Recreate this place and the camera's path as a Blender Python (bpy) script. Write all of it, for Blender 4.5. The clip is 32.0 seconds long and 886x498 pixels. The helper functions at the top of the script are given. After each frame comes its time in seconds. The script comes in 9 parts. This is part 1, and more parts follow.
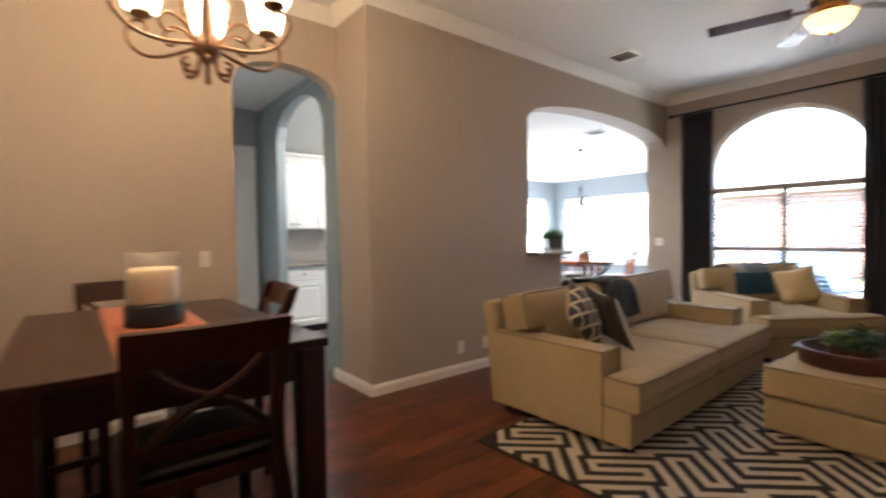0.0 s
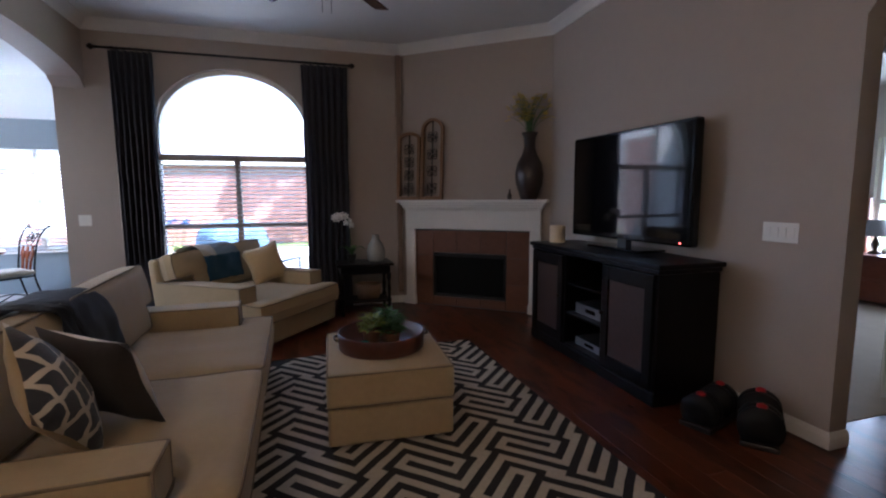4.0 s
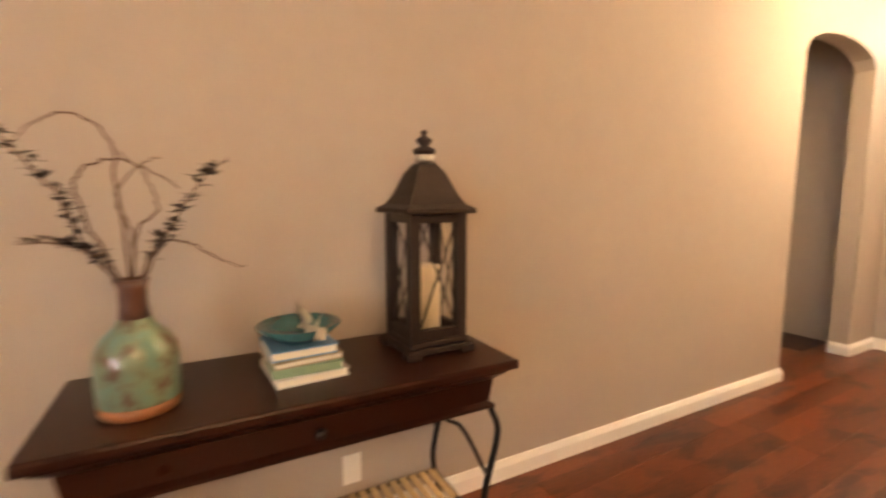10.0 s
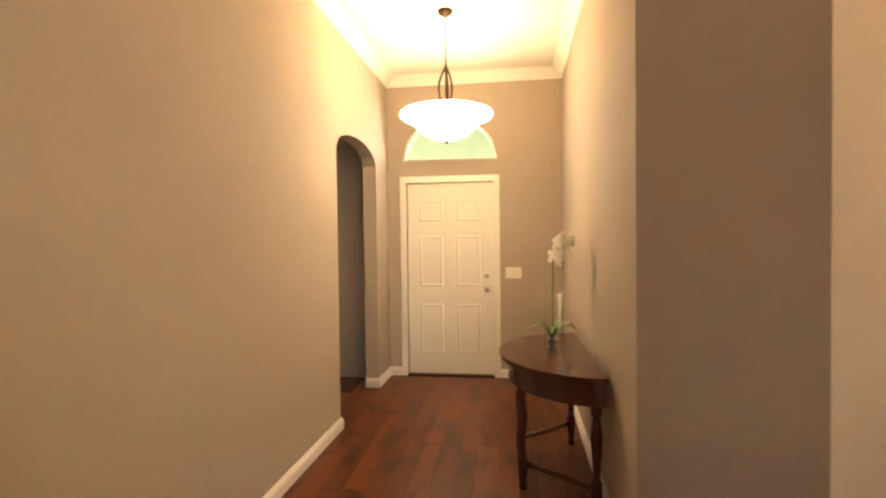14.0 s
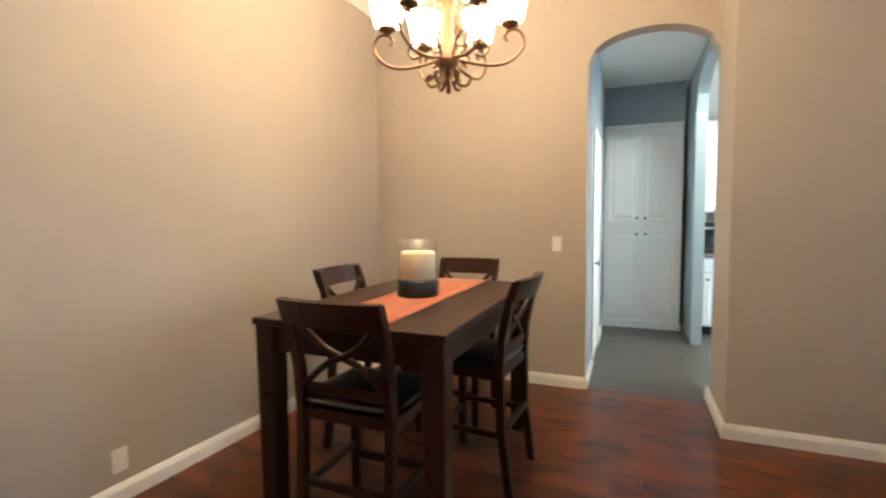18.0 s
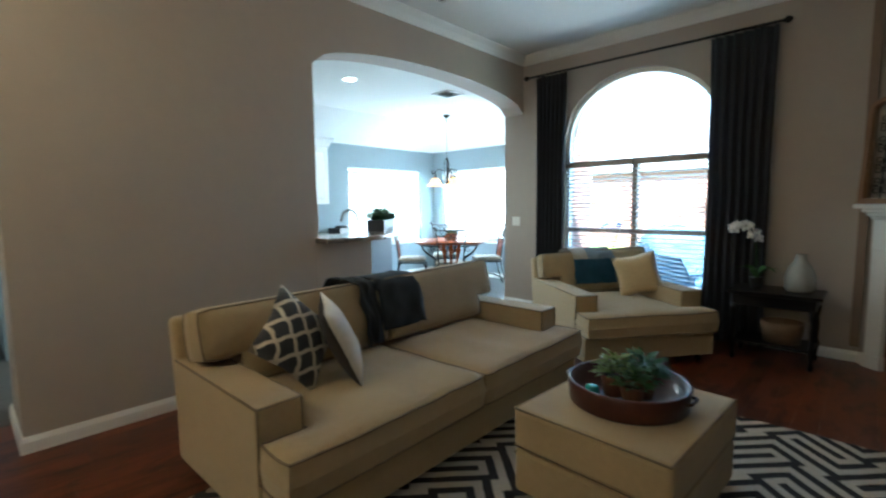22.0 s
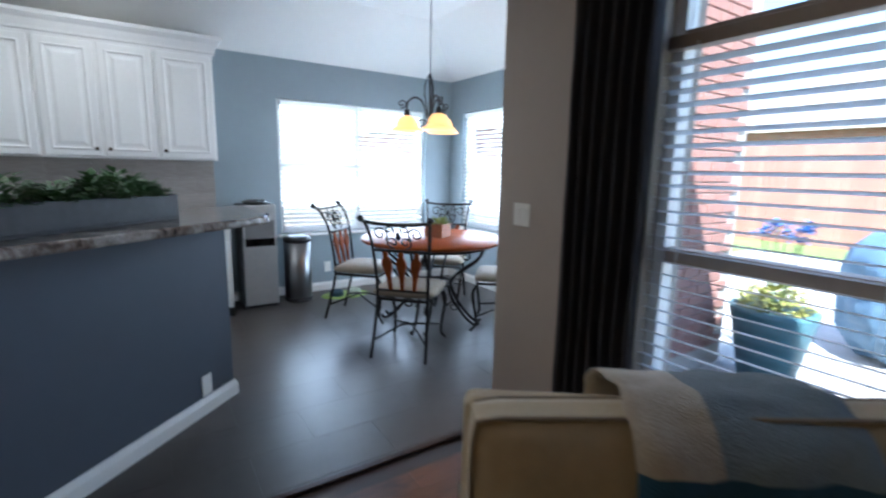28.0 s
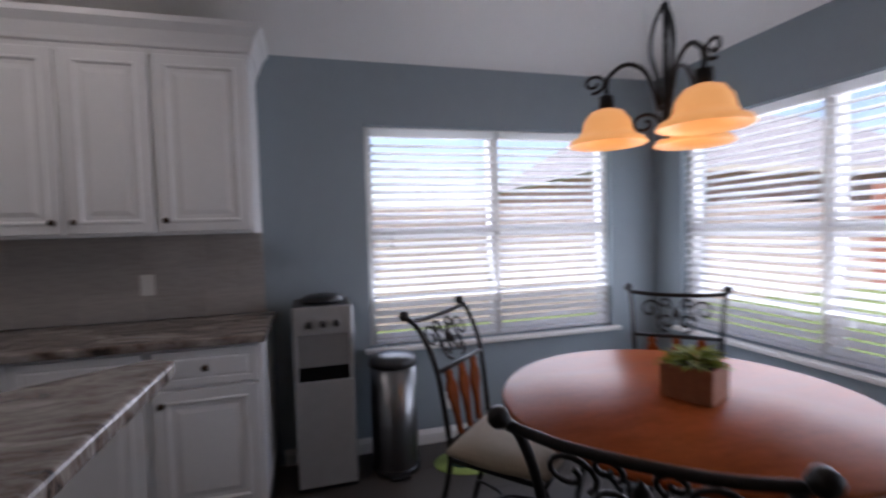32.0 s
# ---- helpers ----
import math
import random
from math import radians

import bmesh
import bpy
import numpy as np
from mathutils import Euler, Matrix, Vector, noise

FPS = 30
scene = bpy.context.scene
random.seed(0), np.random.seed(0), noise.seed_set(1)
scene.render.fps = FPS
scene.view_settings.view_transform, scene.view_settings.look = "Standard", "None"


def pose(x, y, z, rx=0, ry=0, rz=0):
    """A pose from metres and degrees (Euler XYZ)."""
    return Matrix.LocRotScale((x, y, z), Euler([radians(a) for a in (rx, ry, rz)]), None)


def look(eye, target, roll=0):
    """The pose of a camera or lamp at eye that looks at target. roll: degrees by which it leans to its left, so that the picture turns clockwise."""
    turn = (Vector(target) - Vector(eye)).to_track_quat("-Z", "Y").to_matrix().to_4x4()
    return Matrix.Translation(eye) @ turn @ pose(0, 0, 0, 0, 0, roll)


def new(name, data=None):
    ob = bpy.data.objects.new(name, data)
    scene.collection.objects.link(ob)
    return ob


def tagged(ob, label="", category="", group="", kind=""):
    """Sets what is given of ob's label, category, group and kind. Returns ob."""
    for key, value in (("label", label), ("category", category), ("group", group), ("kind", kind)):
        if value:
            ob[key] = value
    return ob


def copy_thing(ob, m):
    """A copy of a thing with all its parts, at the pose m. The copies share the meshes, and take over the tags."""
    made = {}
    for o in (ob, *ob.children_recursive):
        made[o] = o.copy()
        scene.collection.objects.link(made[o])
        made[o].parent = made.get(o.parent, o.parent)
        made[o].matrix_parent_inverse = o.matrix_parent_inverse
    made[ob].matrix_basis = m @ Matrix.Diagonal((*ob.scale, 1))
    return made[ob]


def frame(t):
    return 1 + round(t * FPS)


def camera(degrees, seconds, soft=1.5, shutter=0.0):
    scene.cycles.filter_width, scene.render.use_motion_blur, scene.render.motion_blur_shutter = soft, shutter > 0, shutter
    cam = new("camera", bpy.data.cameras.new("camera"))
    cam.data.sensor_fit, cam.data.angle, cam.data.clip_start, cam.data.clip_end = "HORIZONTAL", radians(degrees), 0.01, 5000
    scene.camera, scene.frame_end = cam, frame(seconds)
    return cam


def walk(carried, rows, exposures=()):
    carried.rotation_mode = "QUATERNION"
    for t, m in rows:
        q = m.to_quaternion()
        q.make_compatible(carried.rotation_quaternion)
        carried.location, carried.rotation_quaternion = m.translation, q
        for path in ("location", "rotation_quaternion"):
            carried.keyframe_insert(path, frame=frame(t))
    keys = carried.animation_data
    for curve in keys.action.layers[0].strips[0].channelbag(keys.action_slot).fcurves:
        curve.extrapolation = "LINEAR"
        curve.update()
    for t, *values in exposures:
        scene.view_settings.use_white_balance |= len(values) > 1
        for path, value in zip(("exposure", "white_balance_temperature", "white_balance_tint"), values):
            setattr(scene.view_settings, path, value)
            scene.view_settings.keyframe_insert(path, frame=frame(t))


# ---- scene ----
# camera and its walk
cam = camera(88.0, 32.0, 2.2, 0.5)
PATH = [
    (0, (0.36, -0.35, 1.27), (-1.197, 0.904, 1.207), -0.9),
    (0.5, (0.12, -0.172, 1.335), (-1.067, 1.435, 1.238), 0.8),
    (1, (-0.054, 0.123, 1.338), (-0.912, 1.922, 1.176), 1.0),
    (1.5, (-0.371, 0.281, 1.332), (-0.635, 2.255, 1.15), -1.0),
    (2, (-0.511, 0.5, 1.319), (-0.54, 2.485, 1.078), -0.5),
    (2.5, (-0.628, 0.604, 1.325), (-0.222, 2.547, 1.083), -1.8),
    (3, (-0.676, 0.617, 1.328), (-0.122, 2.52, 1.057), -1.3),
    (3.5, (-0.681, 0.606, 1.339), (-0.114, 2.511, 1.116), -0.5),
    (5.5, (-0.674, 0.639, 1.335), (-0.075, 2.531, 1.088), -0.3),
    (6, (-0.644, 0.627, 1.327), (0.149, 2.445, 1.071), -0.3),
    (6.5, (-0.581, 0.592, 1.331), (0.488, 2.259, 1.051), -1.4),
    (7, (-0.481, 0.538, 1.293), (0.772, 2.074, 1.022), -1.1),
    (7.5, (-0.349, 0.467, 1.281), (1.089, 1.833, 1.021), -1.0),
    (8, (-0.209, 0.383, 1.262), (1.438, 1.49, 1.018), -0.5),
    (8.5, (-0.094, 0.35, 1.262), (1.793, 0.957, 0.997), -0.8),
    (9, (0.027, 0.322, 1.272), (2.013, 0.35, 1.039), -2.9),
    (9.5, (0.205, 0.333, 1.257), (2.096, -0.221, 0.915), -1.2),
    (10, (0.342, 0.214, 1.255), (2.069, -0.768, 1.023), -0.1),
    (10.5, (0.438, 0.1, 1.247), (1.843, -1.298, 0.979), 0.2),
    (11, (0.52, 0.056, 1.236), (1.43, -1.7, 0.942), -1.5),
    (11.5, (0.552, 0.05, 1.199), (1.206, -1.823, 0.945), -1.8),
    (12, (0.556, 0.023, 1.266), (1.117, -1.878, 1.005), -1.1),
    (12.5, (0.558, 0.013, 1.365), (1.013, -1.927, 1.198), -0.1),
    (13, (0.57, 0.008, 1.438), (0.985, -1.948, 1.405), -0.6),
    (13.5, (0.577, 0.021, 1.44), (0.952, -1.944, 1.408), -0.8),
    (15.5, (0.579, 0.583, 1.399), (-0.113, -1.29, 1.284), -1.8),
    (16, (0.56, 0.681, 1.36), (-0.556, -0.976, 1.267), -2.3),
    (16.5, (0.477, 0.738, 1.312), (-0.879, -0.731, 1.239), 1.0),
    (17, (0.41, 0.789, 1.321), (-1.167, -0.437, 1.211), -0.5),
    (17.5, (0.353, 0.845, 1.325), (-1.382, -0.143, 1.204), -1.2),
    (18, (0.308, 0.916, 1.32), (-1.539, 0.161, 1.189), -0.5),
    (18.5, (0.277, 0.988, 1.315), (-1.637, 0.424, 1.17), -0.3),
    (19, (0.282, 1.006, 1.34), (-1.694, 0.711, 1.247), 0.1),
    (19.5, (0.333, 1.013, 1.352), (-1.649, 1.257, 1.244), -0.5),
    (20, (0.389, 1.014, 1.338), (-1.488, 1.679, 1.159), -1.0),
    (20.5, (0.446, 1.088, 1.351), (-1.264, 2.113, 1.197), 0.1),
    (21, (0.463, 1.156, 1.349), (-1.129, 2.356, 1.197), 0.3),
    (21.5, (0.489, 1.204, 1.349), (-1.009, 2.521, 1.193), 0.3),
    (22, (0.539, 1.287, 1.337), (-0.825, 2.737, 1.146), -0.6),
    (22.5, (0.595, 1.47, 1.328), (-0.623, 3.04, 1.102), 0.9),
    (23, (0.545, 1.724, 1.357), (-0.45, 3.451, 1.2), -0.3),
    (23.5, (0.433, 2.031, 1.344), (-0.297, 3.882, 1.14), -2.9),
    (24, (0.411, 2.462, 1.317), (-0.393, 4.282, 1.113), -1.2),
    (24.5, (0.383, 2.907, 1.332), (-0.267, 4.788, 1.136), -0.7),
    (26.5, (-0.25, 4.395, 1.353), (-1.588, 5.869, 1.169), 2.2),
    (27, (-0.547, 4.58, 1.333), (-1.952, 5.982, 1.077), 1.6),
    (27.5, (-0.882, 4.75, 1.326), (-2.468, 5.919, 0.983), 1.3),
    (28, (-1.184, 4.756, 1.326), (-2.834, 5.834, 0.988), 1.1),
    (28.5, (-1.505, 4.799, 1.334), (-3.289, 5.658, 1.049), 0.1),
    (29, (-1.846, 4.829, 1.33), (-3.555, 5.843, 1.105), -0.2),
    (29.5, (-2.162, 4.929, 1.351), (-3.804, 6.049, 1.131), -0.0),
    (30, (-2.507, 5.134, 1.328), (-4.161, 6.25, 1.187), 1.0),
    (30.5, (-2.759, 5.262, 1.299), (-4.317, 6.506, 1.147), -2.5),
    (31, (-2.922, 5.454, 1.355), (-4.613, 6.517, 1.25), 0.9),
    (31.5, (-3.084, 5.461, 1.309), (-4.8, 6.487, 1.237), -0.5),
    (32, (-3.214, 5.627, 1.362), (-5.14, 6.156, 1.274), -1.7),
]
EXPOSURE = [
    (0, 3.68, 6100, 11),
    (1, 3.12, 5500, 12),
    (2, 2.5, 5000, 13),
    (3, 2.5, 5000, 14),
    (6, 3.35, 6000, 17),
    (7, 3.9, 6500, 17),
    (8, 4.6, 6700, 15),
    (9, 4.7, 7200, 16),
    (12, 4.45, 9000, 19),
    (13, 4.24, 8800, 16),
    (16, 4.1, 6900, 4),
    (17, 4.3, 6000, 2),
    (19, 4.38, 5500, -3),
    (20, 4.2, 5300, -6),
    (21, 3.55, 5000, -9),
    (22, 3.28, 4950, -10),
    (23, 2.95, 4800, -9),
    (25.5, 2.6, 4900, -4),
    (27, 2.35, 5200, 4),
    (28, 2.1, 5300, 7),
    (30, 1.65, 5750, 18),
    (31, 1.15, 5900, 20),
    (32, 0.6, 6100, 24),
]
walk(cam, [(t, look(eye, target, roll)) for t, eye, target, roll in PATH], EXPOSURE)

# ---------------------------------------------------------------- light
world = bpy.data.worlds.new("world")
scene.world = world
world.use_nodes = True
wn = world.node_tree.nodes
sky = wn.new("ShaderNodeTexSky")
sky.sky_type, sky.sun_disc = "NISHITA", False
sky.sun_elevation, sky.sun_rotation = radians(55), radians(225)
wn["Background"].inputs["Strength"].default_value = 0.15
world.node_tree.links.new(sky.outputs[0], wn["Background"].inputs["Color"])


def lamp(name, kind, energy, color, m, **more):
    data = bpy.data.lights.new(name, kind)
    data.energy, data.color = energy, color
    if "size" in more:
        data.shape = "RECTANGLE"
        data.size, data.size_y = more["size"]
    if "radius" in more:
        data.shadow_soft_size = more["radius"]
    ob = new(name, data)
    ob.matrix_world = m
    return ob


sun = lamp("sun", "SUN", 5.0, (1.0, 0.95, 0.87), look((0, 0, 28), (-14, 14, 0)))
sun.data.angle = radians(0.6)
WARM, DAY = (1.0, 0.67, 0.36), (0.86, 0.94, 1.0)
# sky light entering at the window openings
lamp("daylight_living", "AREA", 1.1, DAY, look((-1.39, 6.50, 1.6), (-1.39, 0, 1.5)), size=(1.5, 2.0))
lamp("daylight_nook_west", "AREA", 19, DAY, look((-6.20, 6.76, 1.35), (-3, 6.76, 2.6)), size=(1.7, 1.3))
lamp("daylight_nook_north", "AREA", 30, DAY, look((-4.4, 8.2, 1.35), (-4.4, 5, 2.6)), size=(2.5, 1.3))
lamp("daylight_bedroom", "AREA", 5, (0.92, 0.96, 1.0), look((6.30, 4.375, 1.34), (2, 4.2, 0.8)), size=(0.62, 1.4))
lamp("daylight_fanlight", "AREA", 0.65, DAY, look((1.12, -4.60, 2.5), (1.12, 0, 1.4)), size=(0.8, 0.35))
# added fill lamp for the side room, which has no window
lamp("daylight_study", "AREA", 0.42, DAY, look((3.4, -3.4, 1.7), (2, -3.6, 1.0)), size=(0.5, 1.2))

# ---------------------------------------------------------------- materials


def mat(name, color, rough=0.6, metal=0.0, var=0.12, scale=6.0, bump=0.0, bscale=60.0, coat=0.0, per=0.0, spec=0.5, stretch=None, sheen=0.0, trans=0.0, emit=None):
    """A surface with a base colour that varies at two scales, fine relief and uneven gloss."""
    m = bpy.data.materials.new(name)
    m.use_nodes = True
    nt = m.node_tree
    n, li = nt.nodes, nt.links
    b = n["Principled BSDF"]
    b.inputs["Roughness"].default_value, b.inputs["Metallic"].default_value = rough, metal
    b.inputs["Coat Weight"].default_value, b.inputs["Specular IOR Level"].default_value = coat, spec
    b.inputs["Sheen Weight"].default_value, b.inputs["Transmission Weight"].default_value = sheen, trans
    co = n.new("ShaderNodeTexCoord")
    mp = n.new("ShaderNodeMapping")
    li.new(co.outputs["Object"], mp.inputs["Vector"])
    if stretch:
        mp.inputs["Scale"].default_value = stretch
    big, fine = n.new("ShaderNodeTexNoise"), n.new("ShaderNodeTexNoise")
    big.inputs["Scale"].default_value, fine.inputs["Scale"].default_value = scale * 0.25, scale * 4
    big.inputs["Detail"].default_value, fine.inputs["Detail"].default_value = 3, 4
    for t in (big, fine):
        li.new(mp.outputs[0], t.inputs["Vector"])
    add = n.new("ShaderNodeMath")
    li.new(big.outputs["Fac"], add.inputs[0])
    li.new(fine.outputs["Fac"], add.inputs[1])
    last = add
    if per:
        info = n.new("ShaderNodeObjectInfo")
        mul = n.new("ShaderNodeMath")
        mul.operation, mul.inputs[1].default_value = "MULTIPLY", per
        li.new(info.outputs["Random"], mul.inputs[0])
        last = n.new("ShaderNodeMath")
        li.new(add.outputs[0], last.inputs[0])
        li.new(mul.outputs[0], last.inputs[1])
    ramp = n.new("ShaderNodeMapRange")
    ramp.inputs["From Min"].default_value, ramp.inputs["From Max"].default_value = 0.5, 1.5 + per
    ramp.inputs["To Min"].default_value, ramp.inputs["To Max"].default_value = 1 - var, 1 + var
    li.new(last.outputs[0], ramp.inputs["Value"])
    mix = n.new("ShaderNodeVectorMath")
    mix.operation = "SCALE"
    mix.inputs[0].default_value = color
    li.new(ramp.outputs[0], mix.inputs["Scale"])
    li.new(mix.outputs[0], b.inputs["Base Color"])
    rr = n.new("ShaderNodeMapRange")
    rr.inputs["To Min"].default_value, rr.inputs["To Max"].default_value = max(0.02, rough - 0.06), min(1, rough + 0.06)
    li.new(big.outputs["Fac"], rr.inputs["Value"])
    li.new(rr.outputs[0], b.inputs["Roughness"])
    if bump:
        tex = n.new("ShaderNodeTexNoise")
        tex.inputs["Scale"].default_value, tex.inputs["Detail"].default_value = bscale, 3
        li.new(mp.outputs[0], tex.inputs["Vector"])
        bp = n.new("ShaderNodeBump")
        bp.inputs["Strength"].default_value, bp.inputs["Distance"].default_value = bump, 0.01
        li.new(tex.outputs["Fac"], bp.inputs["Height"])
        li.new(bp.outputs[0], b.inputs["Normal"])
    if emit:
        b.inputs["Emission Color"].default_value = (*emit[0], 1)
        b.inputs["Emission Strength"].default_value = emit[1]
    return m


def glass(name, color=(1, 1, 1), rough=0.0, edge=0.6):
    """Thin clear glass: mostly lets light straight through, with a mirror-like gloss."""
    m = bpy.data.materials.new(name)
    m.use_nodes = True
    n, li = m.node_tree.nodes, m.node_tree.links
    n.remove(n["Principled BSDF"])
    tr, gl, fr, mx = n.new("ShaderNodeBsdfTransparent"), n.new("ShaderNodeBsdfGlossy"), n.new("ShaderNodeLayerWeight"), n.new("ShaderNodeMixShader")
    pw = n.new("ShaderNodeMath")
    pw.operation, pw.inputs[1].default_value = "POWER", 4.0
    sm = n.new("ShaderNodeMath")
    sm.operation, sm.inputs[1].default_value, sm.inputs[2].default_value = "MULTIPLY_ADD", edge, 0.035
    tr.inputs[0].default_value = (*color, 1)
    gl.inputs["Roughness"].default_value = rough
    li.new(fr.outputs["Facing"], pw.inputs[0])
    li.new(pw.outputs[0], sm.inputs[0])
    li.new(sm.outputs[0], mx.inputs[0])
    li.new(tr.outputs[0], mx.inputs[1])
    li.new(gl.outputs[0], mx.inputs[2])
    li.new(mx.outputs[0], n["Material Output"].inputs[0])
    return m


M_WALL = mat("wall_paint_greige", (0.42, 0.355, 0.30), 0.75, var=0.035, scale=3, bump=0.12, bscale=180, spec=0.3)
M_BLUE = mat("wall_paint_blue", (0.30, 0.35, 0.375), 0.7, var=0.04, scale=3, bump=0.12, bscale=180, spec=0.3)
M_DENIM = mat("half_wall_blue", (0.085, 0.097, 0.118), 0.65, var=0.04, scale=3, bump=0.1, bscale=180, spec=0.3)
M_CEIL = mat("ceiling_paint", (0.80, 0.79, 0.76), 0.9, var=0.02, scale=3, bump=0.3, bscale=120, spec=0.2)
M_TRIM = mat("white_trim_paint", (0.80, 0.78, 0.74), 0.38, var=0.03, scale=5, bump=0.04, bscale=40)
M_CAB = mat("white_cabinet_paint", (0.80, 0.79, 0.77), 0.4, var=0.03, scale=8, bump=0.03, bscale=50)
M_FLOOR = mat("dark_walnut_floor", (0.115, 0.030, 0.011), 0.30, var=0.75, scale=5, per=0.7, bump=0.08, bscale=18, spec=0.38, stretch=(6, 0.7, 6))
# smoky dark figure that runs along the boards
fn, flk = M_FLOOR.node_tree.nodes, M_FLOOR.node_tree.links
fg, fm, ft, fr, fx = fn.new("ShaderNodeNewGeometry"), fn.new("ShaderNodeMapping"), fn.new("ShaderNodeTexNoise"), fn.new("ShaderNodeValToRGB"), fn.new("ShaderNodeMixRGB")
fm.inputs["Scale"].default_value = (5.5, 2.1, 1.0)
ft.inputs["Scale"].default_value, ft.inputs["Detail"].default_value, ft.inputs["Distortion"].default_value = 1.6, 4, 0.5
fr.color_ramp.elements[0].position, fr.color_ramp.elements[0].color = 0.34, (0.30, 0.28, 0.28, 1)
fr.color_ramp.elements[1].position, fr.color_ramp.elements[1].color = 0.50, (1, 1, 1, 1)
flk.new(fg.outputs["Position"], fm.inputs["Vector"])
flk.new(fm.outputs[0], ft.inputs["Vector"])
flk.new(ft.outputs["Fac"], fr.inputs[0])
fx.blend_type, fx.inputs[0].default_value = "MULTIPLY", 1.0
fb = fn["Principled BSDF"].inputs["Base Color"]
flk.new(fb.links[0].from_socket, fx.inputs[1])
flk.new(fr.outputs[0], fx.inputs[2])
flk.new(fx.outputs[0], fb)
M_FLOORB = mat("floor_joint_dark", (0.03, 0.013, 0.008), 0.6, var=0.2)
M_TILE = mat("grey_floor_tile", (0.072, 0.062, 0.055), 0.34, var=0.2, scale=3, per=0.3, bump=0.05, bscale=12, spec=0.3)
M_GROUT = mat("grout", (0.10, 0.096, 0.092), 0.9, var=0.15, scale=20)
M_CARPET = mat("beige_carpet", (0.56, 0.49, 0.40), 0.95, var=0.1, scale=30, bump=0.6, bscale=300)
M_BEDWALL = mat("bedroom_wall", (0.66, 0.60, 0.52), 0.8, var=0.03, scale=3)
M_BLACKWOOD = mat("black_stained_wood", (0.006, 0.005, 0.005), 0.34, var=0.4, scale=8, bump=0.06, bscale=30, spec=0.18, stretch=(1, 6, 6))
M_ESPRESSO = mat("espresso_wood", (0.030, 0.0085, 0.0045), 0.30, var=0.12, scale=8, bump=0.012, bscale=30, coat=0.02, spec=0.25, stretch=(1, 6, 6))
M_CHERRY = mat("cherry_wood", (0.235, 0.055, 0.014), 0.33, var=0.35, scale=6, bump=0.02, bscale=24, spec=0.06, stretch=(6, 1, 6))
M_MAHOG = mat("mahogany_wood", (0.055, 0.015, 0.008), 0.24, var=0.35, scale=7, coat=0.3, stretch=(1, 6, 6))
M_FABRIC = mat("beige_upholstery", (0.41, 0.305, 0.165), 0.9, var=0.1, scale=9, bump=0.35, bscale=350, sheen=0.25, spec=0.2)
M_PIPING = mat("upholstery_piping", (0.20, 0.15, 0.095), 0.85, var=0.1)
M_IRON = mat("black_wrought_iron", (0.018, 0.016, 0.015), 0.45, metal=0.6, var=0.3, scale=20, bump=0.1, bscale=80)
M_BRONZE = mat("bronze_metal", (0.05, 0.030, 0.018), 0.4, metal=0.75, var=0.35, scale=20, bump=0.08, bscale=70)
M_STEEL = mat("brushed_steel", (0.55, 0.55, 0.55), 0.3, metal=1.0, var=0.12, scale=8, stretch=(20, 20, 1))
M_NICKEL = mat("satin_nickel", (0.50, 0.47, 0.42), 0.3, metal=1.0, var=0.1)
M_BLACK = mat("black_plastic", (0.012, 0.012, 0.013), 0.35, var=0.2)
M_SCREEN = mat("glossy_black_screen", (0.004, 0.004, 0.005), 0.05, var=0.05, coat=0.25)
M_PLATE = mat("white_switch_plastic", (0.78, 0.76, 0.71), 0.35, var=0.02)
M_CURTAIN = mat("charcoal_curtain", (0.066, 0.064, 0.076), 0.75, var=0.15, scale=12, bump=0.3, bscale=300, sheen=0.1)
M_BLIND = mat("white_blind_slat", (0.78, 0.78, 0.77), 0.5, var=0.03, trans=0.0)
bl_n = M_BLIND.node_tree.nodes
tl_n, mx_n = bl_n.new("ShaderNodeBsdfTranslucent"), bl_n.new("ShaderNodeMixShader")
tl_n.inputs[0].default_value, mx_n.inputs[0].default_value = (0.9, 0.9, 0.9, 1), 0.55
M_BLIND.node_tree.links.new(bl_n["Principled BSDF"].outputs[0], mx_n.inputs[1])
M_BLIND.node_tree.links.new(tl_n.outputs[0], mx_n.inputs[2])
M_BLIND.node_tree.links.new(mx_n.outputs[0], bl_n["Material Output"].inputs[0])
M_GLASS = glass("window_glass")

# ---------------------------------------------------------------- building helpers


def bmbox(x0, x1, y0, y1, z0, z1, bev=0.0, bm=None, seg=2):
    """A box; with bev its edges are rounded. Added to bm where one is given."""
    b = bmesh.new()
    v = [b.verts.new(p) for p in ((x0, y0, z0), (x1, y0, z0), (x1, y1, z0), (x0, y1, z0), (x0, y0, z1), (x1, y0, z1), (x1, y1, z1), (x0, y1, z1))]
    for q in ((3, 2, 1, 0), (4, 5, 6, 7), (0, 1, 5, 4), (1, 2, 6, 5), (2, 3, 7, 6), (3, 0, 4, 7)):
        b.faces.new([v[i] for i in q])
    if bev:
        bmesh.ops.bevel(b, geom=b.edges[:], offset=bev, segments=seg, affect="EDGES", profile=0.5)
    return merge(bm, b) if bm else b


def merge(bm, b):
    me = bpy.data.meshes.new("tmp")
    b.to_mesh(me)
    b.free()
    bm.from_mesh(me)
    bpy.data.meshes.remove(me)
    return bm


def turned(bm, m):
    bmesh.ops.transform(bm, matrix=m, verts=bm.verts)
    return bm


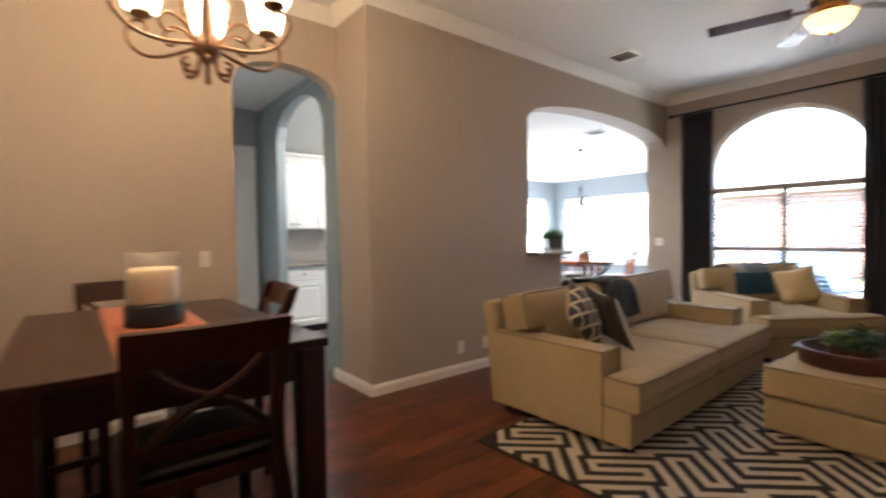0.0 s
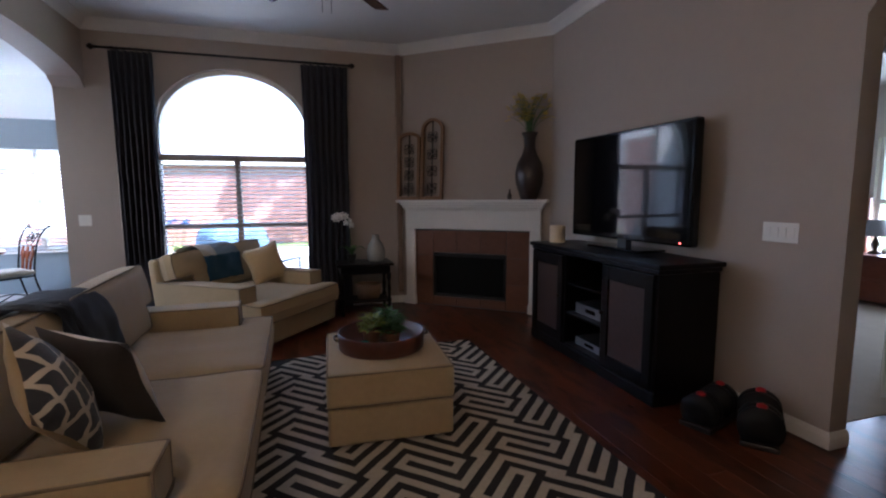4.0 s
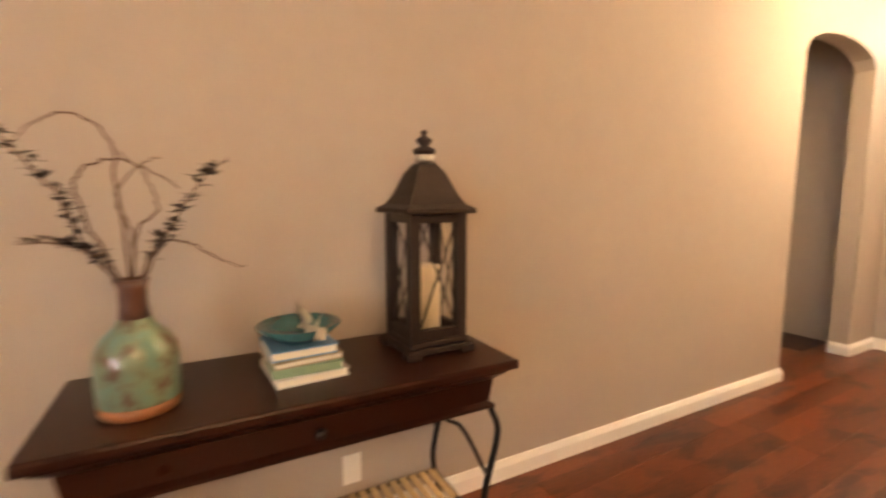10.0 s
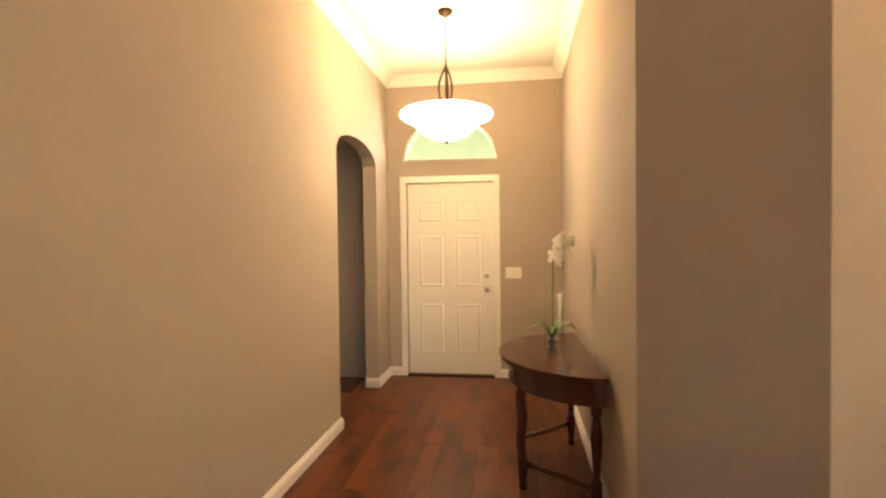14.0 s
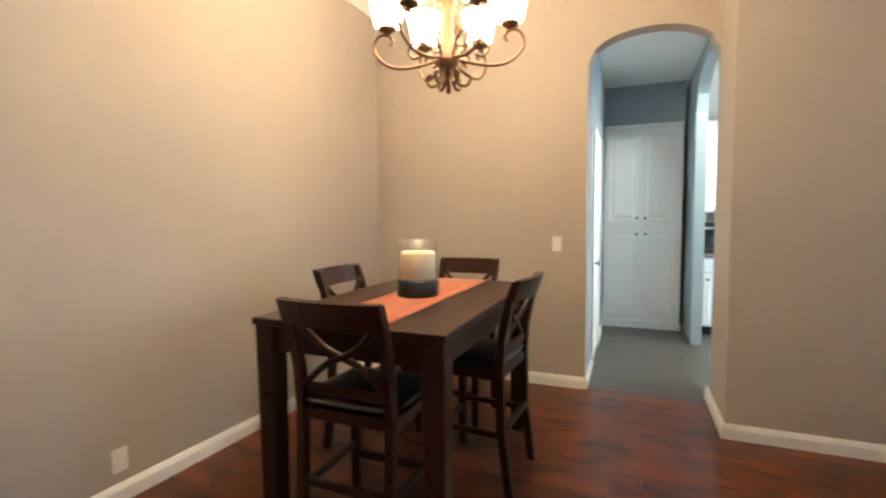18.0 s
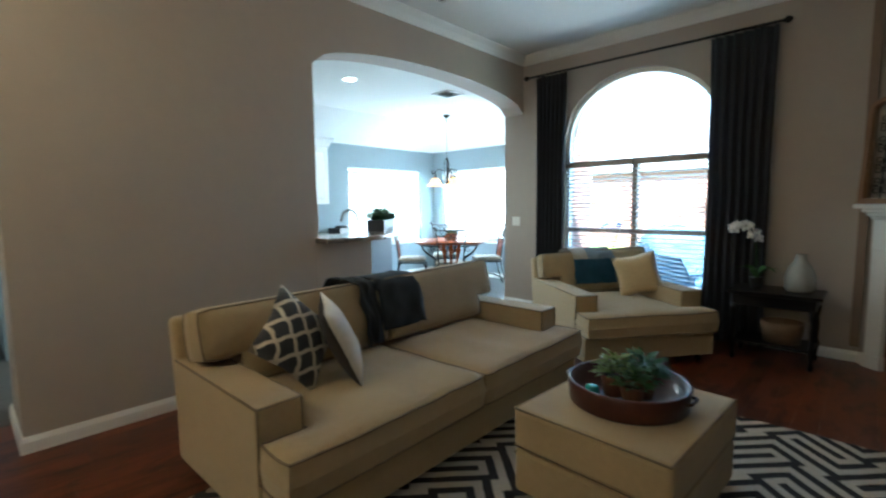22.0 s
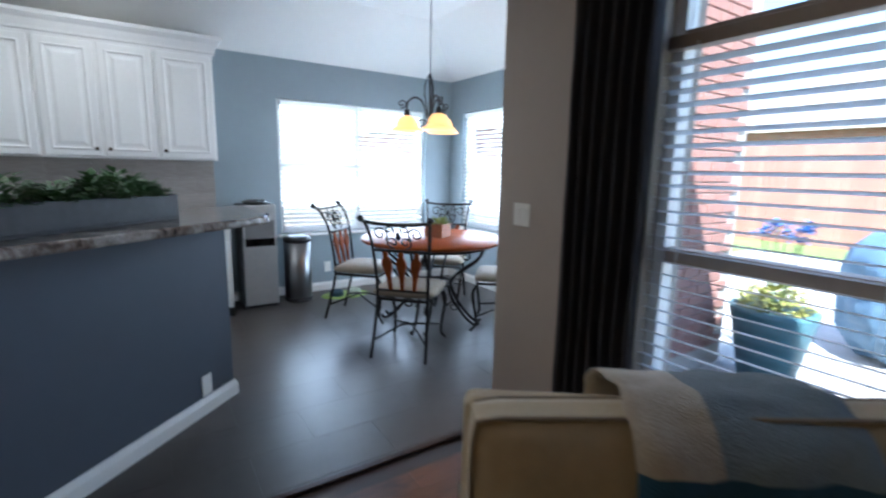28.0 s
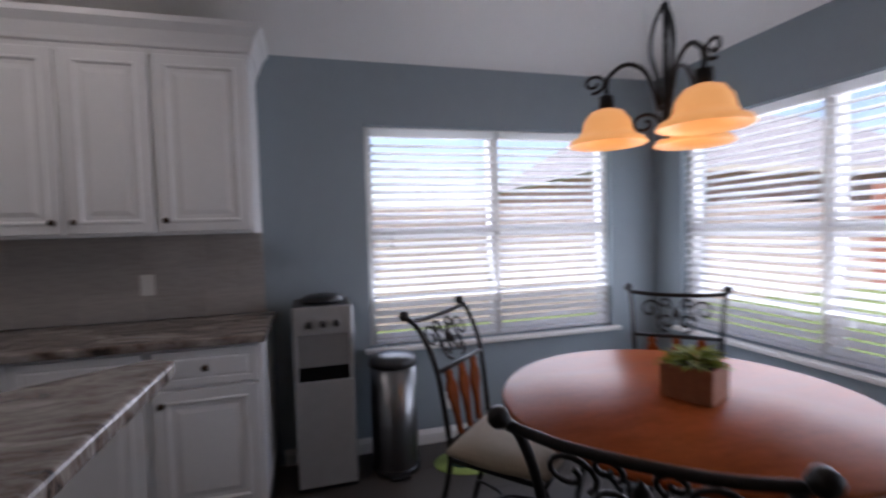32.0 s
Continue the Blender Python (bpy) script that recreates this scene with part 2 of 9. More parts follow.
def lathe(profile, seg=24, bm=None, cap=True):
    """A turned body from (radius, height) pairs, bottom to top."""
    b = bmesh.new()
    rings = []
    for r, z in profile:
        rings.append([b.verts.new((r * math.cos(2 * math.pi * i / seg), r * math.sin(2 * math.pi * i / seg), z)) for i in range(seg)])
    for a, c in zip(rings, rings[1:]):
        for i in range(seg):
            f = b.faces.new((a[i], a[(i + 1) % seg], c[(i + 1) % seg], c[i]))
            f.smooth = True
    if cap:
        if profile[0][0] > 1e-4:
            b.faces.new(rings[0][::-1])
        if profile[-1][0] > 1e-4:
            b.faces.new(rings[-1])
    bmesh.ops.remove_doubles(b, verts=b.verts, dist=1e-5)
    return merge(bm, b) if bm else b


def tube(points, r, seg=8, bm=None, closed=False, r1=None):
    """A round bar along a line of points."""
    b = bmesh.new()
    pts = [Vector(p) for p in points]
    n = len(pts)
    rings, up = [], None
    for i, p in enumerate(pts):
        if closed:
            d = pts[(i + 1) % n] - pts[i - 1]
        else:
            d = pts[min(i + 1, n - 1)] - pts[max(i - 1, 0)]
        d.normalize()
        if up is None:
            up = d.orthogonal().normalized()
        up = (up - d * up.dot(d)).normalized() if (up - d * up.dot(d)).length > 1e-4 else d.orthogonal().normalized()
        side = d.cross(up)
        rad = r if r1 is None else r + (r1 - r) * i / max(1, n - 1)
        rings.append([b.verts.new(p + rad * (math.cos(2 * math.pi * k / seg) * up + math.sin(2 * math.pi * k / seg) * side)) for k in range(seg)])
    for i in range(n if closed else n - 1):
        a, c = rings[i], rings[(i + 1) % n]
        for k in range(seg):
            f = b.faces.new((a[k], a[(k + 1) % seg], c[(k + 1) % seg], c[k]))
            f.smooth = True
    if not closed:
        b.faces.new(rings[0][::-1])
        b.faces.new(rings[-1])
    return merge(bm, b) if bm else b


def curve(points, steps=8):
    """A smooth line through the points (Catmull-Rom)."""
    p = [Vector(q) for q in points]
    p = [2 * p[0] - p[1], *p, 2 * p[-1] - p[-2]]
    out = []
    for a, b, c, d in zip(p, p[1:], p[2:], p[3:]):
        for i in range(steps):
            t = i / steps
            out.append(0.5 * ((2 * b) + (c - a) * t + (2 * a - 5 * b + 4 * c - d) * t * t + (3 * b - a - 3 * c + d) * t**3))
    return [*out, p[-2]]


def scroll(r, turns=1.25, start=0.0, steps=18, grow=0.25):
    """A flat spiral in x, z that ends at the origin's side; used for iron scrolls."""
    return [Vector(((grow + (1 - grow) * k / steps) * r * math.cos(start + turns * 2 * math.pi * k / steps), 0, (grow + (1 - grow) * k / steps) * r * math.sin(start + turns * 2 * math.pi * k / steps))) for k in range(steps + 1)]


def cushion(w, d, h, puff=0.25, cuts=7, edge=0.03, wrinkle=0.004, seed=0):
    """A soft upholstered block: w along x, d along y, h high, on z = 0."""
    b = bmesh.new()
    bmesh.ops.create_cube(b, size=2)
    bmesh.ops.subdivide_edges(b, edges=b.edges[:], cuts=cuts, use_grid_fill=True)
    for v in b.verts:
        x, y, z = v.co
        fx, fy = 1 - abs(x) ** 3, 1 - abs(y) ** 3
        n = noise.noise(Vector((x * 2 + seed, y * 2, z * 2))) * wrinkle + noise.noise(Vector((x * 5, y * 5 + seed, z * 5))) * wrinkle * 0.5
        k = 1 - 0.045 * (x * x * y * y + y * y * z * z + x * x * z * z)
        zz = z * (0.5 * h * (1 - puff) + 0.5 * h * puff * (max(fx, 0) * max(fy, 0)) ** 0.5)
        v.co = (x * k * (w / 2 - 0 * edge) + n, y * k * d / 2 + n, zz + h / 2 + n)
    for f in b.faces:
        f.smooth = True
    return b


def pillow(s, h, cuts=9, seed=0):
    """A throw pillow, s wide, lying flat on z = 0 with pinched corners."""
    b = bmesh.new()
    bmesh.ops.create_grid(b, x_segments=cuts, y_segments=cuts, size=1)
    top = b.verts[:]
    bot = bmesh.ops.duplicate(b, geom=b.faces[:] + b.edges[:] + b.verts[:])
    low = [g for g in bot["geom"] if isinstance(g, bmesh.types.BMVert)]
    for vs, sg in ((top, 1), (low, -1)):
        for v in vs:
            x, y = v.co.x, v.co.y
            f = max(0.0, (1 - x * x)) ** 0.45 * max(0.0, (1 - y * y)) ** 0.45
            pinch = 1 - 0.10 * (1 - abs(x)) * y * y * 1.2 - 0.0
            pin2 = 1 - 0.10 * (1 - abs(y)) * x * x * 1.2
            n = noise.noise(Vector((x * 3 + seed, y * 3, sg))) * 0.012
            v.co = (x * s / 2 * pin2, y * s / 2 * pinch, sg * h / 2 * f + n * f + h / 2)
    for v in low:
        for f in v.link_faces:
            f.material_index = 1
    bmesh.ops.remove_doubles(b, verts=b.verts, dist=1e-4)
    bmesh.ops.recalc_face_normals(b, faces=b.faces)
    for f in b.faces:
        f.smooth = True
    return b


def mesh_from(name, bm, material):
    me = bpy.data.meshes.new(name)
    bm.to_mesh(me)
    bm.free()
    for m in material if isinstance(material, (list, tuple)) else [material]:
        me.materials.append(m)
    return me


def part(name, bm, material, parent, label=""):
    """One mesh of its own under a thing or under a part."""
    ob = new(name, mesh_from(name, bm, material))
    ob.parent = parent
    return tagged(ob, label)


def shared(name, me, parent, m):
    """A piece on mesh data that it shares with its like."""
    ob = new(name, me)
    ob.parent, ob.matrix_basis = parent, m
    return ob


def thing(name, m, label, category, group=""):
    ob = new(name)
    ob.empty_display_size = 0.1
    ob.matrix_basis = m
    return tagged(ob, label, category, group)


def solid(name, bm, material, label, category, m=None, group=""):
    """A thing that is one mesh."""
    ob = new(name, mesh_from(name, bm, material))
    if m:
        ob.matrix_basis = m
    return tagged(ob, label, category, group)


def setting(name, bm, material, label="", category=""):
    ob = new(name, mesh_from(name, bm, material))
    return tagged(ob, label, category, "", "structure")


def wallmesh(p0, p1, thick, z0, z1, openings=(), steps=18):
    """A wall from p0 to p1 with its face on that line and its body to the right of it. Openings: (start, end, sill, head, rise) along it,
    arched over the head by rise. Faces carry material 0 on the front, 1 on the back, 0 in the reveals."""
    p0, p1 = Vector((*p0, 0)), Vector((*p1, 0))
    along = (p1 - p0).normalized()
    back = Vector((along.y, -along.x, 0)) * thick
    length = (p1 - p0).length
    us = {0.0, length}
    for a, b, *_ in openings:
        us |= {a, b}
        us |= {a + (b - a) * i / steps for i in range(steps + 1)}
    us = sorted(round(u, 5) for u in us)
    us = [u for i, u in enumerate(us) if i == 0 or u - us[i - 1] > 1e-4]

    def solids(u, mid):
        for a, b, sill, head, rise in openings:
            if a - 1e-4 <= mid <= b + 1e-4:
                k = 2 * (u - a) / (b - a) - 1
                top = head + rise * math.sqrt(max(0.0, 1 - k * k)) if rise else head
                out = [(top, z1)] if top < z1 - 1e-4 else []
                return ([(z0, sill)] if sill > z0 + 1e-4 else []) + out
        return [(z0, z1)]

    bm = bmesh.new()

    def face(pts, mi=0):
        f = bm.faces.new([bm.verts.new(p) for p in pts])
        f.material_index = mi

    def at(u, z, off=0):
        return p0 + along * u + Vector((0, 0, z)) + back * off

    for u, w in zip(us, us[1:]):
        mid = (u + w) / 2
        for (a0, b0), (a1, b1) in zip(solids(u, mid), solids(w, mid)):
            face((at(u, a0), at(w, a1), at(w, b1), at(u, b0)))
            face((at(u, b0, 1), at(w, b1, 1), at(w, a1, 1), at(u, a0, 1)), 1)
            face((at(u, a0, 1), at(w, a1, 1), at(w, a1), at(u, a0)))
            face((at(u, b0), at(w, b1), at(w, b1, 1), at(u, b0, 1)))
    for u in us:
        left = solids(u, u - 1e-3) if u > 1e-4 else []
        right = solids(u, u + 1e-3) if u < length - 1e-4 else []
        cuts = sorted({z for s in left + right for z in s})
        for a, b in zip(cuts, cuts[1:]):
            m = (a + b) / 2
            inl, inr = any(s < m < e for s, e in left), any(s < m < e for s, e in right)
            if inl != inr:
                q = (at(u, a), at(u, b), at(u, b, 1), at(u, a, 1))
                face(q if inl else q[::-1])
    bmesh.ops.remove_doubles(bm, verts=bm.verts, dist=1e-4)
    bmesh.ops.recalc_face_normals(bm, faces=bm.faces)
    return bm


def strip(name, pts, profile, material, label, category, closed=False):
    """A moulding: the profile (out, up) swept along a floor line whose room side lies to its left, mitred at the corners."""
    bm = bmesh.new()
    p = [Vector((*q, 0)) for q in pts]
    rings = []
    for i, q in enumerate(p):
        dirs = []
        if i > 0:
            dirs.append((p[i] - p[i - 1]).normalized())
        if i < len(p) - 1:
            dirs.append((p[i + 1] - p[i]).normalized())
        nrm = [Vector((-d.y, d.x, 0)) for d in dirs]
        m = sum(nrm, Vector()).normalized()
        k = 1 / max(0.3, m.dot(nrm[0]))
        rings.append([bm.verts.new(q + m * k * o + Vector((0, 0, z))) for o, z in profile])
    n = len(profile)
    for a, b in zip(rings, rings[1:]):
        for i in range(n):
            bm.faces.new((a[i], a[(i + 1) % n], b[(i + 1) % n], b[i]))
    bm.faces.new(rings[0])
    bm.faces.new(rings[-1][::-1])
    bmesh.ops.recalc_face_normals(bm, faces=bm.faces)
    return setting(name, bm, material, label, category)


# ---------------------------------------------------------------- structure
# plan: x to the east, y to the north; the living room's west wall, north wall and so on
XE, XW, XK, YN = 1.94, -2.79, -3.07, 6.34
XD, YA = -3.31, 1.455
XH, YF = 0.055, -4.675
# walls skewed to fit the camera's view: where the hall's east and west walls meet the front wall, and the dining wall's
# two ends
XHF, YDW, YDE, YP = -0.03, -1.185, -1.33, 0.61
H = 3.16
XB, YB, HB, HK = -6.02, 8.0, 2.37, 2.76



def east(y):
    """Where the east wall stands, south of the lobby opening."""
    return XE + 0.0257 * (min(y, 1.36) - 1.36)


# floors
bm = bmbox(-3.4, 3.5, -4.75, 6.4, -0.16, -0.012)
floor = setting("floor", bm, M_FLOORB, "dark walnut plank floor of the living room", "floor")
floor_tile = setting("floor_tile", bmbox(-6.2, -2.93, 0.4, 8.2, -0.16, -0.006), M_GROUT, "grey tiled kitchen floor", "floor")
setting("floor_bedroom", bmbox(2.05, 7.2, 2.40, 7.2, -0.16, 0.004), M_CARPET, "beige bedroom carpet", "floor")
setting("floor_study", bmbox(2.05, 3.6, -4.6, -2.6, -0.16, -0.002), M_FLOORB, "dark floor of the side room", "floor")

W2 = [M_WALL, M_WALL]
WB = [M_WALL, M_BLUE]
setting("wall_east", wallmesh((XE, 1.36), (XE, 5.3), 0.13, 0, H + 0.1, [(0.0, 0.87, 0, 2.2, 0.16)]), W2, "greige painted wall with an arched opening to the lobby", "wall")
setting("wall_hall_east", wallmesh((east(-4.8), -4.8), (XE, 1.36), 0.13, 0, H + 0.1, [(0.55, 1.55, 0, 2.16, 0.16)]), W2, "greige painted wall with an arched opening in the hall", "wall")
setting("wall_north", wallmesh((2.0, YN), (XK, YN), 0.26, 0, H + 0.1, [(2.57, 4.21, 0.42, 2.09, 0.675)]), W2, "greige wall with an arched window", "wall")
diag = wallmesh((1.98, 5.127), (0.47, 6.365), 0.2, 0, H + 0.1, [(0.53, 1.45, 0.12, 0.665, 0)])
setting("wall_chimney", diag, W2, "greige chimney wall across the corner", "wall")
setting("wall_west", wallmesh((XW, YN), (XW, YA + 0.12), XW - XK, 0, H + 0.1, [(0.0, 3.01, 0, 2.47, 0.245)], 28), WB, "greige wall with a wide arched opening to the kitchen", "wall")
setting("wall_alcove_north", wallmesh((XW, YA), (XD, YA), 0.12, 0, H + 0.1), W2, "greige side of the dining alcove", "wall")
setting("wall_dining_west", wallmesh((XD, YA), (XD, YDW - 0.02), 0.14, 0, H + 0.1, [(0.0, YA - YP, 0, 2.46, 0.2)]), WB, "greige dining wall with an arched opening", "wall")
setting("wall_dining_south", wallmesh((XD - 0.1, YDW + 0.006), (-0.35, YDE), 0.12, 0, H + 0.1), W2, "greige dining wall", "wall")
setting("wall_corner", wallmesh((-0.35, YDE), (XH, -1.79), 0.12, 0, H + 0.1), W2, "greige wall across the corner to the hall", "wall")
setting("wall_hall_west", wallmesh((XH, -1.79), (XHF, YF), 0.12, 0, H + 0.1), W2, "greige hall wall", "wall")
setting("wall_hall_south", wallmesh((-0.13, YF), (2.1, YF), 0.16, 0, 2.20, [(0.80, 1.72, 0, 2.045, 0)]), W2, "greige front wall", "wall")
setting("wall_hall_south_upper", wallmesh((-0.13, YF), (2.1, YF), 0.16, 2.20, H + 0.1, [(0.755, 1.755, 2.275, 2.28, 0.45)]), W2, "greige front wall above the door with a fanlight", "wall")
# side room behind the hall arch
setting("wall_study_east", wallmesh((2.95, -4.7), (2.95, -2.5), 0.1, 0, 2.6), W2, "greige wall of the side passage", "wall")
setting("wall_study_south", wallmesh((2.0, -4.55), (3.0, -4.55), 0.1, 0, 2.6), W2)
setting("wall_study_north", wallmesh((3.0, -2.55), (2.0, -2.55), 0.1, 0, 2.6), W2)
# small lobby before the bedroom
setting("wall_lobby_north", wallmesh((3.5, 2.39), (XE + 0.1, 2.39), 0.11, 0, 2.75, [(0.535, 1.255, 0, 2.12, 0)]), [M_WALL, M_BEDWALL], "greige lobby wall with the bedroom door", "wall")
setting("wall_lobby_east", wallmesh((3.21, 0.3), (3.21, 2.45), 0.1, 0, 2.75), W2, "greige lobby wall", "wall")
setting("wall_lobby_south", wallmesh((2.0, 0.4), (3.5, 0.4), 0.1, 0, 2.75), W2)
setting("ceiling_lobby", bmbox(2.0, 3.6, 0.2, 2.45, 2.62, 2.7), M_CEIL, "white lobby ceiling", "ceiling")
setting("ceiling_study", bmbox(2.0, 3.1, -4.7, -2.4, 2.58, 2.66), M_CEIL, "white ceiling", "ceiling")
# bedroom shell
setting("wall_bedroom_east", wallmesh((6.35, 2.4), (6.35, 7.1), 0.1, 0, 3.0, [(1.65, 2.30, 0.6, 2.07, 0)]), [M_BEDWALL, M_BEDWALL], "beige bedroom wall with a window", "wall")
setting("wall_bedroom_north", wallmesh((7.1, 7.0), (2.0, 7.0), 0.1, 0, 3.0), [M_BEDWALL, M_BEDWALL], "beige bedroom wall", "wall")
setting("wall_bedroom_west", wallmesh((2.16, 7.1), (2.16, 2.5), 0.05, 0, 3.0), [M_BEDWALL, M_BEDWALL], "beige bedroom wall", "wall")
setting("wall_bedroom_south", wallmesh((3.4, 2.5), (7.1, 2.5), 0.05, 0, 3.0), [M_BEDWALL, M_BEDWALL], "beige bedroom wall", "wall")
setting("ceiling_bedroom", bmbox(2.0, 7.2, 2.3, 7.2, 2.72, 2.80), M_CEIL, "white bedroom ceiling", "ceiling")

# kitchen, nook and passage
B2 = [M_BLUE, M_BLUE]
setting("wall_nook_west", wallmesh((XB, YB + 0.1), (XB, 0.3), 0.2, 0, 2.9, [(0.465, 2.175, 0.645, 2.0, 0)]), B2, "blue-grey nook wall with a window", "wall")
setting("wall_nook_north", wallmesh((XK + 0.16, YB), (XB - 0.1, YB), 0.2, 0, 2.9, [(0.21, 2.86, 0.655, 2.0, 0)]), B2, "blue-grey nook wall with a triple window", "wall")
setting("wall_nook_east", wallmesh((XK, YN + 0.26), (XK, YB + 0.1), 0.16, 0, 2.9), B2, "blue-grey nook wall", "wall")
setting("wall_passage_south", wallmesh((XB - 0.1, YP), (XD - 0.14, YP), 0.12, 0, 3.1), B2, "blue-grey passage wall", "wall")
setting("wall_passage_north", wallmesh((XD - 0.14, YA + 0.055), (XB, YA + 0.055), 0.10, 0, 3.1, [(0.27, 1.53, 0, 2.36, 0.36)]), B2, "blue-grey passage wall with an arch to the kitchen", "wall")
bm = bmesh.new()
e = 0.75
lo = [(XK + 0.1, YB + 0.05), (XB - 0.05, YB + 0.05), (XB - 0.05, YA + 0.05)]
hi = [(XK + 0.1, YB - e), (XB + e, YB - e), (XB + e, YA + 0.05)]
lov = [bm.verts.new((*p, HB - 0.02)) for p in lo]
hiv = [bm.verts.new((*p, HK)) for p in hi]
for i in range(2):
    bm.faces.new((lov[i], lov[i + 1], hiv[i + 1], hiv[i]))
last = bm.verts.new((XK + 0.1, YA + 0.05, HK))
bm.faces.new((hiv[0], hiv[1], hiv[2], last))
bmesh.ops.recalc_face_normals(bm, faces=bm.faces)
setting("ceiling_kitchen", bm, M_CEIL, "white kitchen ceiling with sloped sides", "ceiling")
setting("ceiling_kitchen_roof", bmbox(-6.3, -2.95, YA + 0.02, 8.3, 2.86, 2.92), M_CEIL)
setting("ceiling_passage", bmbox(-6.3, XD - 0.02, 0.4, YA + 0.16, 2.85, 2.93), M_CEIL, "white passage ceiling", "ceiling")
setting("wall_passage_west", wallmesh((-5.597, YA + 0.02), (-5.597, YP), 0.1, 2.405, 3.1), B2, "blue-grey wall above the pantry", "wall")
setting("ceiling", bmbox(-3.5, 2.2, -4.9, 6.7, H, H + 0.14), M_CEIL, "white living room ceiling", "ceiling")

# half wall that carries the bar, turned across the corner
KX, KY = -3.97, 5.12
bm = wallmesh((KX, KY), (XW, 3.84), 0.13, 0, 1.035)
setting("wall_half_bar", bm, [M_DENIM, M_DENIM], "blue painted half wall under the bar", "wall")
setting("wall_half_living", wallmesh((XW + 0.002, 3.87), (XW + 0.002, 3.30), 0.16, 0, 1.035), W2, "greige half wall under the bar", "wall")

# mouldings
BASE = [(0, 0), (0.018, 0), (0.018, 0.062), (0.012, 0.076), (0.006, 0.09), (0, 0.09)]
CROWN = [(0, H - 0.105), (0.012, H - 0.105), (0.02, H - 0.085), (0.05, H - 0.05), (0.085, H - 0.022), (0.095, H - 0.012), (0.095, H - 0.001), (0, H - 0.001)]
for pts in ([(east(-3.25) + 0.13, -3.25), (east(-3.25), -3.25), (XE, 1.36), (XE + 0.13, 1.36)], [(XE + 0.13, 2.23), (XE, 2.23), (XE, 5.16), (1.87, 5.217)], [(0.56, 6.292), (0.5, YN), (XK, YN)],
            [(XW, 3.30), (XW, YA), (XD - 0.14, YA)], [(XD, YP), (XD, YDW), (-0.35, YDE), (XH, -1.79), (XHF, YF), (0.605, YF)], [(1.655, YF), (east(YF), YF), (east(-4.25), -4.25), (east(-4.25) + 0.13, -4.25)],
            [(2.95, -4.5), (2.95, -2.6)], [(3.21, 0.5), (3.21, 2.39), (3.03, 2.39)], [(2.18, 2.39), (2.08, 2.39)],
            [(KX - 0.09, KY - 0.098), (KX, KY), (XW, 3.84)], [(XK, YN + 0.26), (XK, YB), (XB, YB), (XB, 5.4)], [(-4.68, YP), (XB + 0.85, YP)][::-1], [(-3.82, YP), (XD - 0.14, YP), (XD, YP)]):
    strip("baseboard", pts, BASE, M_TRIM, "white painted baseboard", "baseboard")
strip("crown_moulding", [(east(-4.67), -4.67), (XE, 1.36), (XE, 5.16), (0.5, YN), (XW, YN), (XW, YA), (XD, YA), (XD, YDW), (-0.35, YDE), (XH, -1.79), (XHF, YF), (east(YF), YF)], CROWN, M_TRIM, "white crown moulding", "moulding")

# ---------------------------------------------------------------- windows and doors


def blind(name, w, z0, z1, m, label, tilt=24, pitch=0.047, depth=0.046, rail=None):
    """A horizontal slat blind, w wide, hanging in front of a window."""
    ob = thing(name, m, label, "blind")
    part("headrail", bmbox(-w / 2, w / 2, -0.025, 0.025, z1 - 0.045, z1, 0.004), rail or M_BLIND, ob)
    part("bottom_rail", bmbox(-w / 2, w / 2, -0.022, 0.022, z0, z0 + 0.02, 0.004), M_BLIND, ob)
    b = bmesh.new()
    v = [b.verts.new((x, y, 0.003 - abs(y) * 0.1 + dz)) for dz in (0, 0.0025) for x in (-w / 2, w / 2) for y in (-depth / 2, 0, depth / 2)]
    for q in ((6, 7, 10, 9), (7, 8, 11, 10), (1, 0, 3, 4), (2, 1, 4, 5), (0, 6, 9, 3), (8, 2, 5, 11), (0, 1, 7, 6), (1, 2, 8, 7), (3, 9, 10, 4), (4, 10, 11, 5)):
        b.faces.new([v[i] for i in q])
    bmesh.ops.recalc_face_normals(b, faces=b.faces)
    me = mesh_from("slat", b, M_BLIND)
    n = int((z1 - z0 - 0.07) / pitch)
    for i in range(n):
        shared("slat", me, ob, pose(0, 0, z0 + 0.045 + i * pitch, tilt, 0, 0))
    for x in (-w * 0.36, w * 0.36):
        part("ladder_cord", bmbox(x - 0.002, x + 0.002, -0.026, -0.024, z0, z1 - 0.03), M_BLIND, ob)
    return ob


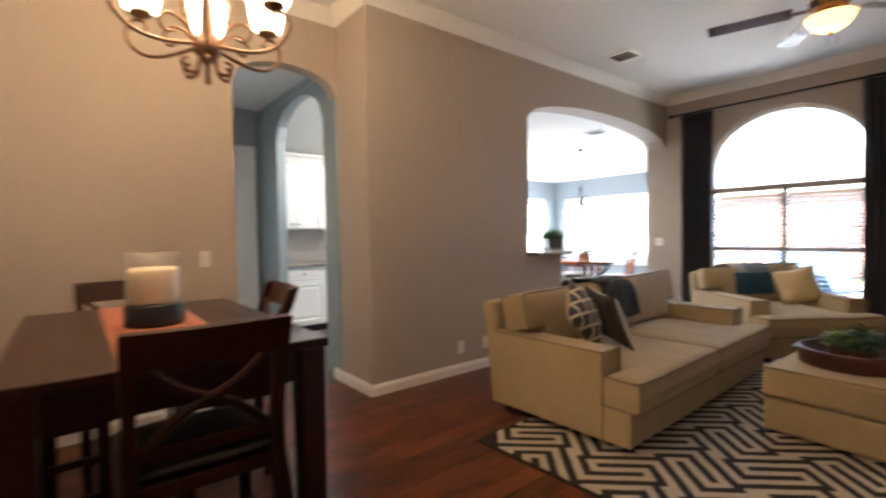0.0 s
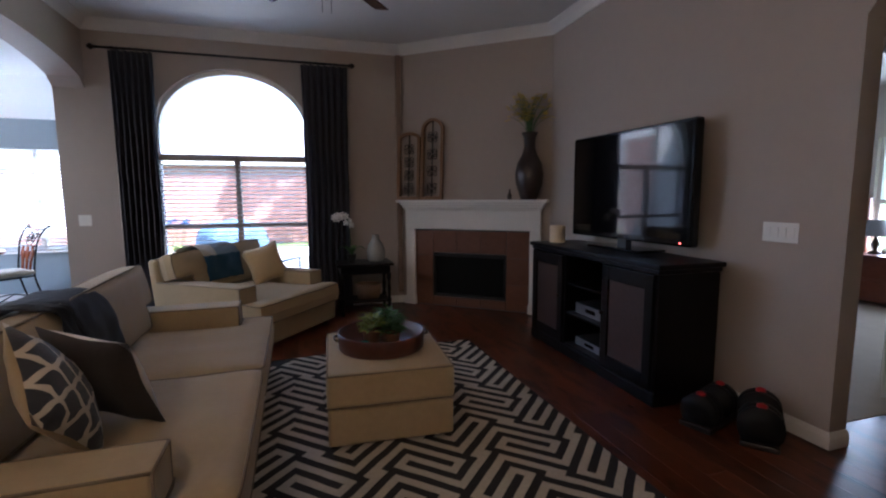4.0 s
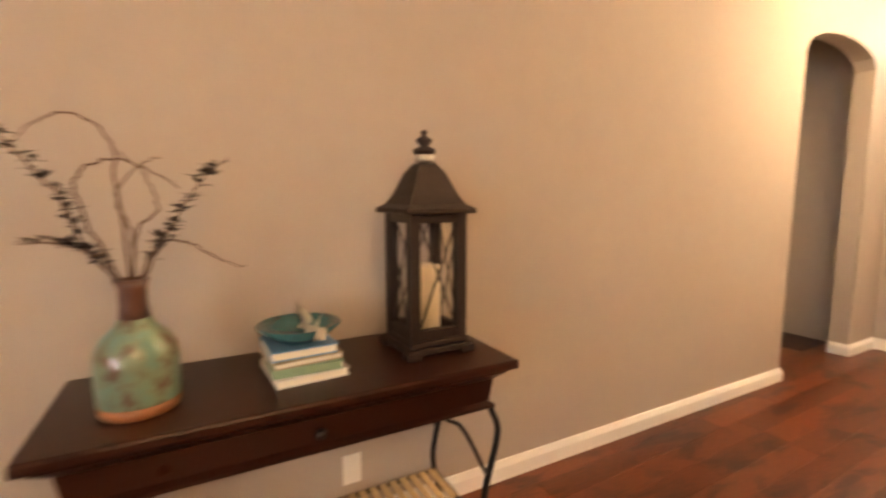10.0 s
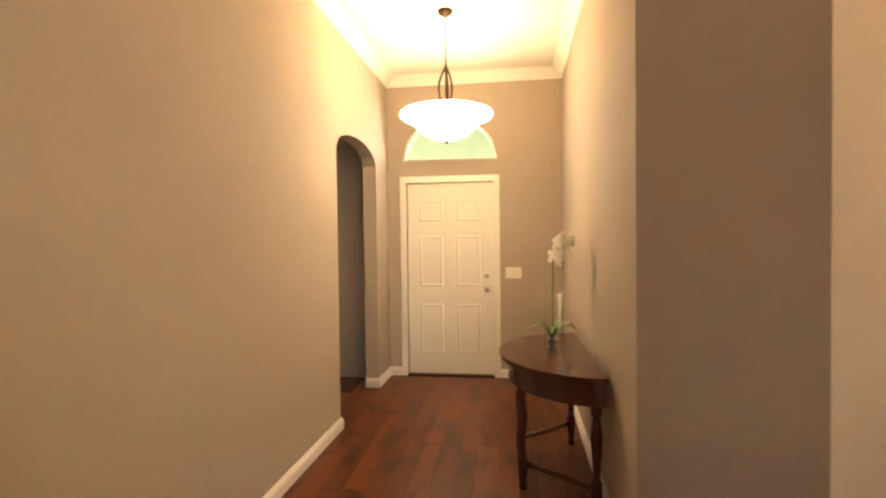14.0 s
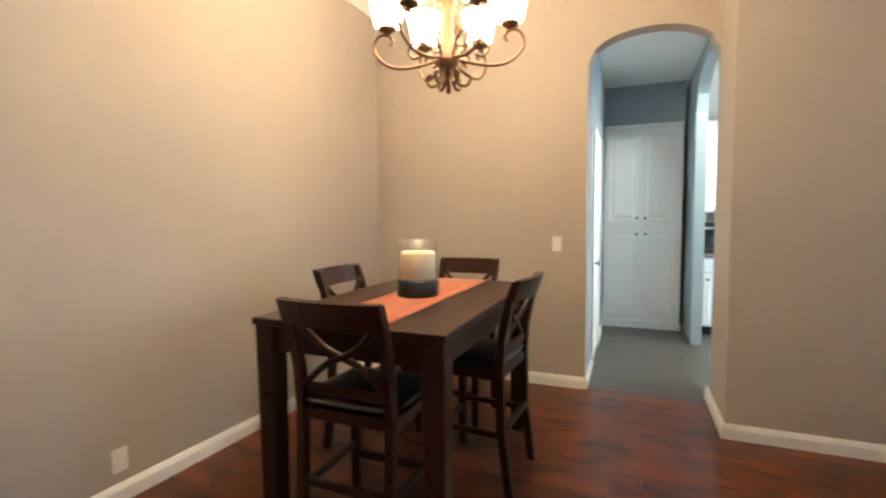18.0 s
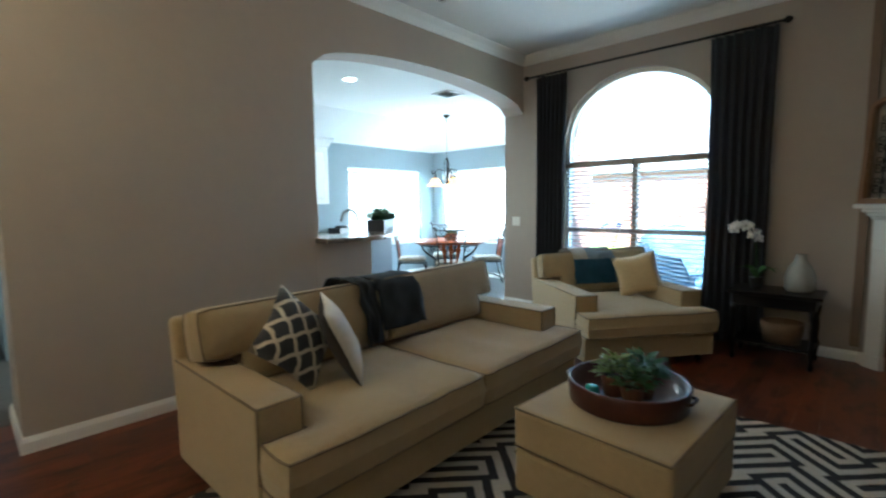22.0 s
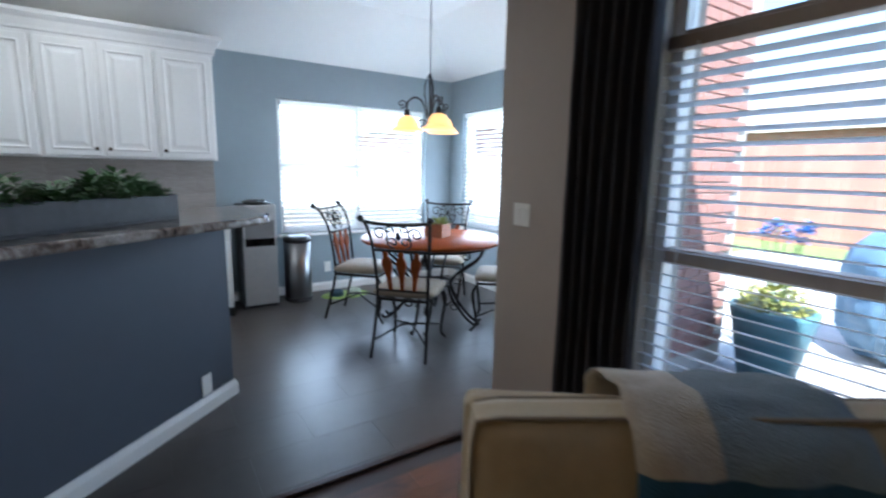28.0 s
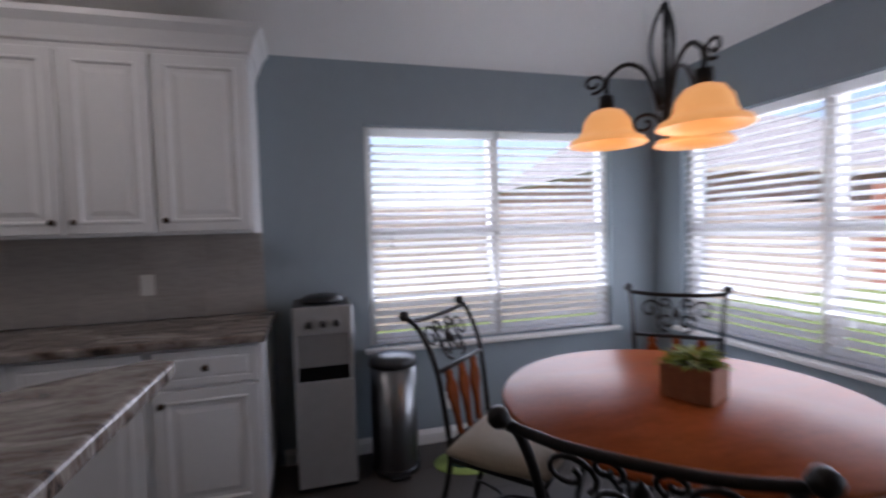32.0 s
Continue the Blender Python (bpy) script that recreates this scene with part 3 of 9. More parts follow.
def sash(name, w, z0, z1, rail, mullions, m, label, top=None, bars=None):
    """A window: frame, sill, middle rail, mullions and panes, in the wall's opening; local x along the wall, y outwards."""
    ob = tagged(new(name), label, "window", "", "structure")
    ob.matrix_basis = m
    f = 0.045
    b = bmbox(-w / 2, -w / 2 + f, 0.06, 0.13, z0, z1)
    bmbox(w / 2 - f, w / 2, 0.06, 0.13, z0, z1, bm=b)
    bmbox(-w / 2 + f, w / 2 - f, 0.06, 0.13, z0, z0 + f, bm=b)
    if top is None:
        bmbox(-w / 2 + f, w / 2 - f, 0.06, 0.13, z1 - f, z1, bm=b)
    part("window_frame", b, M_TRIM, ob)
    part("window_sill", bmbox(-w / 2 - 0.04, w / 2 + 0.04, -0.05, 0.12, z0 - 0.03, z0 - 0.001, 0.006), M_TRIM, ob)
    for z in rail:
        part("rail", bmbox(-w / 2 + f, w / 2 - f, 0.062, 0.128, z - 0.028, z + 0.028), bars or M_TRIM, ob)
    for x, a, c in mullions:
        part("mullion", bmbox(x - 0.03, x + 0.03, 0.058, 0.132, a, c), bars or M_TRIM, ob)
    pane = part("pane", bmbox(-w / 2 + f, w / 2 - f, 0.092, 0.097, z0 + f, (z1 - f) if top is None else z1), M_GLASS, ob, "clear window glass")
    pane.visible_shadow = False
    return ob


def arch_ring(w, z, rise, t, y0, y1, steps=28):
    """The arched head of a window: a band of thickness t below the curve."""
    b = bmesh.new()
    prev = None
    for i in range(steps + 1):
        a = math.pi * i / steps
        c, s = -math.cos(a), math.sin(a)
        ring = [b.verts.new(p) for p in ((c * w / 2, y0, z + s * rise), (c * w / 2, y1, z + s * rise), (c * (w / 2 - t), y1, z + s * (rise - t)), (c * (w / 2 - t), y0, z + s * (rise - t)))]
        if prev:
            for k in range(4):
                b.faces.new((prev[k], prev[(k + 1) % 4], ring[(k + 1) % 4], ring[k]))
        prev = ring
    bmesh.ops.recalc_face_normals(b, faces=b.faces)
    return b


def arch_pane(w, z, rise, y, steps=28):
    b = bmesh.new()
    for yy in (y, y + 0.005):
        b.faces.new([b.verts.new((-math.cos(math.pi * i / steps) * w / 2, yy, z + math.sin(math.pi * i / steps) * rise)) for i in range(steps + 1)])
    return b


# taupe of the rails; on the mullion it puts backlit shade into the colour
M_TAUPE = mat("taupe_backlit_bar", (0.34, 0.275, 0.215), 0.55, var=0.12, scale=8)
win = sash("window_1", 1.64, 0.42, 2.09, (1.025, 1.80), [(0, 0.42, 1.80)], pose(-1.39, YN, 0), "white arched window with a slat blind below", top=1, bars=M_TAUPE)
part("arch_frame", arch_ring(1.64, 2.09, 0.675, 0.05, 0.06, 0.13), M_TRIM, win)
arch_glass = part("arch_pane", arch_pane(1.56, 2.09, 0.63, 0.094), M_GLASS, win, "clear arched glass")
arch_glass.visible_shadow = False
for x in (-1.80, -0.98):
    blind("window_blind", 0.79, 0.44, 1.80, pose(x, YN + 0.03, 0), "white wooden slat blind with a taupe headrail in the lower window", tilt=-14, rail=M_TAUPE)
sash("window_2", 1.71, 0.645, 2.0, (1.33,), [(0.0, 0.645, 2.0)], pose(XB, 6.78, 0, 0, 0, 90), "white double window of the breakfast nook")
for y in (6.78 - 0.42, 6.78 + 0.42):
    blind("window_blind", 0.81, 0.66, 1.98, pose(XB - 0.03, y, 0, 0, 0, 90), "white slat blind hanging in the nook window", tilt=31)
sash("window_3", 2.65, 0.655, 2.0, (1.32,), [(-0.44, 0.655, 2.0), (0.40, 0.655, 2.0)], pose(-4.445, YB, 0), "white triple window of the breakfast nook")
for x in (-5.32, -4.445, -3.57):
    blind("window_blind", 0.84, 0.67, 1.985, pose(x, YB + 0.03, 0), "white slat blind hanging in the nook window", tilt=31)
win = sash("window_4", 0.65, 0.6, 2.07, (1.26,), [], pose(6.35, 4.375, 0, 0, 0, -90), "white bedroom window")

# fanlight and front door
fan = tagged(new("window_5"), "half-round fanlight above the front door", "window", "", "structure")
fan.matrix_basis = pose(1.125, YF, 0, 0, 0, 180)
part("window_frame", arch_ring(1.0, 2.28, 0.45, 0.03, 0.02, 0.09), M_TRIM, fan)
part("window_sill", bmbox(-0.5, 0.5, 0.0, 0.09, 2.262, 2.285), M_TRIM, fan)
fan_glass = part("pane", arch_pane(0.95, 2.285, 0.42, 0.06), M_GLASS, fan, "clear half-round glass")
fan_glass.visible_shadow = False


def casing(parent, w, h, y0, t=0.062, d=0.02):
    """Door trim round an opening w wide and h high, local x along the wall, on the face y = y0."""
    b = bmbox(-w / 2 - t, -w / 2 + 0.004, y0 - d, y0 - 0.001, 0, h + t, 0.005)
    bmbox(w / 2 - 0.004, w / 2 + t, y0 - d, y0 - 0.001, 0, h + t, 0.005, bm=b)
    bmbox(-w / 2 + 0.004, w / 2 - 0.004, y0 - d, y0 - 0.001, h - 0.004, h + t, 0.005, bm=b)
    part("casing", b, M_TRIM, parent)


def panel_door(parent, w, h, y, rows, back=0.04):
    """A six-panel door leaf: stiles and rails proud of raised panels."""
    leaf = part("leaf", bmbox(-w / 2, w / 2, y, y + back, 0.008, h), M_TRIM, parent)
    xs = [(-w / 2 + 0.11, -0.055), (0.055, w / 2 - 0.11)]
    for x0, x1 in xs:
        for z0, z1 in rows:
            b = bmesh.new()
            prof = [(0.0, 0.0), (0.012, -0.004), (0.03, 0.008), (0.045, 0.002)]
            last = None
            for ins, out in prof:
                ring = [b.verts.new(p) for p in ((x0 + ins, y - out - 0.001, z0 + ins), (x1 - ins, y - out - 0.001, z0 + ins), (x1 - ins, y - out - 0.001, z1 - ins), (x0 + ins, y - out - 0.001, z1 - ins))]
                if last:
                    for k in range(4):
                        b.faces.new((last[k], last[(k + 1) % 4], ring[(k + 1) % 4], ring[k]))
                last = ring
            b.faces.new(last)
            bmesh.ops.recalc_face_normals(b, faces=b.faces)
            part("panel", b, M_TRIM, leaf)
    return leaf


ROWS6 = [(0.22, 0.78), (0.93, 1.50), (1.62, 1.88)]
door = tagged(new("door_1"), "white six-panel front door with satin nickel hardware", "door", "", "structure")
door.matrix_basis = pose(1.13, YF, 0, 0, 0, 180)
casing(door, 0.92, 2.045, 0)
leaf = panel_door(door, 0.90, 2.035, 0.03, ROWS6)
part("threshold", bmbox(-0.46, 0.46, -0.03, 0.1, -0.004, 0.02, 0.005), M_BRONZE, door, "dark metal threshold")
part("door_stop", bmbox(-0.46, 0.46, 0.075, 0.09, 0.02, 2.04), M_TRIM, door)
for z, r in ((0.92, 0.028), (1.06, 0.026)):
    part("knob" if z < 1 else "deadbolt", turned(lathe([(0.033, 0), (0.033, 0.008), (0.012, 0.012), (0.012, 0.035), (r, 0.042), (r, 0.055), (0.015, 0.068), (0, 0.07)] if z < 1 else [(0.03, 0), (0.03, 0.018), (0.022, 0.026), (0, 0.027)], 18), pose(0.39, 0.03, z, 90, 0, 0)), M_NICKEL, leaf, "satin nickel knob")
part("viewer", turned(lathe([(0.009, 0), (0.009, 0.006), (0, 0.007)], 12), pose(0.39, 0.03, 0.72, 90, 0, 0)), M_NICKEL, leaf)
for z in (0.25, 1.05, 1.85):
    part("hinge", bmbox(-0.462, -0.445, 0.02, 0.032, z - 0.05, z + 0.05), M_NICKEL, door)

bdoor = tagged(new("door_2"), "white bedroom door standing open into the room", "door", "", "structure")
bdoor.matrix_basis = pose(2.605, 2.39, 0)
casing(bdoor, 0.72, 2.12, 0)
b = bmbox(-0.36, -0.345, 0, 0.12, 0, 2.12)
bmbox(0.345, 0.36, 0, 0.12, 0, 2.12, bm=b)
bmbox(-0.345, 0.345, 0, 0.12, 2.105, 2.12, bm=b)
part("jamb", b, M_TRIM, bdoor)
b = turned(bmbox(-0.69, 0, -0.04, 0, 0.01, 2.10, 0.002), pose(0.345, 0.135, 0, 0, 0, -150.5))
part("leaf", b, M_TRIM, bdoor)
part("knob", turned(lathe([(0.03, 0), (0.03, 0.008), (0.012, 0.012), (0.012, 0.035), (0.026, 0.042), (0.026, 0.055), (0, 0.068)], 16), pose(0.345, 0.135, 0, 0, 0, -150.5) @ pose(-0.63, -0.04, 0.92, 90, 0, 0)), M_NICKEL, bdoor, "satin nickel knob")

pdoor = tagged(new("door_3"), "white door on the side of the passage", "door", "", "structure")
pdoor.matrix_basis = pose(-4.25, YP, 0, 0, 0, 180)
casing(pdoor, 0.72, 2.04, 0)
leaf = panel_door(pdoor, 0.72, 2.04, -0.004, ROWS6, 0.012)
part("knob", turned(lathe([(0.03, 0), (0.03, 0.008), (0.012, 0.012), (0.012, 0.035), (0.026, 0.042), (0.026, 0.055), (0, 0.068)], 16), pose(-0.31, -0.004, 0.92, 90, 0, 0)), M_NICKEL, leaf, "satin nickel knob")


def plate(m, gangs=1, outlet=False, label="white wall switch plate"):
    """A switch or socket cover; local y points into the wall."""
    ob = thing("outlet" if outlet else "light_switch", m, label, "outlet" if outlet else "switch")
    w = 0.07 + 0.046 * (gangs - 1)
    part("cover_plate", bmbox(-w / 2, w / 2, -0.006, 0, -0.057, 0.057, 0.003), M_PLATE, ob)
    for g in range(gangs):
        x = (g - (gangs - 1) / 2) * 0.046
        if outlet:
            for z in (-0.02, 0.02):
                part("socket", bmbox(x - 0.016, x + 0.016, -0.009, -0.005, z - 0.014, z + 0.014, 0.003), M_PLATE, ob)
        else:
            part("rocker", turned(bmbox(-0.016, 0.016, -0.006, 0, -0.032, 0.032, 0.002), pose(x, -0.005, 0, 5, 0, 0)), M_PLATE, ob)
    return ob


N_, E_, W_, S_ = 0, -90, 90, 180
plate(pose(-2.89, YN, 1.115, 0, 0, N_), 2, label="white double switch plate beside the kitchen opening")
plate(pose(-2.55, YN, 0.32, 0, 0, N_), 1, True, "white wall outlet near the curtain")
plate(pose(XE, 2.57, 1.13, 0, 0, E_), 4, label="white four-gang switch plate beside the television")
plate(pose(east(-0.28), -0.28, 0.25, 0, 0, E_ - 1.5), 1, True, "white wall outlet behind the console table")
plate(pose(0.47, YF, 1.09, 0, 0, S_), 3, label="white triple switch plate beside the front door")
plate(pose(XD, 0.39, 1.12, 0, 0, W_), 1, label="white switch plate on the dining wall")
plate(pose(-1.05, -1.2957, 0.20, 0, 0, S_ - 2.8), 1, True, "white wall outlet behind the dining table")
for y in (2.38, 2.69):
    plate(pose(XW, y, 0.24, 0, 0, W_), 1, True, "white wall outlet low on the wall behind the sofa")
plate(pose(XB, 6.4, 0.26, 0, 0, W_), 1, True, "white wall outlet under the nook window")
plate(pose(-3.35, YB, 0.28, 0, 0, N_), 1, True, "white wall outlet under the nook window")
plate(pose(-6.01 + 0.002, 4.742, 1.106, 0, 0, W_), 1, True, "white outlet in the kitchen backsplash")
plate(pose(-3.822, 4.970, 0.155, 0, 0, -47), 1, True, "white wall outlet in the blue half wall")

# ---------------------------------------------------------------- living room
M_FABRIC_D = mat("charcoal_throw", (0.010, 0.011, 0.012), 0.95, var=0.25, scale=12, bump=0.5, bscale=160, sheen=0.08)
M_MIST = mat("blue_grey_throw", (0.16, 0.19, 0.20), 0.95, var=0.2, scale=12, bump=0.5, bscale=160, sheen=0.1)
M_TEAL = mat("teal_throw", (0.012, 0.055, 0.09), 0.95, var=0.25, scale=12, bump=0.5, bscale=160, sheen=0.1)
M_THROW = mat("sand_throw", (0.38, 0.31, 0.215), 0.95, var=0.18, scale=10, bump=0.5, bscale=160, sheen=0.4)
M_GOLD = mat("gold_pillow", (0.55, 0.40, 0.20), 0.85, var=0.12, scale=10, bump=0.4, bscale=220, sheen=0.3)
M_WHITEP = mat("ivory_knit", (0.70, 0.64, 0.54), 0.9, var=0.15, scale=14, bump=0.7, bscale=90, sheen=0.3)
M_DARKP = mat("dark_brown_pillow", (0.035, 0.026, 0.022), 0.85, var=0.2, scale=10, bump=0.3, bscale=220, sheen=0.05)


def lattice_material():
    """Navy cloth with a cream trellis."""
    m = mat("trellis_pillow", (0.03, 0.032, 0.04), 0.85, var=0.1, bump=0.3, bscale=220, sheen=0.3)
    n, li = m.node_tree.nodes, m.node_tree.links
    co = n.new("ShaderNodeTexCoord")
    mp = n.new("ShaderNodeMapping")
    mp.inputs["Rotation"].default_value = (0, 0, radians(45))
    mp.inputs["Scale"].default_value = (11.5, 11.5, 11.5)
    li.new(co.outputs["Object"], mp.inputs["Vector"])
    sep = n.new("ShaderNodeSeparateXYZ")
    li.new(mp.outputs[0], sep.inputs[0])
    outs = []
    for ax, other in (("X", "Y"), ("Y", "X")):
        wob = n.new("ShaderNodeMath")
        wob.operation = "SINE"
        sc = n.new("ShaderNodeMath")
        sc.operation, sc.inputs[1].default_value = "MULTIPLY", 2 * math.pi
        li.new(sep.outputs[other], sc.inputs[0])
        li.new(sc.outputs[0], wob.inputs[0])
        am = n.new("ShaderNodeMath")
        am.operation, am.inputs[1].default_value = "MULTIPLY_ADD", 0.035
        li.new(wob.outputs[0], am.inputs[0])
        li.new(sep.outputs[ax], am.inputs[2])
        fr = n.new("ShaderNodeMath")
        fr.operation = "FRACT"
        li.new(am.outputs[0], fr.inputs[0])
        lt = n.new("ShaderNodeMath")
        lt.operation, lt.inputs[1].default_value = "LESS_THAN", 0.2
        li.new(fr.outputs[0], lt.inputs[0])
        outs.append(lt)
    mx = n.new("ShaderNodeMath")
    mx.operation = "MAXIMUM"
    li.new(outs[0].outputs[0], mx.inputs[0])
    li.new(outs[1].outputs[0], mx.inputs[1])
    col = n.new("ShaderNodeMix")
    col.data_type = "RGBA"
    col.inputs["A"].default_value, col.inputs["B"].default_value = (0.03, 0.032, 0.04, 1), (0.62, 0.54, 0.42, 1)
    li.new(mx.outputs[0], col.inputs["Factor"])
    li.new(col.outputs["Result"], n["Principled BSDF"].inputs["Base Color"])
    return m


M_TRELLIS = lattice_material()


def piping(parent, pts, r=0.006):
    part("piping", tube(pts, r, 6, closed=True), M_PIPING, parent)


def cloth(name, path, width, material, parent=None, label="", category="", thick=0.006, seed=0, along=Vector((0, 1, 0)), m=None, two=0):
    """A throw laid along a line of points, with waves and thickness; width runs along the given direction."""
    b = bmesh.new()
    pts = curve(path, 6)
    nw = 14
    grid = []
    for i, p in enumerate(pts):
        row = []
        for k in range(nw + 1):
            u = k / nw - 0.5
            n = noise.noise(Vector((u * 4 + seed, i * 0.14, seed))) * 0.022
            skew = noise.noise(Vector((i * 0.2, seed + 5, 0))) * 0.02
            row.append(b.verts.new(p + along * (u * width + skew) + Vector((0, 0, abs(n) * 0.9)) + along.cross(Vector((0, 0, 1))) * n))
        grid.append(row)
    for n, (r0, r1) in enumerate(zip(grid, grid[1:])):
        for k in range(nw):
            f = b.faces.new((r0[k], r0[k + 1], r1[k + 1], r1[k]))
            f.smooth, f.material_index = True, (int(n < two) if two < 1 or n < two or k < 5 else 2)
    bmesh.ops.recalc_face_normals(b, faces=b.faces)
    ex = bmesh.ops.solidify(b, geom=b.faces[:], thickness=thick)
    ob = new(name, mesh_from(name, b, material))
    if m:
        ob.matrix_basis = m
    return tagged(ob, label, category)


def boxed(outline, thick, puff, step=0.055, bulge=0.012, seed=0, slouch=None):
    """A boxed cushion over an outline of right angles (corners in order): flat-sided, its upper face domed; returns the mesh and its edge line."""
    xs = sorted({p[0] for p in outline})
    ys = sorted({p[1] for p in outline})

    def fill(vals):
        out = [vals[0]]
        for u, v in zip(vals, vals[1:]):
            n = max(1, round((v - u) / step))
            out += [u + (v - u) * i / n for i in range(1, n + 1)]
        return out

    xs, ys = fill(xs), fill(ys)
    edges = list(zip(outline, outline[1:] + outline[:1]))

    def inside(x, y):
        c = False
        for (x0, y0), (x1, y1) in edges:
            if (y0 > y) != (y1 > y) and x < x0 + (x1 - x0) * (y - y0) / (y1 - y0):
                c = not c
        return c

    def gap(x, y):
        best = 9.0
        for (x0, y0), (x1, y1) in edges:
            ex, ey = x1 - x0, y1 - y0
            t = min(1, max(0, ((x - x0) * ex + (y - y0) * ey) / (ex * ex + ey * ey)))
            best = min(best, math.hypot(x - x0 - t * ex, y - y0 - t * ey))
        return best

    cx, cy = (xs[0] + xs[-1]) / 2, (ys[0] + ys[-1]) / 2

    def at(x, y, k):
        d = gap(x, y)
        rim = 1 - math.exp(-d / 0.07)
        z = (0, thick * 0.5, thick)[k]
        n = noise.noise(Vector((x * 5 + seed, y * 5, seed * 1.7))) * 0.012 + noise.noise(Vector((x * 16, y * 16 + seed, 2.0))) * 0.004
        if k == 2:
            z += puff * rim + n * rim
        out = Vector((x, y, z))
        if d < 1e-4:
            # corners drawn in, sides a little full
            for c in outline:
                q = math.hypot(x - c[0], y - c[1])
                if q < 0.06:
                    pull = 0.008 * (1 - q / 0.06)
                    out.x -= pull * (1 if c[0] > cx else -1)
                    out.y -= pull * (1 if c[1] > cy else -1)
            if k == 1:
                out.x += bulge * (1 if x > cx else -1) * (1 if abs(x - xs[0]) < 1e-4 or abs(x - xs[-1]) < 1e-4 else 0)
                out.y += bulge * (1 if y > cy else -1) * (1 if abs(y - ys[0]) < 1e-4 or abs(y - ys[-1]) < 1e-4 else 0)
            elif k == 2:
                out.z += n * 0.8
        if slouch:
            u, v = (x - xs[0]) / (xs[-1] - xs[0]), (y - ys[0]) / (ys[-1] - ys[0])
            out.y += (slouch[0] * (1 - u) + slouch[1] * u) * v * v
        return out

    bm = bmesh.new()
    verts = {}

    def vert(i, j, k):
        if (i, j, k) not in verts:
            verts[i, j, k] = bm.verts.new(at(xs[i], ys[j], k))
        return verts[i, j, k]

    cells = {(i, j) for i in range(len(xs) - 1) for j in range(len(ys) - 1) if inside((xs[i] + xs[i + 1]) / 2, (ys[j] + ys[j + 1]) / 2)}
    for i, j in cells:
        bm.faces.new((vert(i, j, 2), vert(i + 1, j, 2), vert(i + 1, j + 1, 2), vert(i, j + 1, 2)))
        bm.faces.new((vert(i, j + 1, 0), vert(i + 1, j + 1, 0), vert(i + 1, j, 0), vert(i, j, 0)))
        for (di, dj), (p, q) in (((0, -1), ((i, j), (i + 1, j))), ((1, 0), ((i + 1, j), (i + 1, j + 1))), ((0, 1), ((i + 1, j + 1), (i, j + 1))), ((-1, 0), ((i, j + 1), (i, j)))):
            if (i + di, j + dj) not in cells:
                for k in (0, 1):
                    bm.faces.new((vert(*p, k), vert(*q, k), vert(*q, k + 1), vert(*p, k + 1)))
    bmesh.ops.recalc_face_normals(bm, faces=bm.faces)
    for f in bm.faces:
        f.smooth = abs(f.normal.z) > 0.5
    lines = []
    for k in (2, 0):
        ring = []
        for (x0, y0), (x1, y1) in edges:
            n = max(2, round(math.hypot(x1 - x0, y1 - y0) / step))
            ring += [at(x0 + (x1 - x0) * i / n, y0 + (y1 - y0) * i / n, k) for i in range(n)]
        lines.append(ring)
    return bm, lines


def upholstered(parent, name, outline, thick, puff, m, seed=0, slouch=None):
    b2, lines = boxed(outline, thick, puff, seed=seed, slouch=slouch)
    ob = part(name, turned(b2, m), M_FABRIC, parent)
    for ring in lines:
        part("piping", tube([m @ p for p in ring], 0.006, 5, closed=True), M_PIPING, ob)
    return ob


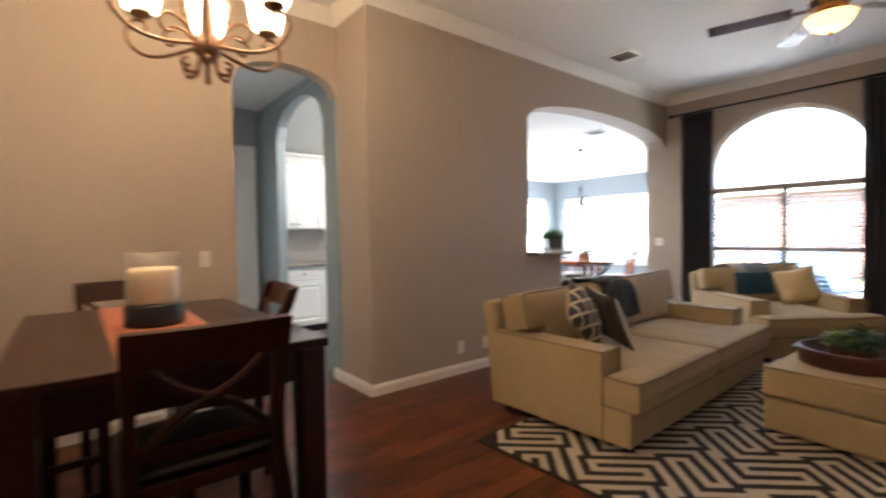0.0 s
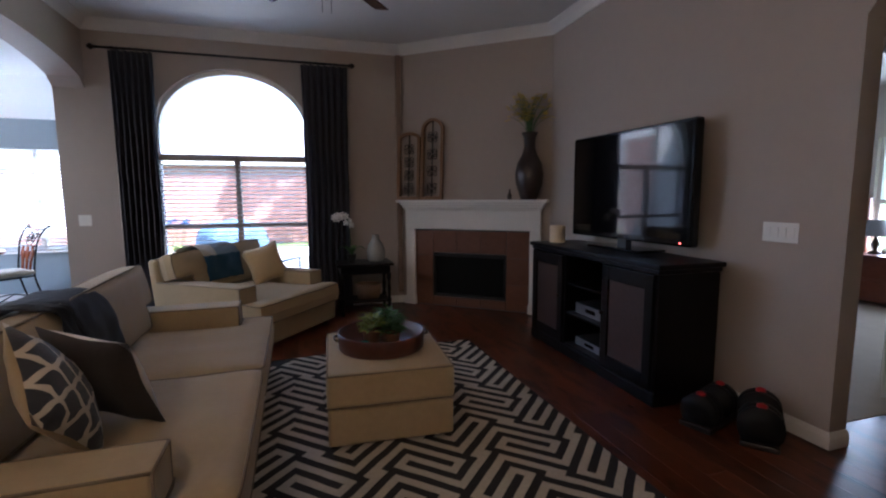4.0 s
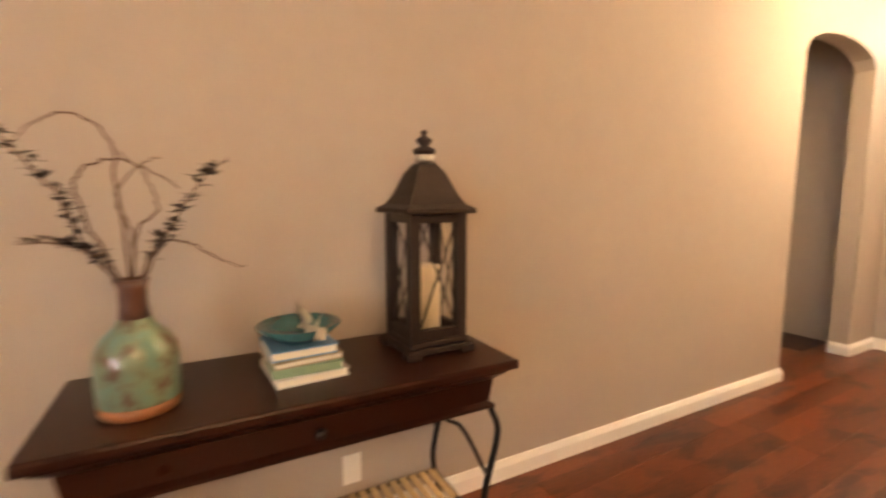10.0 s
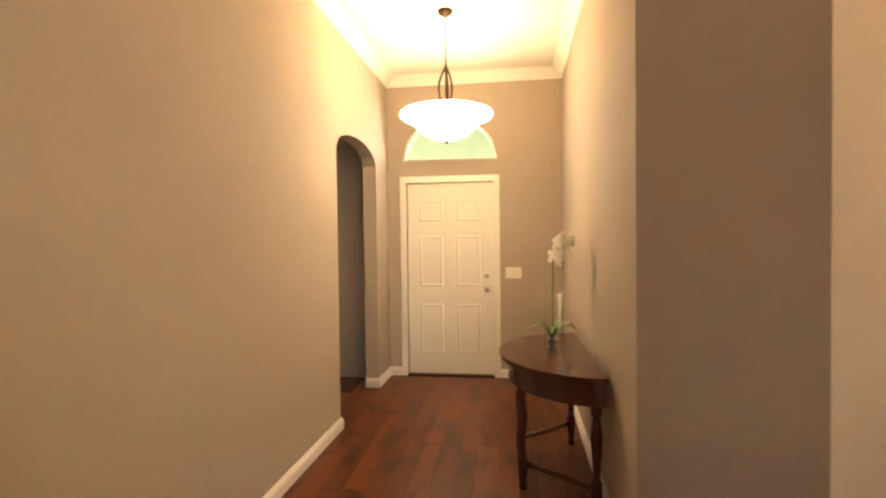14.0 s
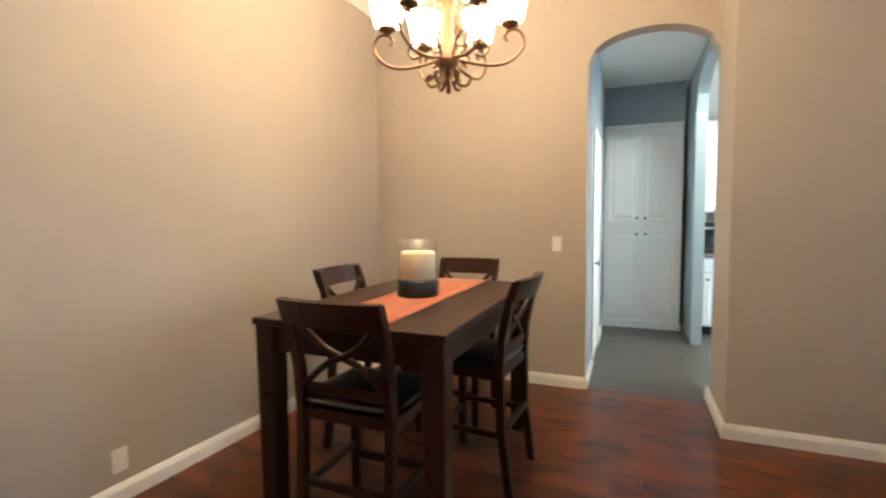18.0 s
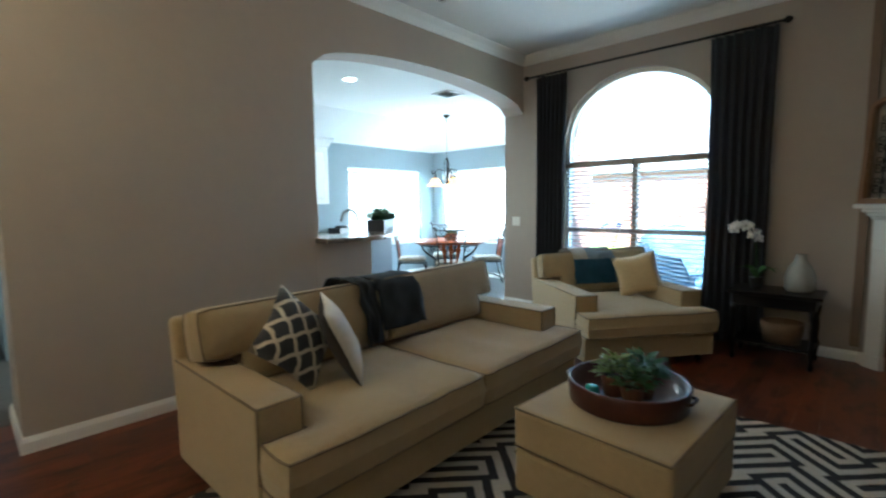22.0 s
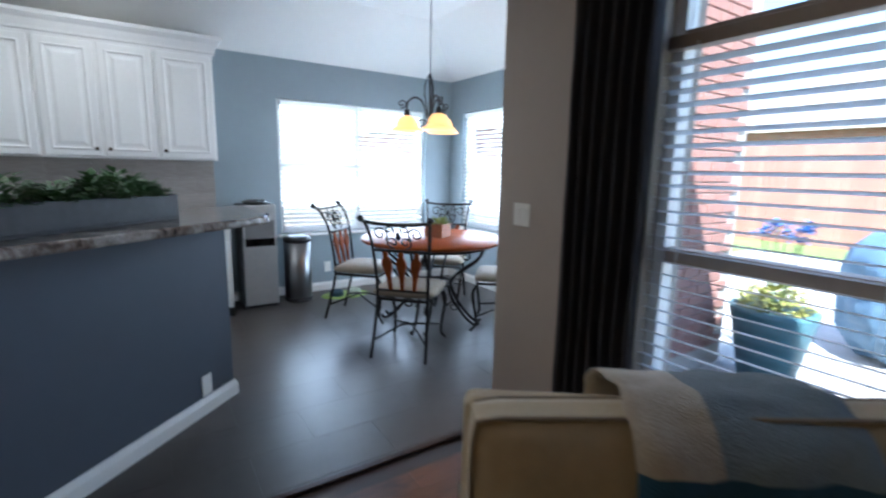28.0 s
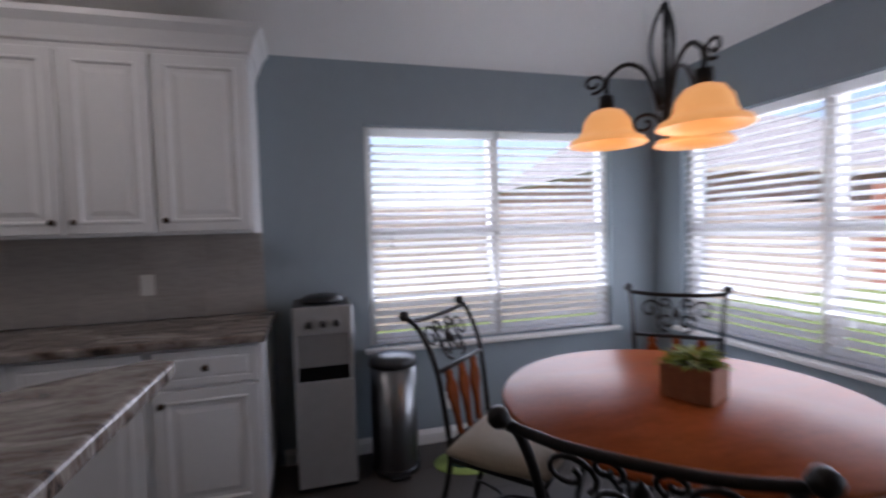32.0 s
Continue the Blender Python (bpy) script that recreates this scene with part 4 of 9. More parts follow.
def settee(name, m, width, depth, seats, label, category, arm=0.20, arm_h=0.575, back_h=0.80, back_d=0.20, rise=0.40, slouch=(0.0, 0.0), lean=12, gap=0.185):
    """A track-arm sofa or chair with cushions that reach out before and over the arms: x across, y towards the back, on z = 0."""
    ob = thing(name, m, label, category)
    h = width / 2
    part("base", bmbox(-h + arm + 0.002, h - arm - 0.002, 0.196, depth - 0.10, 0.055, 0.262, 0.008), M_FABRIC, ob)
    part("front_rail", bmbox(-h + 0.006, h - 0.006, 0.03, 0.194, 0.055, 0.262, 0.012), M_FABRIC, ob)
    for s in (-1, 1):
        x0, x1 = sorted((s * h, s * (h - arm)))
        a = part("arm", bmbox(x0, x1, 0.196, depth - 0.035, 0.055, arm_h, 0.014, seg=3), M_FABRIC, ob)
        z = arm_h - 0.006
        piping(a, [(x0 + 0.006, 0.201, z), (x1 - 0.006, 0.201, z), (x1 - 0.006, depth - 0.05, z), (x0 + 0.006, depth - 0.05, z)])
        piping(a, [(x0 + 0.006, 0.199, 0.27), (x1 - 0.006, 0.199, 0.27), (x1 - 0.006, 0.199, z), (x0 + 0.006, 0.199, z)])
    back = part("back", turned(bmbox(-h + 0.008, h - 0.008, 0.06, 0.17, 0.07, back_h, 0.03, seg=3), pose(0, depth - 0.2, 0, -7, 0, 0)), M_FABRIC, ob)
    inner = h - arm
    w = 2 * inner / seats
    for i in range(seats):
        x0, x1 = -inner + w * i + 0.004, -inner + w * (i + 1) - 0.004
        back_y, lip = depth - 0.24, 0.188
        left, right = i == 0, i == seats - 1
        line = [(-h + 0.008 if left else x0, -0.02), (h - 0.008 if right else x1, -0.02)]
        line += [(h - 0.008, lip), (x1, lip)] if right else []
        line += [(x1, back_y), (x0, back_y)]
        line += [(x0, lip), (-h + 0.008, lip)] if left else []
        upholstered(ob, "seat_cushion", line, 0.165, 0.032, pose(0, 0, 0.264), seed=i * 3 + 1)
        step = arm_h - 0.43
        line = [(x0, 0.0), (x1, 0.0)]
        line += [(x1, step), (h - 0.03, step), (h - 0.03, rise)] if right else [(x1, rise)]
        line += [(-h + 0.03, rise), (-h + 0.03, step), (x0, step)] if left else [(x0, rise)]
        tilt = slouch if seats == 1 else ((slouch[0], 0.0) if left else (0.0, slouch[1]))
        upholstered(ob, "back_cushion", line, back_d, 0.035, pose(0, depth - gap, 0.435, 90 - lean, 0, 0), seed=i * 5 + 2, slouch=tilt)
    for x in (-h + 0.1, h - 0.1):
        for y in (0.1, depth - 0.12):
            part("foot", turned(lathe([(0.022, 0), (0.03, 0.055)], 10), pose(x, y, 0)), M_ESPRESSO, ob, "dark wooden foot")
    return ob


sofa = settee("sofa", pose(-0.94, 3.16, 0, 0, 0, 91), 2.30, 1.12, 2, "beige upholstered two-cushion sofa with dark piping on the rug", "sofa", rise=0.395, slouch=(-0.01, 0.025))
armchair = settee("armchair", pose(-0.72, 5.12, 0, 0, 0, 53), 1.18, 1.215, 1, "wide beige upholstered armchair in front of the window", "armchair", back_h=0.80, back_d=0.165, rise=0.395, lean=14, gap=0.145, slouch=(-0.02, 0.03))


def throw_pillow(m, material, size, h, label, seed):
    return solid("throw_pillow", pillow(size, h, seed=seed), material, label, "pillow", m)


throw_pillow(pose(-1.505, 2.40, 0.475, 0, 0, 0) @ pose(0, 0, 0.215, 66, 0, 104) @ pose(0, 0, -0.07, 0, 0, 42), [M_TRELLIS, M_FABRIC], 0.40, 0.15, "navy throw pillow with a cream trellis pattern on the sofa", 1)
throw_pillow(pose(-1.445, 2.60, 0.47, 0, 0, 0) @ pose(0, 0, 0.19, 66, 0, 148) @ pose(0, 0, -0.06, 0, 0, 6), [M_WHITEP, M_DARKP], 0.42, 0.14, "ivory knitted throw pillow with a dark back on the sofa", 2)
throw_pillow(pose(-1.09, 5.74, 0.465, 0, 0, 0) @ pose(0, 0, 0.19, 72, 0, 26) @ pose(0, 0, -0.06, 0, 0, 14), M_GOLD, 0.40, 0.14, "gold throw pillow on the armchair", 3)
cloth("throw_blanket", [(-1.70, 0, 0.56), (-1.72, 0, 0.65), (-1.752, 0, 0.76), (-1.80, 0, 0.842), (-1.89, 0, 0.872), (-2.02, 0, 0.868), (-2.15, 0, 0.832), (-2.215, 0, 0.74), (-2.22, 0, 0.60)], 0.36, M_FABRIC_D, label="charcoal knitted throw draped over the sofa back", category="blanket", seed=3, m=pose(0.068, 3.25, 0.0))
cloth("throw_blanket", [(-1.685, 0, 0.50), (-1.705, 0, 0.62), (-1.74, 0, 0.75), (-1.79, 0, 0.85), (-1.89, 0, 0.878), (-2.02, 0, 0.874), (-2.14, 0, 0.84), (-2.20, 0, 0.76)], 0.13, M_FABRIC_D, label="narrow folded end of charcoal throw over the sofa back", category="blanket", seed=9, m=pose(0.072, 2.985, 0.0))
cl = pose(-0.72, 5.12, 0, 0, 0, 53)
cloth("throw_blanket", [(0, 0.625, 0.58), (0, 0.64, 0.66), (0, 0.655, 0.74), (0, 0.68, 0.815), (0, 0.725, 0.878), (0, 0.80, 0.91), (0, 0.89, 0.912), (0, 1.0, 0.885), (0, 1.08, 0.83), (0, 1.10, 0.74), (0, 1.105, 0.62)], 0.44, [M_THROW, M_TEAL, M_MIST], label="striped sand, grey and teal throw draped over the armchair back", category="blanket", seed=7, along=Vector((1, 0, 0)), m=cl @ pose(-0.04, 0.245, -0.035), two=18)

ott = thing("ottoman", pose(-0.24, 3.34, 0, 0, 0, -3), "square beige upholstered ottoman on the patterned rug", "ottoman")
b = bmbox(-0.34, 0.34, -0.40, 0.40, 0.03, 0.235, 0.02)
part("base", b, M_FABRIC, ott)
top = part("cushion_top", bmbox(-0.345, 0.345, -0.405, 0.405, 0.24, 0.425, 0.025, seg=3), M_FABRIC, ott)
for z in (0.418, 0.247):
    piping(top, [(-0.337, -0.397, z), (0.337, -0.397, z), (0.337, 0.397, z), (-0.337, 0.397, z)])
for x in (-0.28, 0.28):
    for y in (-0.34, 0.34):
        part("foot", turned(lathe([(0.02, 0.0), (0.028, 0.035)], 10), pose(x, y, 0.0)), M_ESPRESSO, ott)

M_TRAY = mat("red_brown_tray", (0.065, 0.016, 0.009), 0.35, var=0.4, scale=8, coat=0.2, bump=0.05, bscale=30)
tray = thing("tray", pose(-0.25, 3.36, 0.427), "round red-brown wooden tray on the ottoman", "tray")
part("bowl", lathe([(0.0, 0.0), (0.252, 0.0), (0.258, 0.006), (0.266, 0.098), (0.262, 0.104), (0.255, 0.104), (0.251, 0.098), (0.244, 0.018), (0.0, 0.014)], 48), M_TRAY, tray)
for s in (-1, 1):
    part("handle", tube(curve([(s * 0.259, -0.05, 0.07), (s * 0.282, -0.04, 0.075), (s * 0.282, 0.04, 0.075), (s * 0.259, 0.05, 0.07)], 5), 0.007, 8), M_BRONZE, tray)

M_LEAF = mat("green_leaf", (0.055, 0.13, 0.03), 0.5, var=0.4, scale=20, per=0.6)
M_LEAF2 = mat("yellow_green_leaf", (0.20, 0.26, 0.035), 0.5, var=0.35, scale=20)
M_TERRA = mat("brown_clay_pot", (0.19, 0.085, 0.045), 0.7, var=0.25, scale=14, bump=0.2, bscale=60)
M_SOIL = mat("soil", (0.03, 0.02, 0.014), 1.0, var=0.4, scale=40, bump=0.6, bscale=120)


def foliage(n, radius, height, size, seed, bend=0.5, up=0.6, wide=0.4):
    """A clump of pointed leaves that spring from the middle."""
    rnd = random.Random(seed)
    b = bmesh.new()
    for _ in range(n):
        a, lift = rnd.uniform(0, 2 * math.pi), rnd.uniform(up * 0.4, 1.25)
        q = rnd.random() ** 0.6
        root = Vector((math.cos(a) * radius * q * 0.75, math.sin(a) * radius * q * 0.75, rnd.uniform(0, height) * (1 - 0.55 * q)))
        d = Vector((math.cos(a), math.sin(a), lift * (1.3 - q))).normalized()
        side = d.cross(Vector((0, 0, 1))).normalized()
        nrm = side.cross(d)
        ln = size * rnd.uniform(0.6, 1.25)
        w = ln * wide
        p = [root, root + d * ln * 0.45 + side * w / 2 + nrm * ln * 0.05, root + d * ln * 0.5 - nrm * ln * 0.03, root + d * ln * 0.45 - side * w / 2 + nrm * ln * 0.05, root + d * ln - nrm * ln * bend * 0.4]
        v = [b.verts.new(x) for x in p]
        for q3 in ((0, 1, 2), (0, 2, 3), (1, 4, 2), (2, 4, 3)):
            b.faces.new([v[i] for i in q3])
    return b


def pot_plant(m, pot_r, pot_h, n, rad, hgt, size, seed, label, leafmat, pot_mat=None, wide=0.4):
    ob = thing("potted_plant", m, label, "plant")
    part("pot", lathe([(0, 0), (pot_r * 0.72, 0), (pot_r, pot_h * 0.92), (pot_r * 1.06, pot_h), (pot_r * 0.9, pot_h), (pot_r * 0.85, pot_h * 0.85), (0, pot_h * 0.85)], 20), pot_mat or M_TERRA, ob)
    part("soil", turned(lathe([(0, 0.0), (pot_r * 0.84, 0.0), (0, 0.004)], 14), pose(0, 0, pot_h * 0.86)), M_SOIL, ob)
    part("foliage", turned(foliage(n, rad, hgt, size, seed, wide=wide), pose(0, 0, pot_h * 0.9)), leafmat, ob, "green leaves")
    return ob


pot_plant(pose(-0.31, 3.35, 0.443), 0.058, 0.10, 130, 0.075, 0.11, 0.06, 1, "leafy yellow-green plant in a clay pot on the tray", M_LEAF2)
pot_plant(pose(-0.20, 3.42, 0.443), 0.058, 0.10, 170, 0.09, 0.13, 0.065, 2, "leafy green plant in a clay pot on the tray", M_LEAF)
pot_plant(pose(-0.20, 3.29, 0.443), 0.052, 0.09, 100, 0.07, 0.08, 0.055, 3, "small green plant in a clay pot on the tray", M_LEAF)
solid("glass_jar", lathe([(0, 0), (0.03, 0), (0.034, 0.03), (0.03, 0.055), (0.022, 0.06), (0, 0.06)], 16), mat("teal_glass", (0.05, 0.35, 0.30), 0.15, var=0.1, coat=0.4), "small teal glass jar on the tray", "jar", pose(-0.37, 3.25, 0.442))

# rug: dark ground with raised cream meanders
M_RUG = mat("rug_dark", (0.022, 0.019, 0.018), 0.95, var=0.3, scale=20, bump=0.6, bscale=220)
M_RUGC = mat("rug_cream", (0.52, 0.45, 0.35), 0.95, var=0.2, scale=14, bump=0.6, bscale=220)
rug = thing("rug", pose(-0.463, 3.05, 0, 0, 0, 1.5), "dark and cream maze patterned area rug", "rug")
RX, RY = 1.258, 1.48
part("ground_weave", bmbox(-RX, RX, -RY, RY, 0.0, 0.011, 0.004), M_RUG, rug)


# the pattern: S-shaped snakes, lying and upright by turns, tied by stepped arms; it runs askew to the edges
RU = 0.0432
on = set()


def snake(x0, y0, flip):
    """One S of three strokes with its two arms."""
    def run(xa, ya, xb, yb):
        for px in range(min(xa, xb), max(xa, xb) + 1):
            for py in range(min(ya, yb), max(ya, yb) + 1):
                on.add(((x0 + py) % 18, (y0 + px) % 18) if flip else ((x0 + px) % 18, (y0 + py) % 18))
    for seg in ((0, 2, 0, 10), (2, 2, 2, 8), (4, 0, 4, 8), (0, 2, 2, 2), (2, 8, 4, 8), (0, 10, 7, 10), (4, 0, -3, 0)):
        run(*seg)


for k in (0, 9):
    snake(k, k, False)
    snake(k - 12, k + 3, True)
SK = Matrix.Rotation(radians(-45), 4, "Z")
OFF = SK @ Vector((-2.0 * RU, 10.0 * RU, 0))
bm = bmesh.new()
for j in range(-46, 60):
    i = -56
    while i < 56:
        if (i % 18, j % 18) in on:
            k = i
            while k < 56 and (k % 18, j % 18) in on:
                k += 1
            # cut into single squares so that neighbours share their corners
            for q in range(i, k):
                ps = [SK @ Vector((px * RU, py * RU, 0.004)) + Vector((1.158, -0.356, 0)) - OFF for px, py in ((q, j), (q + 1, j), (q + 1, j + 1), (q, j + 1))]
                if all(abs(p.x) < RX + 0.1 and abs(p.y) < RY + 0.1 for p in ps):
                    bm.faces.new([bm.verts.new(p) for p in ps])
            i = k
        else:
            i += 1
bmesh.ops.remove_doubles(bm, verts=bm.verts, dist=1e-4)
for ax, lim in ((0, RX - 0.012), (1, RY - 0.012)):
    for sg in (-1, 1):
        co = [0, 0, 0]
        co[ax] = sg * lim
        no = [0, 0, 0]
        no[ax] = sg
        bmesh.ops.bisect_plane(bm, geom=bm.faces[:] + bm.edges[:] + bm.verts[:], plane_co=co, plane_no=no, clear_outer=True)
for v in bm.verts:
    v.co.x += 0.004 * noise.noise(v.co * 9)
    v.co.y += 0.004 * noise.noise(v.co * 9 + Vector((5, 0, 0)))
part("meander", turned(bm, pose(0, 0, 0.0108)), M_RUGC, rug, "cream woven bands")

# television stand
tvs = thing("media_cabinet", pose(1.405, 3.71, 0, 0, 0, 90), "black wooden media cabinet with two panelled doors and open shelves", "cabinet")
TW, TD, TH = 1.62, 0.47, 0.92
part("top", bmbox(-TW / 2 - 0.03, TW / 2 + 0.03, -0.50, 0.03, TH - 0.035, TH, 0.01), M_BLACKWOOD, tvs)
part("cornice", bmbox(-TW / 2 - 0.012, TW / 2 + 0.012, -0.49, 0.012, TH - 0.065, TH - 0.036, 0.008), M_BLACKWOOD, tvs)
part("plinth", bmbox(-TW / 2 - 0.012, TW / 2 + 0.012, -0.485, 0.014, 0.0, 0.09, 0.012), M_BLACKWOOD, tvs)
for x in (-TW / 2 + 0.012, TW / 2 - 0.012, -0.255, 0.255):
    part("upright", bmbox(x - 0.012, x + 0.012, -0.48, 0.0, 0.09, TH - 0.065), M_BLACKWOOD, tvs)
part("back_panel", bmbox(-TW / 2 + 0.02, TW / 2 - 0.02, -0.485, -0.475, 0.09, TH - 0.065), M_BLACKWOOD, tvs)
for z in (0.36, 0.61):
    part("shelf", bmbox(-0.243, 0.243, -0.47, -0.01, z, z + 0.018), M_BLACKWOOD, tvs)
part("cabinet_floor", bmbox(-TW / 2 + 0.02, TW / 2 - 0.02, -0.474, 0.0, 0.091, 0.11), M_BLACKWOOD, tvs)
M_DOORPANEL = mat("dark_brown_door_panel", (0.05, 0.028, 0.022), 0.35, var=0.3, scale=8, coat=0.2)
for s in (-1, 1):
    x0, x1 = sorted((s * 0.268, s * (TW / 2 - 0.025)))
    b = bmbox(x0, x0 + 0.075, 0.0, 0.022, 0.10, TH - 0.07, 0.003)
    bmbox(x1 - 0.075, x1, 0.0, 0.022, 0.10, TH - 0.07, 0.003, bm=b)
    bmbox(x0 + 0.075, x1 - 0.075, 0.0, 0.022, 0.10, 0.19, 0.003, bm=b)
    bmbox(x0 + 0.075, x1 - 0.075, 0.0, 0.022, TH - 0.17, TH - 0.07, 0.003, bm=b)
    d = part("door", b, M_BLACKWOOD, tvs)
    part("door_panel", bmbox(x0 + 0.07, x1 - 0.07, 0.002, 0.01, 0.185, TH - 0.165), M_DOORPANEL, d, "dark brown recessed panel")
    part("knob", turned(lathe([(0.008, 0), (0.008, 0.015), (0.014, 0.02), (0.012, 0.03), (0, 0.032)], 12), pose(s * 0.30, 0.022, 0.5, -90, 0, 0)), M_BRONZE, d)
for z, w, h2, lab in ((0.38, 0.36, 0.09, "silver cable box on the media cabinet shelf"), (0.112, 0.34, 0.07, "silver disc player on the bottom shelf of the media cabinet")):
    av = thing("media_player", pose(1.47, 3.71, z, 0, 0, 90), lab, "electronics")
    part("case", bmbox(-w / 2, w / 2, -0.30, 0, 0, h2, 0.004), M_BLACK, av)
    part("front_panel", bmbox(-w / 2 + 0.004, w / 2 - 0.004, 0.0, 0.006, 0.004, h2 - 0.004), M_STEEL, av, "silver front panel")
    part("display", bmbox(-w * 0.25, w * 0.1, 0.006, 0.008, h2 * 0.35, h2 * 0.7), M_SCREEN, av)

tv = thing("television", pose(1.765, 3.69, TH, 0, 0, 90 + 3), "large black flat-screen television on the media cabinet", "television")
part("base", bmbox(-0.30, 0.30, -0.13, 0.13, 0.002, 0.02, 0.008), M_SCREEN, tv)
part("neck", bmbox(-0.05, 0.05, -0.03, 0.03, 0.018, 0.12, 0.006), M_BLACK, tv)
body = part("case", bmbox(-0.655, 0.655, -0.04, 0.03, 0.075, 0.935, 0.015), mat("glossy_black_case", (0.006, 0.006, 0.006), 0.15, var=0.1, spec=0.3), tv)
part("screen", bmbox(-0.62, 0.62, 0.03, 0.033, 0.125, 0.905), M_SCREEN, tv, "glossy dark screen")
part("power_light", bmbox(-0.575, -0.562, 0.031, 0.034, 0.094, 0.104), mat("red_led", (0.5, 0.01, 0.01), 0.4, emit=((1, 0.05, 0.03), 2.0)), body)
M_WAX = mat("ivory_wax", (0.72, 0.58, 0.38), 0.5, var=0.08, scale=8)
solid("candle", lathe([(0, 0), (0.068, 0), (0.071, 0.006), (0.071, 0.15), (0.062, 0.158), (0.04, 0.15), (0, 0.147)], 24), M_WAX, "thick ivory pillar candle on the media cabinet", "candle", pose(1.56, 4.36, TH + 0.001))

M_RUBBER = mat("black_rubber", (0.006, 0.006, 0.006), 0.6, var=0.3, scale=20, bump=0.1, bscale=60, spec=0.3)
M_RED = mat("red_plastic", (0.45, 0.02, 0.02), 0.4, var=0.1)
for (x, y, r), ang in zip(((1.60, 2.66, 0.10), (1.72, 2.44, 0.11)), (20, 40)):
    db = thing("dumbbell", pose(x, y, 0, 0, 0, ang), "black adjustable dumbbell with red dial on the floor", "dumbbell", "dumbbells by the wall")
    for s in (-1, 1):
        part("weight", turned(lathe([(0.03, 0), (r, 0.004), (r, 0.05), (r - 0.012, 0.055), (r - 0.012, 0.06), (r, 0.065), (r, 0.11), (0.03, 0.114)], 20), pose(s * 0.05, 0, r, 0, s * 90, 0)), M_RUBBER, db)
        part("dial", turned(lathe([(0.026, 0), (0.025, 0.012), (0.012, 0.02), (0, 0.02)], 16), pose(s * 0.125, 0, 2 * r - 0.004)), M_RED, db, "red selector dial")
    part("handle", turned(lathe([(0.016, -0.06), (0.018, 0), (0.016, 0.06)], 12), pose(0, 0, r, 0, 90, 0)), M_STEEL, db)
    part("cradle", bmbox(-0.19, 0.19, -0.09, 0.09, 0, 0.035, 0.01), M_BLACK, db)

# fireplace; local x along the chimney wall, y out of it into the room
fire = pose(0.5, 6.34, 0, 0, 0, -39.3)
fp = thing("fireplace", fire, "white painted mantelpiece with brown tile surround and black firebox", "fireplace")
L = 1.862
M_FTILE = mat("brown_ceramic_tile", (0.16, 0.070, 0.039), 0.38, var=0.3, scale=5, per=0.5, bump=0.06, bscale=20)
M_FIREBOX = mat("matte_black_metal", (0.006, 0.0055, 0.005), 0.95, var=0.3, scale=10)


def away(x0, x1, d0, d1, z0, z1, bev=0.0, bm=None):
    """A box on the chimney wall: from d0 to d1 out of it."""
    return bmbox(x0, x1, -d1, -d0, z0, z1, bev, bm)


part("shelf", away(-0.0, 1.85, 0.0, 0.15, 1.275, 1.31, 0.006), M_TRIM, fp)
for k, (o, z0, z1) in enumerate(((0.115, 1.245, 1.274), (0.09, 1.215, 1.244), (0.07, 1.19, 1.214))):
    part("moulding", away(0.035 + 0.02 * k, 1.815 - 0.02 * k, 0.0, o, z0, z1, 0.008), M_TRIM, fp)
part("frieze", away(0.085, 1.765, 0.001, 0.055, 0.955, 1.189, 0.004), M_TRIM, fp)
for x0 in (0.085, 1.645):
    part("pilaster", away(x0, x0 + 0.12, 0.001, 0.05, 0.0, 0.954, 0.004), M_TRIM, fp)
    part("pilaster_base", away(x0 - 0.01, x0 + 0.13, 0.001, 0.062, 0.0, 0.11, 0.004), M_TRIM, fp)
tiles = [(0.207, 0.44, z, z + 0.305) for z in (0.012, 0.321, 0.63)] + [(1.372, 1.643, z, z + 0.305) for z in (0.012, 0.321, 0.63)]
tiles += [(0.444 + i * 0.3093, 0.444 + (i + 1) * 0.3093 - 0.004, 0.672, 0.935) for i in range(3)] + [(0.444 + i * 0.3093, 0.444 + (i + 1) * 0.3093 - 0.004, 0.012, 0.116) for i in range(3)]
part("mortar_bed", away(0.205, 0.443, 0.001, 0.006, 0.0, 0.953), M_GROUT, fp)
part("mortar_bed", away(1.369, 1.645, 0.001, 0.006, 0.0, 0.953), M_GROUT, fp)
part("mortar_bed", away(0.444, 1.368, 0.001, 0.006, 0.67, 0.953), M_GROUT, fp)
part("mortar_bed", away(0.444, 1.368, 0.001, 0.006, 0.0, 0.117), M_GROUT, fp)
for x0, x1, z0, z1 in tiles:
    part("tile", away(x0, x1, 0.004, 0.014, z0, z1, 0.002), M_FTILE, fp)
b = bmesh.new()
away(0.44, 1.37, -0.6, -0.59, 0.1, 0.68, bm=b)
away(0.43, 0.44, -0.6, -0.19, 0.1, 0.68, bm=b)
away(1.37, 1.38, -0.6, -0.19, 0.1, 0.68, bm=b)
away(0.43, 1.38, -0.6, -0.19, 0.09, 0.1, bm=b)
away(0.43, 1.38, -0.6, -0.19, 0.68, 0.69, bm=b)
part("firebox", b, M_FIREBOX, fp)
b = bmesh.new()
for x0, x1, z0, z1 in ((0.445, 0.47, 0.12, 0.664), (1.34, 1.367, 0.12, 0.664), (0.47, 1.34, 0.62, 0.664), (0.47, 1.34, 0.12, 0.15)):
    away(x0, x1, -0.04, 0.008, z0, z1, 0.003, b)
part("firebox_frame", b, M_BLACK, fp)
